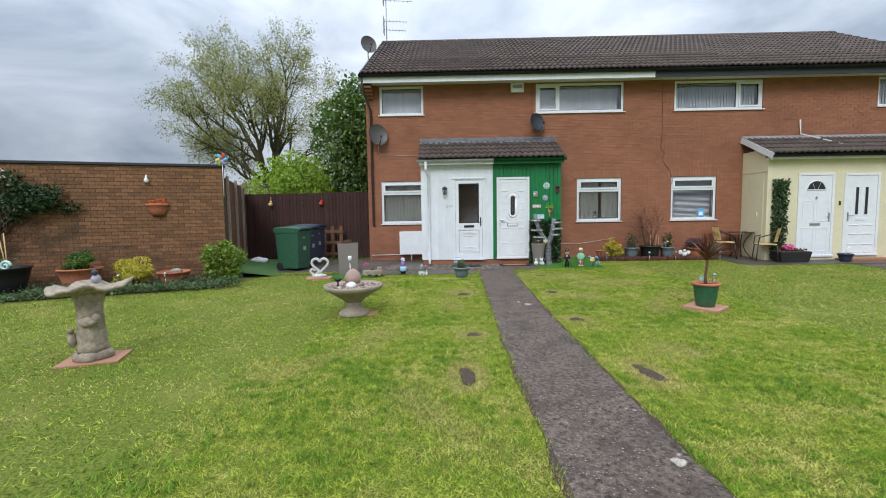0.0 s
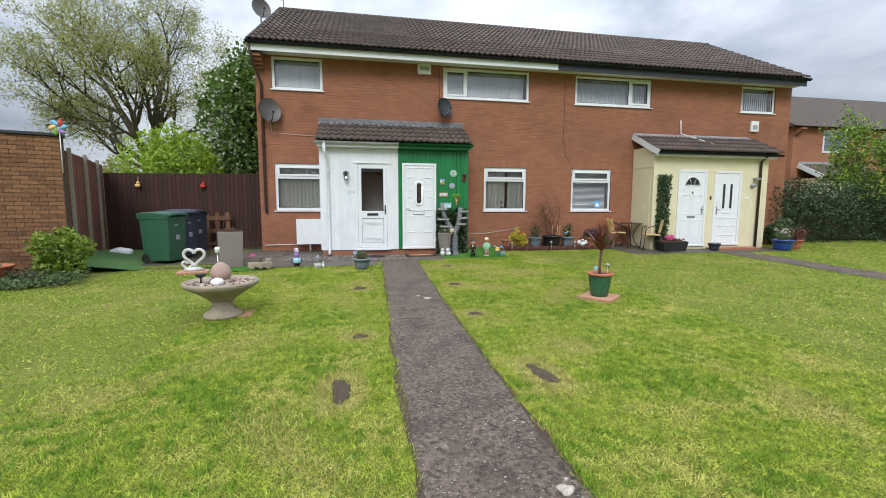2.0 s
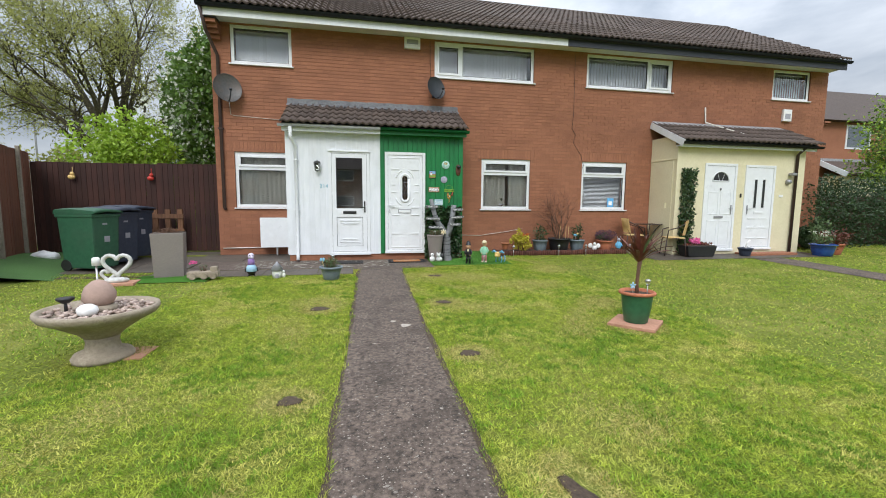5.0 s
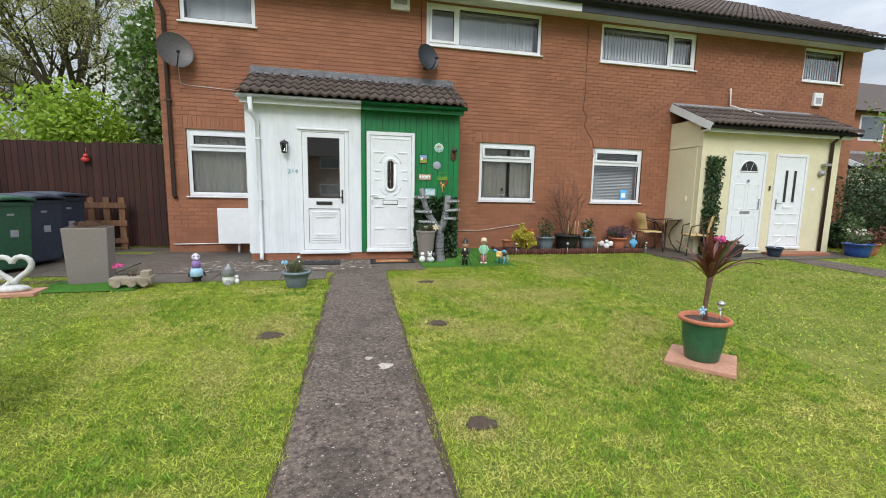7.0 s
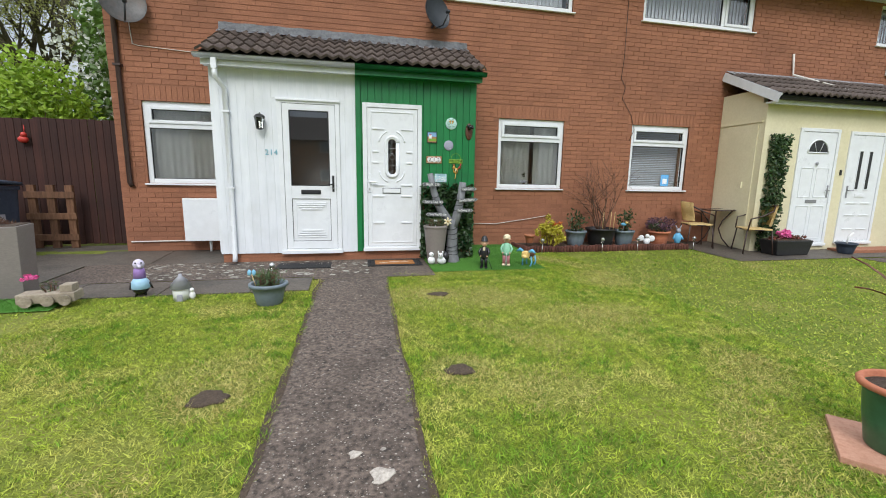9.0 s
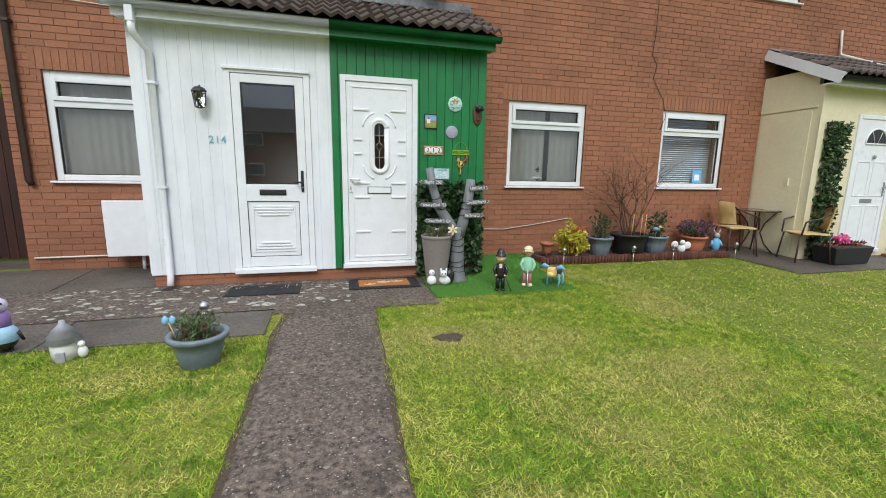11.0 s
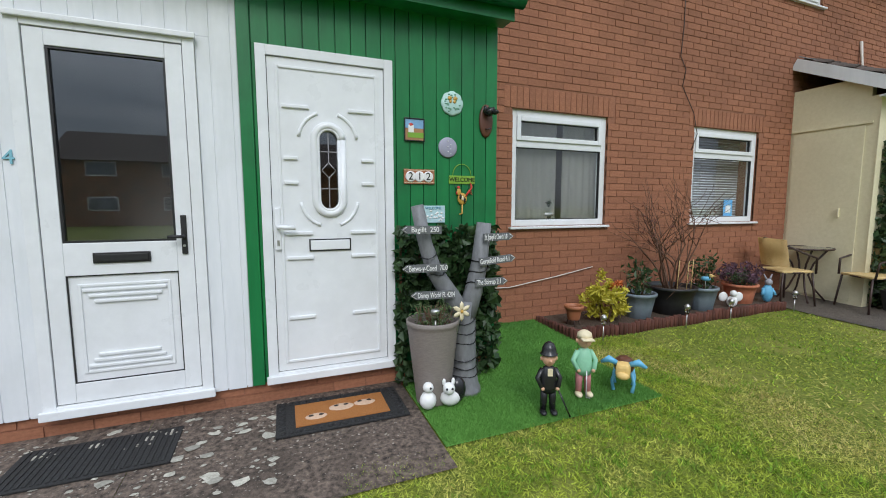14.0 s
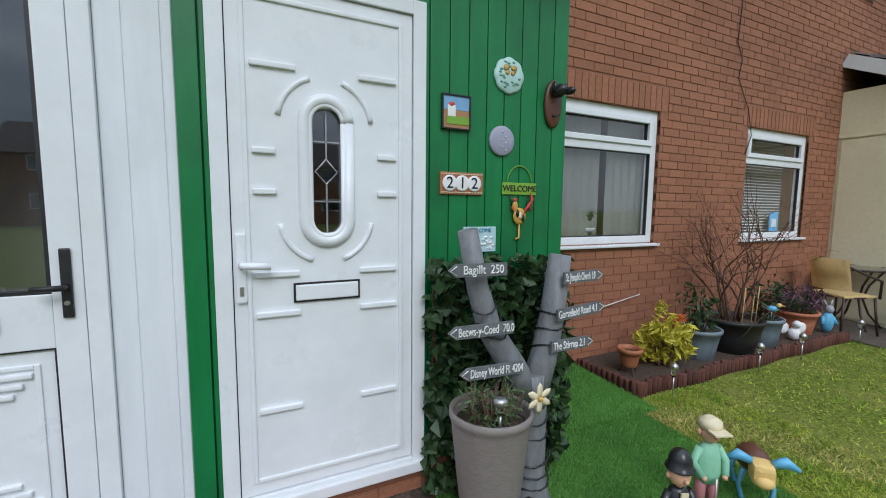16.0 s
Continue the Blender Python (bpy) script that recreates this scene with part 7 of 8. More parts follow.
for k in range(5):
    part("petal", ball(E_(), 0, 0, 0.022, 0.012, 0.004, 0.022, 1, m=pose(-0.02, -0.02, 0.125, 0, 72 * k, 0)), plain("petal_blue", (0.36, 0.58, 0.80)), fl2)
stake_light(3.84, 6.40, gz(6.46) + 0.345, 0.18)

# ---- blue-grey oval tub by the path ----
tub = pot("grey_tub", 0.27, 9.42, gz(9.42), 0.12, 0.165, 0.22, M_GREYPOT, "blue-grey plastic tub of grey-green lavender on the lawn", rim=0.022, wob=lambda a, z: 1 + (0.015 * math.cos(12 * a) if z < 0.2 else 0))
spray(tub, 0.18, 700, 0.14, 0.17, 0.045, M_HERB, 95, aspect=0.25, stems=45)
bst = thing("butterfly_stake", 0.14, 9.34, gz(9.4) + 0.2, "pale blue butterfly on a stick in the tub", "garden stake")
part("stick", tube([(0.03, 0, 0), (0, -0.02, 0.13)], 0.004, 5), M_RATTAN, bst)
for s in (-1, 1):
    part("wing", ball(E_(), s * 0.02, -0.02, 0.145, 0.022, 0.006, 0.035, 1), plain("wing_blue", (0.25, 0.55, 0.78)), bst)
stake_light(0.30, 9.48, gz(9.42) + 0.17, 0.24)

# ---- ornaments along the slab edge ----
b1_, b2_, b3_ = E_(), E_(), E_()
lathe([(0.05, 0.06), (0.085, 0.10), (0.08, 0.16), (0.055, 0.20)], 14, b1_)
lathe([(0.056, 0.20), (0.052, 0.27), (0.046, 0.30)], 14, b2_)
b4_, b5_ = E_(), E_()
ball(b4_, 0, 0, 0.345, 0.052, 0.052, 0.055)
tube([(0.01, -0.04, 0.335), (0.03, -0.085, 0.325)], [0.022, 0.008], 8, b4_)
for s in (-1, 1):
    tube([(s * 0.03, 0, 0.09), (s * 0.045, -0.02, 0.0)], 0.012, 6, b3_)
    tube([(s * 0.075, 0, 0.15), (s * 0.10, 0.02, 0.08)], [0.018, 0.008], 6, b3_)
    ball(b5_, s * 0.025 + 0.01, -0.045, 0.365, 0.009, sub=1)
lathe([(0.04, 0.03), (0.07, 0.07), (0.082, 0.105)], 14, b3_)
joined("bird_ornament", [(b1_, plain("powder_blue_paint", (0.34, 0.56, 0.72))), (b2_, P_PURP), (b3_, P_BLK), (b4_, plain("pale_lilac_paint", (0.66, 0.60, 0.74))), (b5_, P_BLK)], -1.06, 9.85, gz(9.8), "lilac, pale blue and black bird ornament on the lawn's edge", "ornament", 10)
b1_, b2_, b3_ = E_(), E_(), E_()
lathe([(0.075, 0), (0.08, 0.1), (0.07, 0.14)], 16, b1_)
lathe([(0.10, 0.125), (0.085, 0.16), (0.09, 0.162), (0.06, 0.20), (0.064, 0.202), (0.02, 0.245), (0.015, 0.27)], 16, b2_)
box(b2_, -0.03, 0.02, -0.088, -0.07, 0.0, 0.07, bev=0.004)
ball(b3_, 0.10, -0.03, 0.045, 0.03, 0.028, 0.045)
ball(b3_, 0.10, -0.04, 0.105, 0.022)
joined("cottage_ornament", [(b1_, M_WHITE), (b2_, P_GREY), (b3_, M_WHITE)], -0.62, 9.68, gz(9.68), "small round white cottage ornament with a grey roof", "ornament", 10)
tc_ = thing("cart_planter", -1.72, 9.62, gz(9.6) + 0.03, "small weathered wooden cart planter with a pink flower", "planter", rz=8)
part("tray", bx(-0.22, 0.22, -0.10, 0.10, 0.03, 0.12, bev=0.01), M_STONE2, tc_)
for k, xx in enumerate((-0.14, 0.02, 0.15)):
    part("wheel", lathe([(0.05, -0.015), (0.05, 0.015)], 16, None, pose(xx, -0.115, 0.055, 90)), M_STONE, tc_)
part("cab", bx(0.10, 0.20, -0.07, 0.07, 0.12, 0.19, bev=0.01), M_STONE2, tc_)
spray(tc_, 0.12, 60, 0.07, 0.10, 0.03, M_HERB, 96, stems=8)
leaves("pink_flower", blob(np.random.default_rng(7), 110, -0.13, 0, 0.27, 0.08, 0.06, 0.035, 6), 0.035, M_PINK, tc_, aspect=0.9)

# ---- square grey planter, heart ornament ----
gb = thing("square_planter", -2.36, 10.02, gz(10.0) + 0.012, "tall square taupe planter with brown dry growth", "planter", rz=14)
bm = E_()
vs = box(bm, -0.23, 0.23, -0.20, 0.20, 0, 0.72, bev=0.008)
for v in vs:
    k = 0.9 + 0.1 * v.co.z / 0.72
    v.co.x *= k
    v.co.y *= k
part("box", bm, M_TAUPE, gb)
part("soil", bx(-0.21, 0.21, -0.18, 0.18, 0.715, 0.728), M_SOIL_SHADE, gb)
leaves("dry_growth", blob(np.random.default_rng(8), 420, 0, 0, 0.75, 0.18, 0.15, 0.06, 10), 0.05, M_TWIG, gb, aspect=0.2)
ht = thing("heart_ornament", -2.85, 9.45, gz(9.45), "white stone double-heart ornament on a red slab", "ornament", rz=8)
part("slab", bx(-0.28, 0.24, -0.17, 0.17, 0, 0.04, bev=0.005), M_PAVER, ht, "red paving slab")


P_PALE = mat("weathered_white_stone", (0.48, 0.48, 0.46), (0.66, 0.66, 0.64), 22, 0.8, 0.5, stain=(0.34, 0.33, 0.31), stain_scale=7, stain_amount=0.6)


def heart(cx, cz, s, bm, r):
    tube([(cx + s * 16 * math.sin(t) ** 3 / 16, 0, cz + s * (13 * math.cos(t) - 5 * math.cos(2 * t) - 2 * math.cos(3 * t) - math.cos(4 * t)) / 16) for t in [2 * math.pi * i / 28 for i in range(29)]], r, 8, bm)


bm = E_()
heart(0.0, 0.315, 0.175, bm, 0.030)
part("large_heart", bm, P_PALE, ht)
bm = E_()
heart(-0.12, 0.155, 0.085, bm, 0.024)
part("small_heart", bm, P_PALE, ht)
part("foot", ball(E_(), -0.02, 0, 0.07, 0.17, 0.09, 0.05), P_PALE, ht)

# ---- bird bath ----
bb = thing("bird_bath", -3.66, 4.5, 0, "weathered cast-stone bird bath shaped like a tree stump", "bird bath", rz=20)
part("slab", bx(-0.26, 0.27, -0.20, 0.21, 0, 0.022, bev=0.006), M_PAVER, bb, "broken red paving slab")
part("plinth", lathe([(0.165, 0.02), (0.17, 0.06), (0.155, 0.09), (0.13, 0.11)], 20, wob=lambda a, z: 1 + 0.05 * math.cos(4 * a)), M_STONE, bb)
part("stump", lathe([(0.13, 0.10), (0.125, 0.15), (0.118, 0.2), (0.122, 0.28), (0.110, 0.36), (0.112, 0.44), (0.106, 0.52), (0.116, 0.60), (0.13, 0.66), (0.14, 0.70)], 36, wob=lambda a, z: 1 + 0.05 * math.sin(5 * a + z * 6) + 0.035 * math.sin(11 * a + z * 9) + 0.02 * math.sin(17 * a)), M_STONE, bb)
part("carved_bird", ball(ball(E_(), 0.02, -0.12, 0.42, 0.09, 0.05, 0.05), 0.09, -0.12, 0.46, 0.04), M_STONE, bb)
part("carved_bird", ball(ball(E_(), -0.14, -0.06, 0.24, 0.04, 0.05, 0.08), -0.15, -0.07, 0.33, 0.03), M_STONE, bb)
bowl_bm = lathe([(0.10, 0.68), (0.16, 0.705), (0.27, 0.735), (0.315, 0.755), (0.32, 0.775), (0.29, 0.78), (0.22, 0.765), (0.15, 0.755), (0.02, 0.75)], 48, wob=lambda a, z: 1 + 0.13 * math.sin(3 * a + 1) + 0.08 * math.sin(7 * a))
for v in bowl_bm.verts:   # the rim rises and dips like a leaf's edge
    q = math.hypot(v.co.x, v.co.y)
    v.co.z += (q / 0.3) ** 2 * (0.028 * math.sin(4 * math.atan2(v.co.y, v.co.x) + 0.6) + 0.012 * math.sin(9 * math.atan2(v.co.y, v.co.x)))
part("bowl", bowl_bm, M_STONE, bb)
b1_, b2_ = E_(), E_()
ball(b1_, 0, 0, 0.05, 0.045, 0.05, 0.05)
ball(b2_, 0, -0.02, 0.12, 0.032)
joined("bird_figurine", [(b1_, P_GREY), (b2_, M_BIN_B)], -3.62, 4.55, 0.78, "small grey and navy bird figurine in the bird bath", "ornament", 20)

# ---- shallow stone bowl planter ----
fo = thing("stone_bowl_planter", -1.40, 6.35, 0.0, "wide buff stone pedestal bowl filled with pebbles", "planter")
part("base_slab", bx(0.05, 0.33, -0.1, 0.22, 0.0, 0.022, bev=0.004), M_PAVER, fo, "red slab under the foot")
part("pedestal", lathe([(0.215, 0.01), (0.22, 0.04), (0.20, 0.07), (0.13, 0.10), (0.115, 0.16), (0.13, 0.22)], 36), M_STONE2, fo)
part("bowl", lathe([(0.12, 0.20), (0.17, 0.25), (0.30, 0.335), (0.40, 0.39), (0.425, 0.43), (0.42, 0.455), (0.39, 0.455), (0.375, 0.42), (0.02, 0.41)], 48), M_STONE2, fo)
bm = E_()
rng = np.random.default_rng(101)
for k in range(230):
    a, q = rng.uniform(0, 6.28), 0.365 * math.sqrt(rng.random())
    ball(bm, q * math.cos(a), q * math.sin(a), 0.425 + rng.uniform(0, 0.015), rng.uniform(0.014, 0.03), rng.uniform(0.014, 0.03), 0.014, 1)
part("pebbles", bm, M_PEB, fo, "mixed pink and cream pebbles")["kind"] = "stuff"
part("finial_base", lathe([(0.12, 0.42), (0.125, 0.45), (0.10, 0.475)], 24), M_STONE2, fo)
part("carved_finial", lathe([(0.085, 0.47), (0.115, 0.52), (0.115, 0.57), (0.09, 0.63), (0.04, 0.675), (0.01, 0.685)], 28, wob=lambda a, z: 1 + 0.05 * math.sin(7 * a + z * 40)), plain("pinkish_stone", (0.42, 0.29, 0.24), 0.9), fo, "carved pinkish stone finial")
part("ball_ornament", ball(E_(), 0.02, -0.20, 0.47, 0.075, 0.07, 0.055), M_WHITE, fo, "white and blue stone ornament")
sl2 = thing("solar_spotlight", -1.60, 6.27, 0.43, "black solar spotlight standing in the stone bowl", "solar light")
part("stake", tube([(0, 0, 0), (0, 0, 0.09)], 0.012, 8), M_BLACK, sl2)
part("head", lathe([(0.025, 0.08), (0.06, 0.11), (0.06, 0.125), (0.02, 0.13)], 16), M_BLACK, sl2)
sl3 = thing("solar_light", -1.46, 6.45, 0.43, "tall clear and steel solar light in the stone bowl", "solar light")
part("stake", tube([(0, 0, 0), (0, 0, 0.36)], 0.008, 8), M_STEEL, sl3)
part("cap", lathe([(0.03, 0.36), (0.03, 0.42), (0.02, 0.43)], 12), M_WHITE, sl3)


# ---- wheeled bins ----
def bin_(x, y, rz, material, label):
    b = thing("wheelie_bin", x, y, gz(y) + 0.014, label, "wheelie bin", rz=rz, group="wheelie bins by the gate")
    bm = E_()
    vs = box(bm, -0.265, 0.265, -0.34, 0.34, 0.05, 0.98, bev=0.03)
    for v in vs:
        k = 0.86 + 0.14 * v.co.z / 0.98
        v.co.x *= k
        v.co.y *= k
    part("body", bm, material, b)
    part("rim", bx(-0.275, 0.275, -0.355, 0.36, 0.93, 0.99, bev=0.012), material, b)
    bm = E_()
    rows = []
    for i in range(9):
        t = -1 + i / 4
        rows.append([bm.verts.new((t * 0.28, yy, 0.992 + zz + 0.028 * (1 - t * t))) for yy, zz in ((-0.40, 0.0), (-0.39, 0.045), (0.0, 0.075), (0.36, 0.065), (0.38, 0.0))])
    for p, q in zip(rows, rows[1:]):
        for i in range(4):
            bm.faces.new((p[i], q[i], q[i + 1], p[i + 1])).smooth = True
        bm.faces.new((p[4], q[4], q[0], p[0]))
    bm.faces.new(rows[0])
    bm.faces.new(list(reversed(rows[-1])))
    part("lid", bm, material, b, "domed scuffed lid")
    part("handle", tube([(-0.2, 0.37, 0.96), (-0.2, 0.43, 0.99), (0.2, 0.43, 0.99), (0.2, 0.37, 0.96)], 0.015, 6), material, b)
    for s in (-1, 1):
        part("wheel", lathe([(0.10, -0.02), (0.10, 0.02)], 20, None, pose(s * 0.22, 0.25, 0.10, 0, 90, 0)), M_BLACK, b)
    part("label_mark", bx(-0.07, 0.02, -0.333, -0.322, 0.80, 0.83), P_GREY, b, "pale sticker")
    part("label_mark", bx(-0.04, 0.06, -0.327, -0.308, 0.50, 0.60, bev=0.004), P_GREY, b, "pale worn stick-on number")
    return b


bin_(-3.92, 10.78, 72, M_BIN_G, "large green plastic wheelie bin with a grimy lid")
bin_(-3.90, 11.40, 72, M_BIN_B, "navy plastic wheelie bin beside the green bin")
bin_(-3.92, 12.02, 72, M_BIN_B, "navy plastic wheelie bin with a worn label beside the gate")
pal = thing("pallet", -3.45, 12.66, 0.215, "brown wooden pallet leaning upright by the gate", "pallet")
for k in range(3):
    part("slat", bx(-0.33, 0.33, -0.02, 0.0, 0.12 + 0.33 * k, 0.22 + 0.33 * k, bev=0.004), M_WOOD, pal)
for xx in (-0.30, -0.05, 0.20):
    part("bearer", bx(xx, xx + 0.10, 0.001, 0.06, 0, 0.98, bev=0.004), M_WOOD, pal)
bag = tagged(part("plastic_bag", ball(E_(), 0, 0, 0.10, 0.27, 0.17, 0.12, 3), M_WHITE), "crumpled white plastic bag on the grass by the fence", "bag")
for v in bag.data.vertices:
    v.co += Vector(noise.noise_vector(v.co * 9)) * 0.035
bag.matrix_world = pose(-5.25, 11.75, gz(11.8), 0, 0, -15)
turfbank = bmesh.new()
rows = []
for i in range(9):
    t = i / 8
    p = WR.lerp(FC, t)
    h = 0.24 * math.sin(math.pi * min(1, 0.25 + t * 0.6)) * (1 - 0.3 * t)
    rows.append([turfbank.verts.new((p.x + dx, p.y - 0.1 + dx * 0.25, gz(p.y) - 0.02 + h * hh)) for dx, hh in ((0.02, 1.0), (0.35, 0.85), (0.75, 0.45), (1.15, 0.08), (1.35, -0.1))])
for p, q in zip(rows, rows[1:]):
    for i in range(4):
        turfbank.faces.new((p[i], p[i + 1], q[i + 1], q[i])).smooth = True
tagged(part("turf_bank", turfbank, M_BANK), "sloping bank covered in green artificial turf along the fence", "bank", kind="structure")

# ---- gate ornaments, pinwheel, wall pot ----
for gx_, colr, lab in ((-5.35, P_YEL, "small yellow bird ornament hanging on the dark fence"), (-3.82, P_RED, "small red bird ornament hanging on the dark fence")):
    b1_ = E_()
    ball(b1_, 0, -0.06, 0, 0.07, 0.05, 0.055)
    ball(b1_, 0.02, -0.07, 0.07, 0.04)
    tube([(0, -0.02, 0.08), (0, -0.01, 0.22)], 0.006, 5, b1_)
    joined("bird_ornament", [(b1_, colr)], gx_, 12.92, 1.88, lab, "ornament")
pw = thing("pinwheel", -4.98, 9.60, 2.45, "multicoloured plastic pinwheel on the end of the brick wall", "pinwheel")
part("stick", tube([(0, 0, -0.5), (0, 0, 0.30)], 0.008, 6), M_WHITE, pw)
for k, col in enumerate((P_RED, M_SKYBLUE, P_PURP, P_GRN, P_YEL, M_SKYBLUE)):
    part("vane", ball(E_(), 0.04, -0.03, 0.075, 0.045, 0.012, 0.08, 1, m=pose(0, 0, 0.30, 0, 60 * k, 0)), col, pw)
wallp = thing("wall_pot", 0, 0, 0, "half-round terracotta pot fixed on the brick garden wall", "wall pot")
wallp.matrix_world = wm @ pose(7.72, -0.01, 1.55)
part("pot", lathe([(0.12, 0), (0.16, 0.10), (0.20, 0.20), (0.225, 0.21), (0.225, 0.245), (0.2, 0.25)], 28, sy=0.75), M_TERRA, wallp)
leaves("dry_plant", blob(np.random.default_rng(3), 260, 0, 0, 0.30, 0.17, 0.12, 0.12, 8), 0.08, M_ORLEAF, wallp, aspect=0.3)
wo = tagged(new("wall_ornament"), "small white bell ornament on the brick garden wall", "ornament")
wo.matrix_world = wm @ pose(7.55, -0.03, 2.25)
part("bell", lathe([(0.05, 0), (0.045, 0.05), (0.02, 0.11), (0.015, 0.16)], 14), M_WHITE, wo)

# ---- border at the foot of the garden wall ----
border = tagged(part("border_bed", bx(0, 9.15, -1.25, -0.01, -0.02, 0.13, m=wm), M_SOIL_SHADE), "narrow soil border at the foot of the brick wall", "flower bed", kind="structure")
for v in border.data.vertices:
    v.co.z = gz(v.co.y) + (0.05 if v.co.z > 0.1 else -0.05)


def on_border(s, d):
    p = wm @ Vector((s, -d, 0))
    return p.x, p.y, gz(p.y) + 0.045


rng = np.random.default_rng(111)
low = tagged(new("border_plants"), "low mixed green plants along the border", "plants", kind="stuff")
pp = []
for k in range(11000):
    s, d = rng.uniform(0.5, 9.4), rng.choice((rng.uniform(0.25, 1.35), rng.normal(1.25, 0.1)))
    xx, yy, zz = on_border(s, d)
    hgt = 0.16 * (0.5 + 0.5 * math.sin(s * 3.1) * math.cos(d * 5 + s))
    pp.append((xx, yy, zz + rng.random() * (0.06 + hgt)))
leaves("leaves", np.array(pp), 0.06, M_HERB, low, rng=rng, up=0.5)
xx, yy, zz = on_border(7.40, 0.62)
bush("golden_shrub", xx, yy, zz, "low bright yellow shrub in the border", M_YELLEAF, 0.52, 0.36, 0.33, 3600, 0.055, 112, 0.4)
xx, yy, zz = on_border(6.50, 0.55)
t1 = pot("terracotta_pot", xx, yy, zz, 0.25, 0.34, 0.42, M_TERRA, "wide terracotta pot of bright green plants in the border", rim=0.02)
leaves("foliage", blob(np.random.default_rng(4), 1600, 0, 0, 0.52, 0.38, 0.32, 0.20, 14), 0.07, M_HAWLEAF, t1)
xx, yy, zz = on_border(8.1, 0.55)
t2 = pot("terracotta_bowl", xx, yy, zz, 0.20, 0.29, 0.26, M_TERRA, "low terracotta bowl with stones in the border", rim=0.018)
part("stone", ball(E_(), 0.05, 0, 0.26, 0.13, 0.09, 0.06), M_STONE, t2)
xx, yy, zz = on_border(5.30, 0.72)
t3 = pot("black_tub", xx, yy, zz, 0.38, 0.48, 0.52, M_BLACK, "large black plastic tub with canes in the border")
for k in range(5):
    part("cane", tube([(-0.25 + 0.12 * k, 0.1 * (k % 2), 0.4), (-0.2 + 0.09 * k, 0.05, 1.05 + 0.1 * (k % 3))], 0.009, 6), M_RATTAN, t3)
spray(t3, 0.42, 260, 0.35, 0.35, 0.07, M_HERB, 113, stems=14)
og = tagged(part("snail_ornament", tube([(0.10 * math.cos(i * 0.5) * (1 - i / 22), 0, 0.12 + 0.10 * math.sin(i * 0.5) * (1 - i / 22)) for i in range(18)], 0.025, 8), P_AQUA), "pale green coiled ornament on the black tub", "ornament")
og.matrix_world = Matrix.Translation((xx + 0.36, yy - 0.15, zz + 0.44))
cw = thing("climbing_rose", 0, 0, 0, "dark-leaved climber spreading over the brick garden wall", "climbing plant")
cw.matrix_world = wm @ pose(4.95, -0.15, 0.35)
rc = np.random.default_rng(114)
bm, tips = bmesh.new(), []
for k in range(6):
    grow(bm, rc, Vector((rc.uniform(-0.3, 0.3), 0, 0)), Vector((rc.uniform(-0.2, 0.35), 0, 1)).normalized(), 1.1, 0.02, 2, tips, 0.35, 0.03)
bmesh.ops.scale(bm, vec=(1, 0.25, 0.8), verts=bm.verts)
part("stems", bm, M_TWIG, cw)
leaves("foliage", np.concatenate([blob(rc, 3200, -0.1, 0, 1.55, 0.85, 0.24, 0.66, 14), blob(rc, 1100, 0.85, 0, 1.5, 0.75, 0.18, 0.34, 9)]), 0.085, M_DARKLEAF, cw, rng=rc, aspect=0.6)
leaves("white_bloom", blob(rc, 12, 0.2, -0.1, 2.0, 0.3, 0.1, 0.2, 4), 0.06, M_BLOSSOM, cw, aspect=0.9)
for s, d in ((7.25, 0.9), (8.05, 0.95)):
    xx, yy, zz = on_border(s, d)
    stake_light(xx, yy, zz, 0.30)

# distant street lamp
slp = thing("street_lamp", -26.0, 44.0, 0.2, "distant grey street lamp beyond the wall", "street lamp")
part("pole", tube([(0, 0, 0), (0, 0, 8.6), (-0.3, 0, 9.0), (-1.2, 0, 9.1)], [0.09, 0.06, 0.05, 0.05], 8), M_ALU, slp)
part("head", bx(-1.9, -1.1, -0.15, 0.15, 9.02, 9.15, bev=0.03), M_ALU, slp)

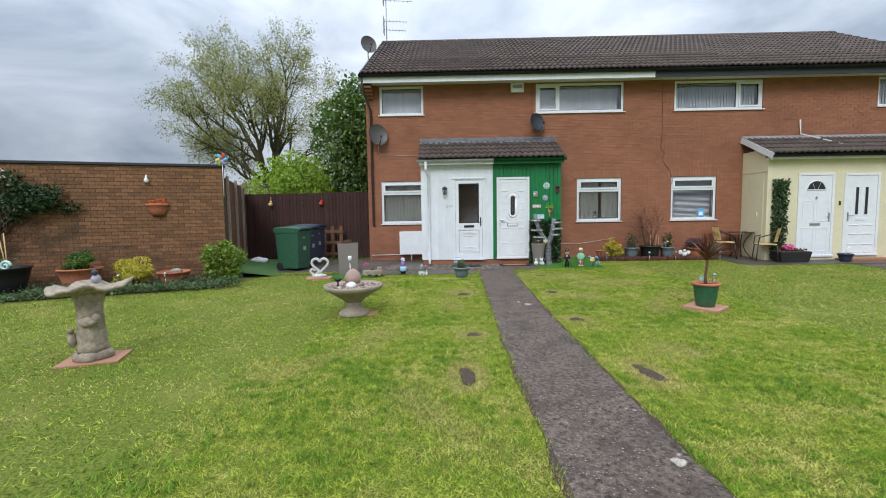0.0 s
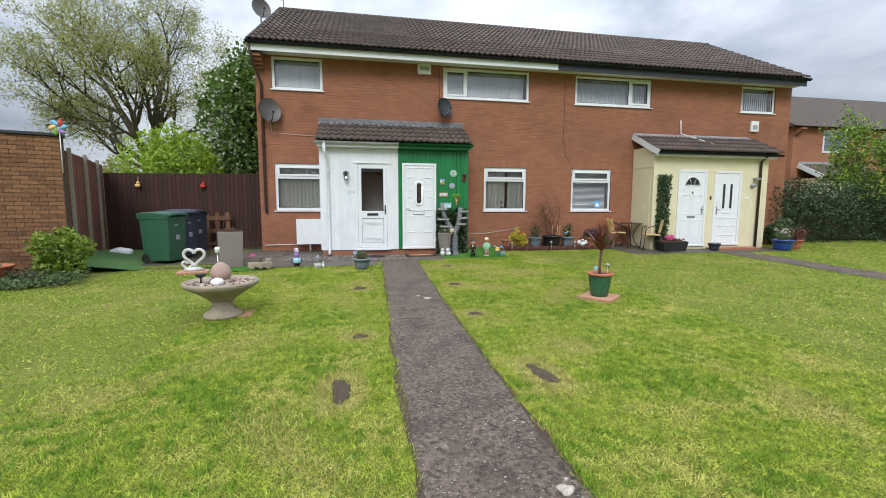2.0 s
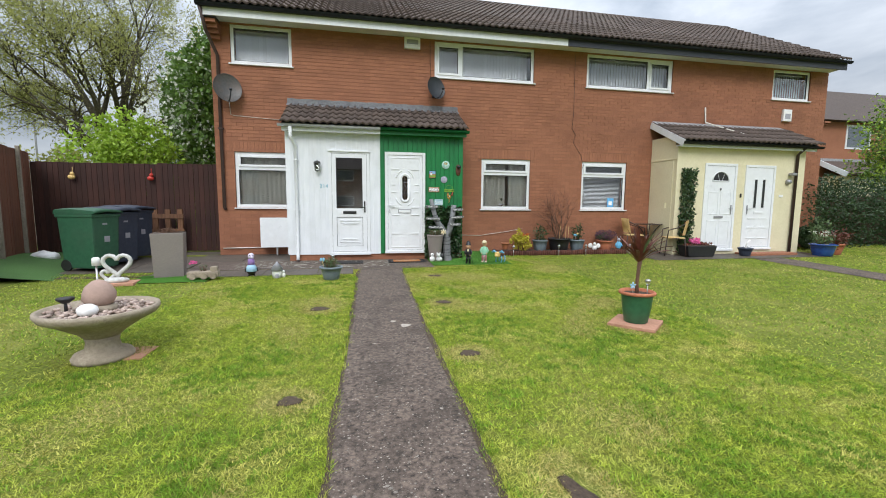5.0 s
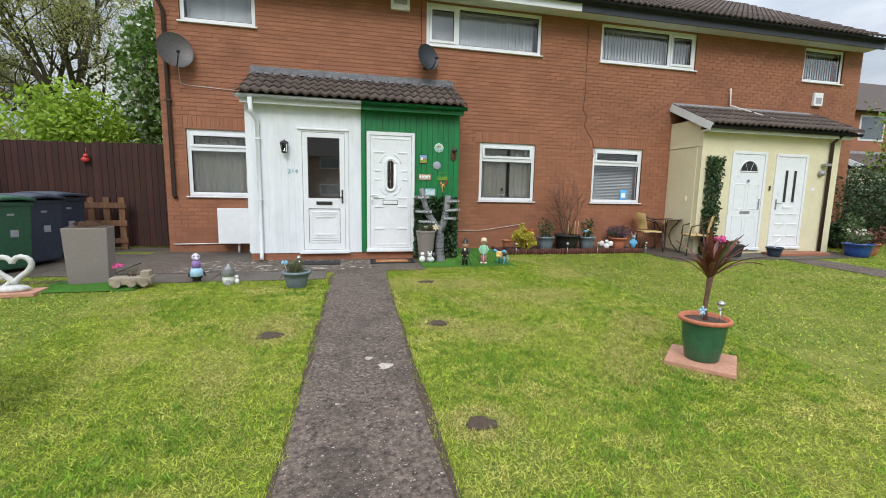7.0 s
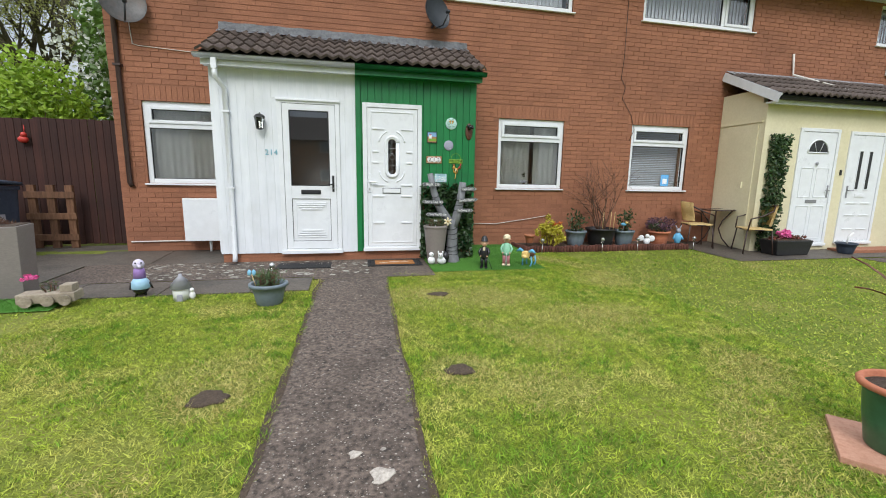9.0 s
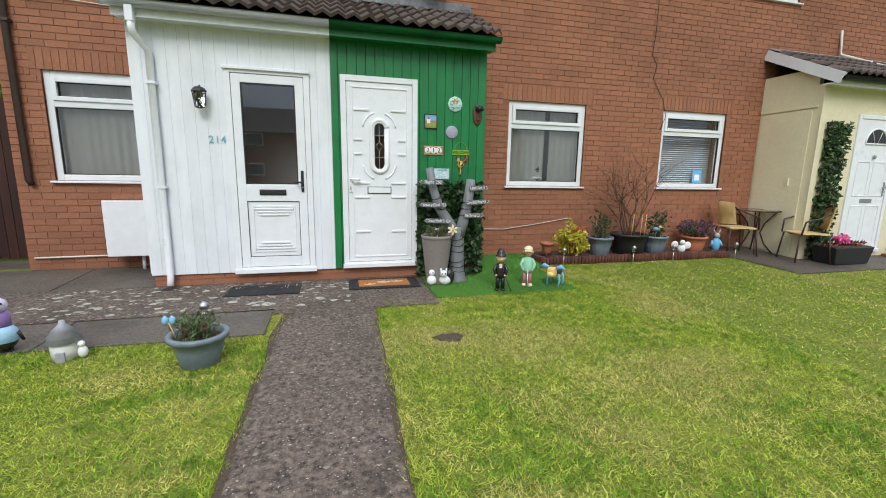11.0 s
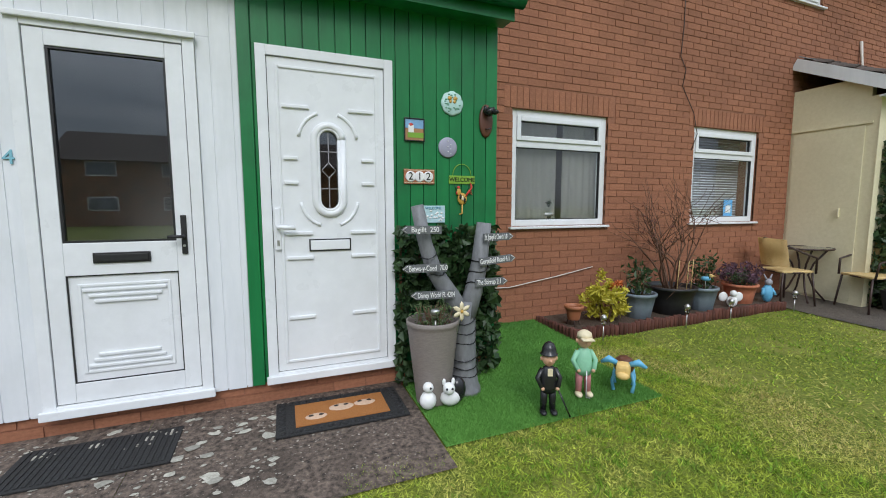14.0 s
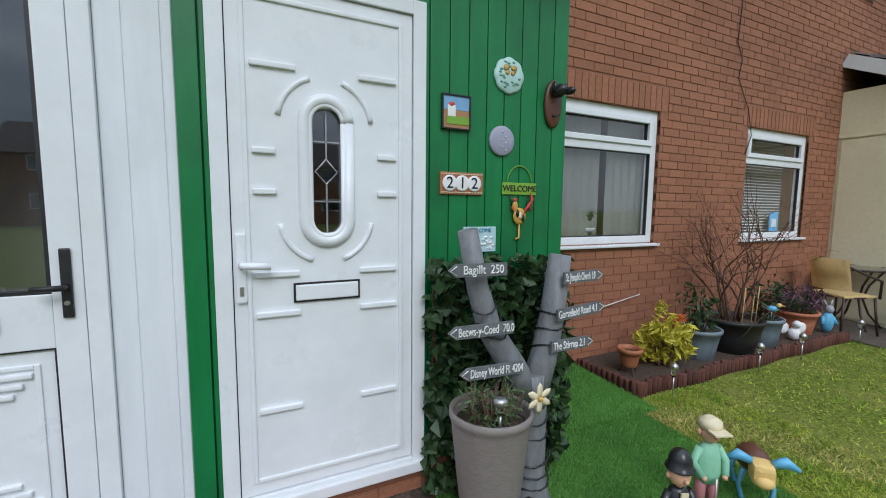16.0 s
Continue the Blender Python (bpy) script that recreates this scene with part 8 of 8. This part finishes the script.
# ---- grass blades ----
def grass(n, x0, x1, y0, y1, seed, wmul=1.0, hmul=1.0):
    r = np.random.default_rng(seed)
    x, y = r.uniform(x0, x1, n), r.uniform(y0, y1, n)
    wob_l = 0.59 + path_drift(y) + 0.012 * np.sin(y * 9) + 0.012 * np.sin(y * 23)
    wob_r = 1.38 + path_drift(y) + 0.012 * np.sin(y * 8 + 2) + 0.012 * np.sin(y * 21)
    keep = ~((x > wob_l) & (x < wob_r) & (y < 10.3))
    keep &= ~((x > 9.75) & (x < 10.6))
    keep &= ~((x > 0.6) & (x < 1.60) & (y > 10.27))
    keep &= ~((x > 1.55) & (x < 3.8) & (y > 10.47))
    keep &= ~((x < 0.62) & (x > -2.75) & (y > 9.82))
    keep &= ~((x < -1.6) & (x > -2.8) & (y > 9.42))
    keep &= ~((x < -2.3) & (y > 10.39))
    keep &= ~((x > 3.8) & (x < 7.25) & (y > 11.55))
    keep &= ~((x >= 7.25) & (x < 12.2) & (y > 10.56))
    bed_d = (x - WR.x) * 0.316 - (y - WR.y) * 0.949
    keep &= ~((bed_d < 1.2) & (x < -4.3))
    for px, py, ra, rb, _ in PATCHES:
        keep &= ((x - px) / ra) ** 2 + ((y - py) / rb) ** 2 > r.uniform(0.4, 1.15, n)
    x, y = x[keep], y[keep]
    n = len(x)
    z = np.interp(y, [6, 11.3, 12.3], [0, 0.15, 0.2])
    field = 0.4 * np.sin(x * 3.1 + 2.3 * np.sin(y * 1.7)) * np.sin(y * 2.7 + 1.9 * np.sin(x * 1.3 + 1)) + 0.6 * np.sin(x * 17.3 + 3 * np.sin(y * 6.1)) * np.sin(y * 15.1 + 3 * np.sin(x * 7.7)) + 0.5 * np.sin(x * 33 + 4 * np.sin(y * 13)) * np.sin(y * 29 + 4 * np.sin(x * 11))
    clump = 0.75 + 0.4 * field
    edge = np.minimum(np.abs(x - 0.585 - path_drift(y)), np.abs(x - 1.405 - path_drift(y))) < 0.035
    h = (0.012 + 0.024 * r.random(n)) * np.clip(clump, 0.4, 1.4) * hmul + edge * r.uniform(0.0, 0.022, n)
    a = r.uniform(0, 6.283, n)
    w = 0.0036 * wmul * r.uniform(0.7, 1.3, n)
    lean = r.normal(0, 0.022, (n, 2))
    dx, dy = np.cos(a) * w, np.sin(a) * w
    v = np.stack([np.stack([x - dx, y - dy, z - 0.002], 1), np.stack([x + dx, y + dy, z - 0.002], 1), np.stack([x + lean[:, 0], y + lean[:, 1], z + h], 1)], 1)
    dry = np.full(n, 9.0)
    for px, py, ra, rb, _ in PATCHES:
        dry = np.minimum(dry, ((x - px) / (ra + 0.11)) ** 2 + ((y - py) / (rb + 0.11)) ** 2)
    for px, py, ra in ((2.5, 9.3, 0.75), (3.4, 8.6, 0.7), (2.3, 7.4, 0.5), (0.2, 7.9, 0.5), (4.6, 9.9, 0.8)):
        dry = np.minimum(dry, 0.75 + (((x - px) / ra) ** 2 + ((y - py) / (0.7 * ra)) ** 2) * 0.8)
    straw = (dry < r.uniform(0.5, 1.6, n)) | ((np.sin(x * 1.9 + 4 + np.sin(y * 2.2)) * np.sin(y * 1.6 + np.sin(x * 2.9)) > r.uniform(0.62, 1.15, n)))
    dark = ~straw & (field + r.normal(0, 0.2, n) > 0.38)
    for pick, material, lab in ((~straw & ~dark, M_BLADE, "short mown grass blades"), (dark, M_CLOVER, "darker green tufts in the mown lawn"), (straw, M_STRAW, "dried straw-coloured grass in the lawn")):
        ob = from_arrays("lawn_grass", v[pick].reshape(-1, 3), np.arange(pick.sum() * 3).reshape(-1, 3), material)
        tagged(ob, lab, "grass", kind="stuff")


grass(640000, -1.6, 4.6, 1.4, 11.6, 1, 0.85, 0.9)
grass(330000, -8.5, 12.0, 0.5, 11.6, 2, 1.6, 0.85)
grass(45000, 12.0, 18.0, 5.0, 12.3, 4, 2.0, 0.9)
grass(90000, -2.0, 4.0, 0.9, 4.5, 3)
# dark strips painting the grass edge's shadow, and moss, onto the path's sides
for nm_, ex in (("soil_edge_1", 0.567), ("soil_edge_2", 1.371)):
    sheet(nm_, ex, ex + 0.035, -2, 10.27, 0.0145, M_SOIL_SHADE, 0.08, "dark strip standing for shade and moss along the tarmac path's edge", wob=0.03, drift=True)

# ---- brick courses, last ----
lintels = [(w[0] - 0.1, w[1] + 0.1, w[3], w[3] + 0.22) for w in WINS[:3]]
brickwork(house_wall, pose(0, YF, 0), X0, X1, 0.14, 5.10, [o for o in opens] + lintels, M_BRICK, M_BRICKJ, lambda x, z: 2.94 < x < 6.2 and 0.9 < z < 2.3, 1)
for a, b, c, d in lintels:
    x, me = a, None
    while x < b - 0.03:
        if me is None:
            ob = part("soldier_brick", bx(0, 0.065, -0.006, 0.02, c + 0.004, d - 0.008), M_BRICK, house_wall)
            me = ob.data
        else:
            ob = new("soldier_brick", me)
            ob.parent = house_wall
        ob.matrix_local = pose(x - a, YF, 0)
        if x == a:
            for v in me.vertices:
                v.co.x += a
        x += 0.075
brickwork(porch, pose(0, YP + 0.03, 0), XL + 0.02, XR - 0.02, 0.085, 0.30, [], M_BRICK, M_BRICKJ, lambda x, z: True, 2)
brickwork(gwall, wm, 0, 9.0, 0.02, 2.60, [], M_GBRICK, M_GBRICKJ, lambda x, z: x > 6.3 and z > 0.9, 3)
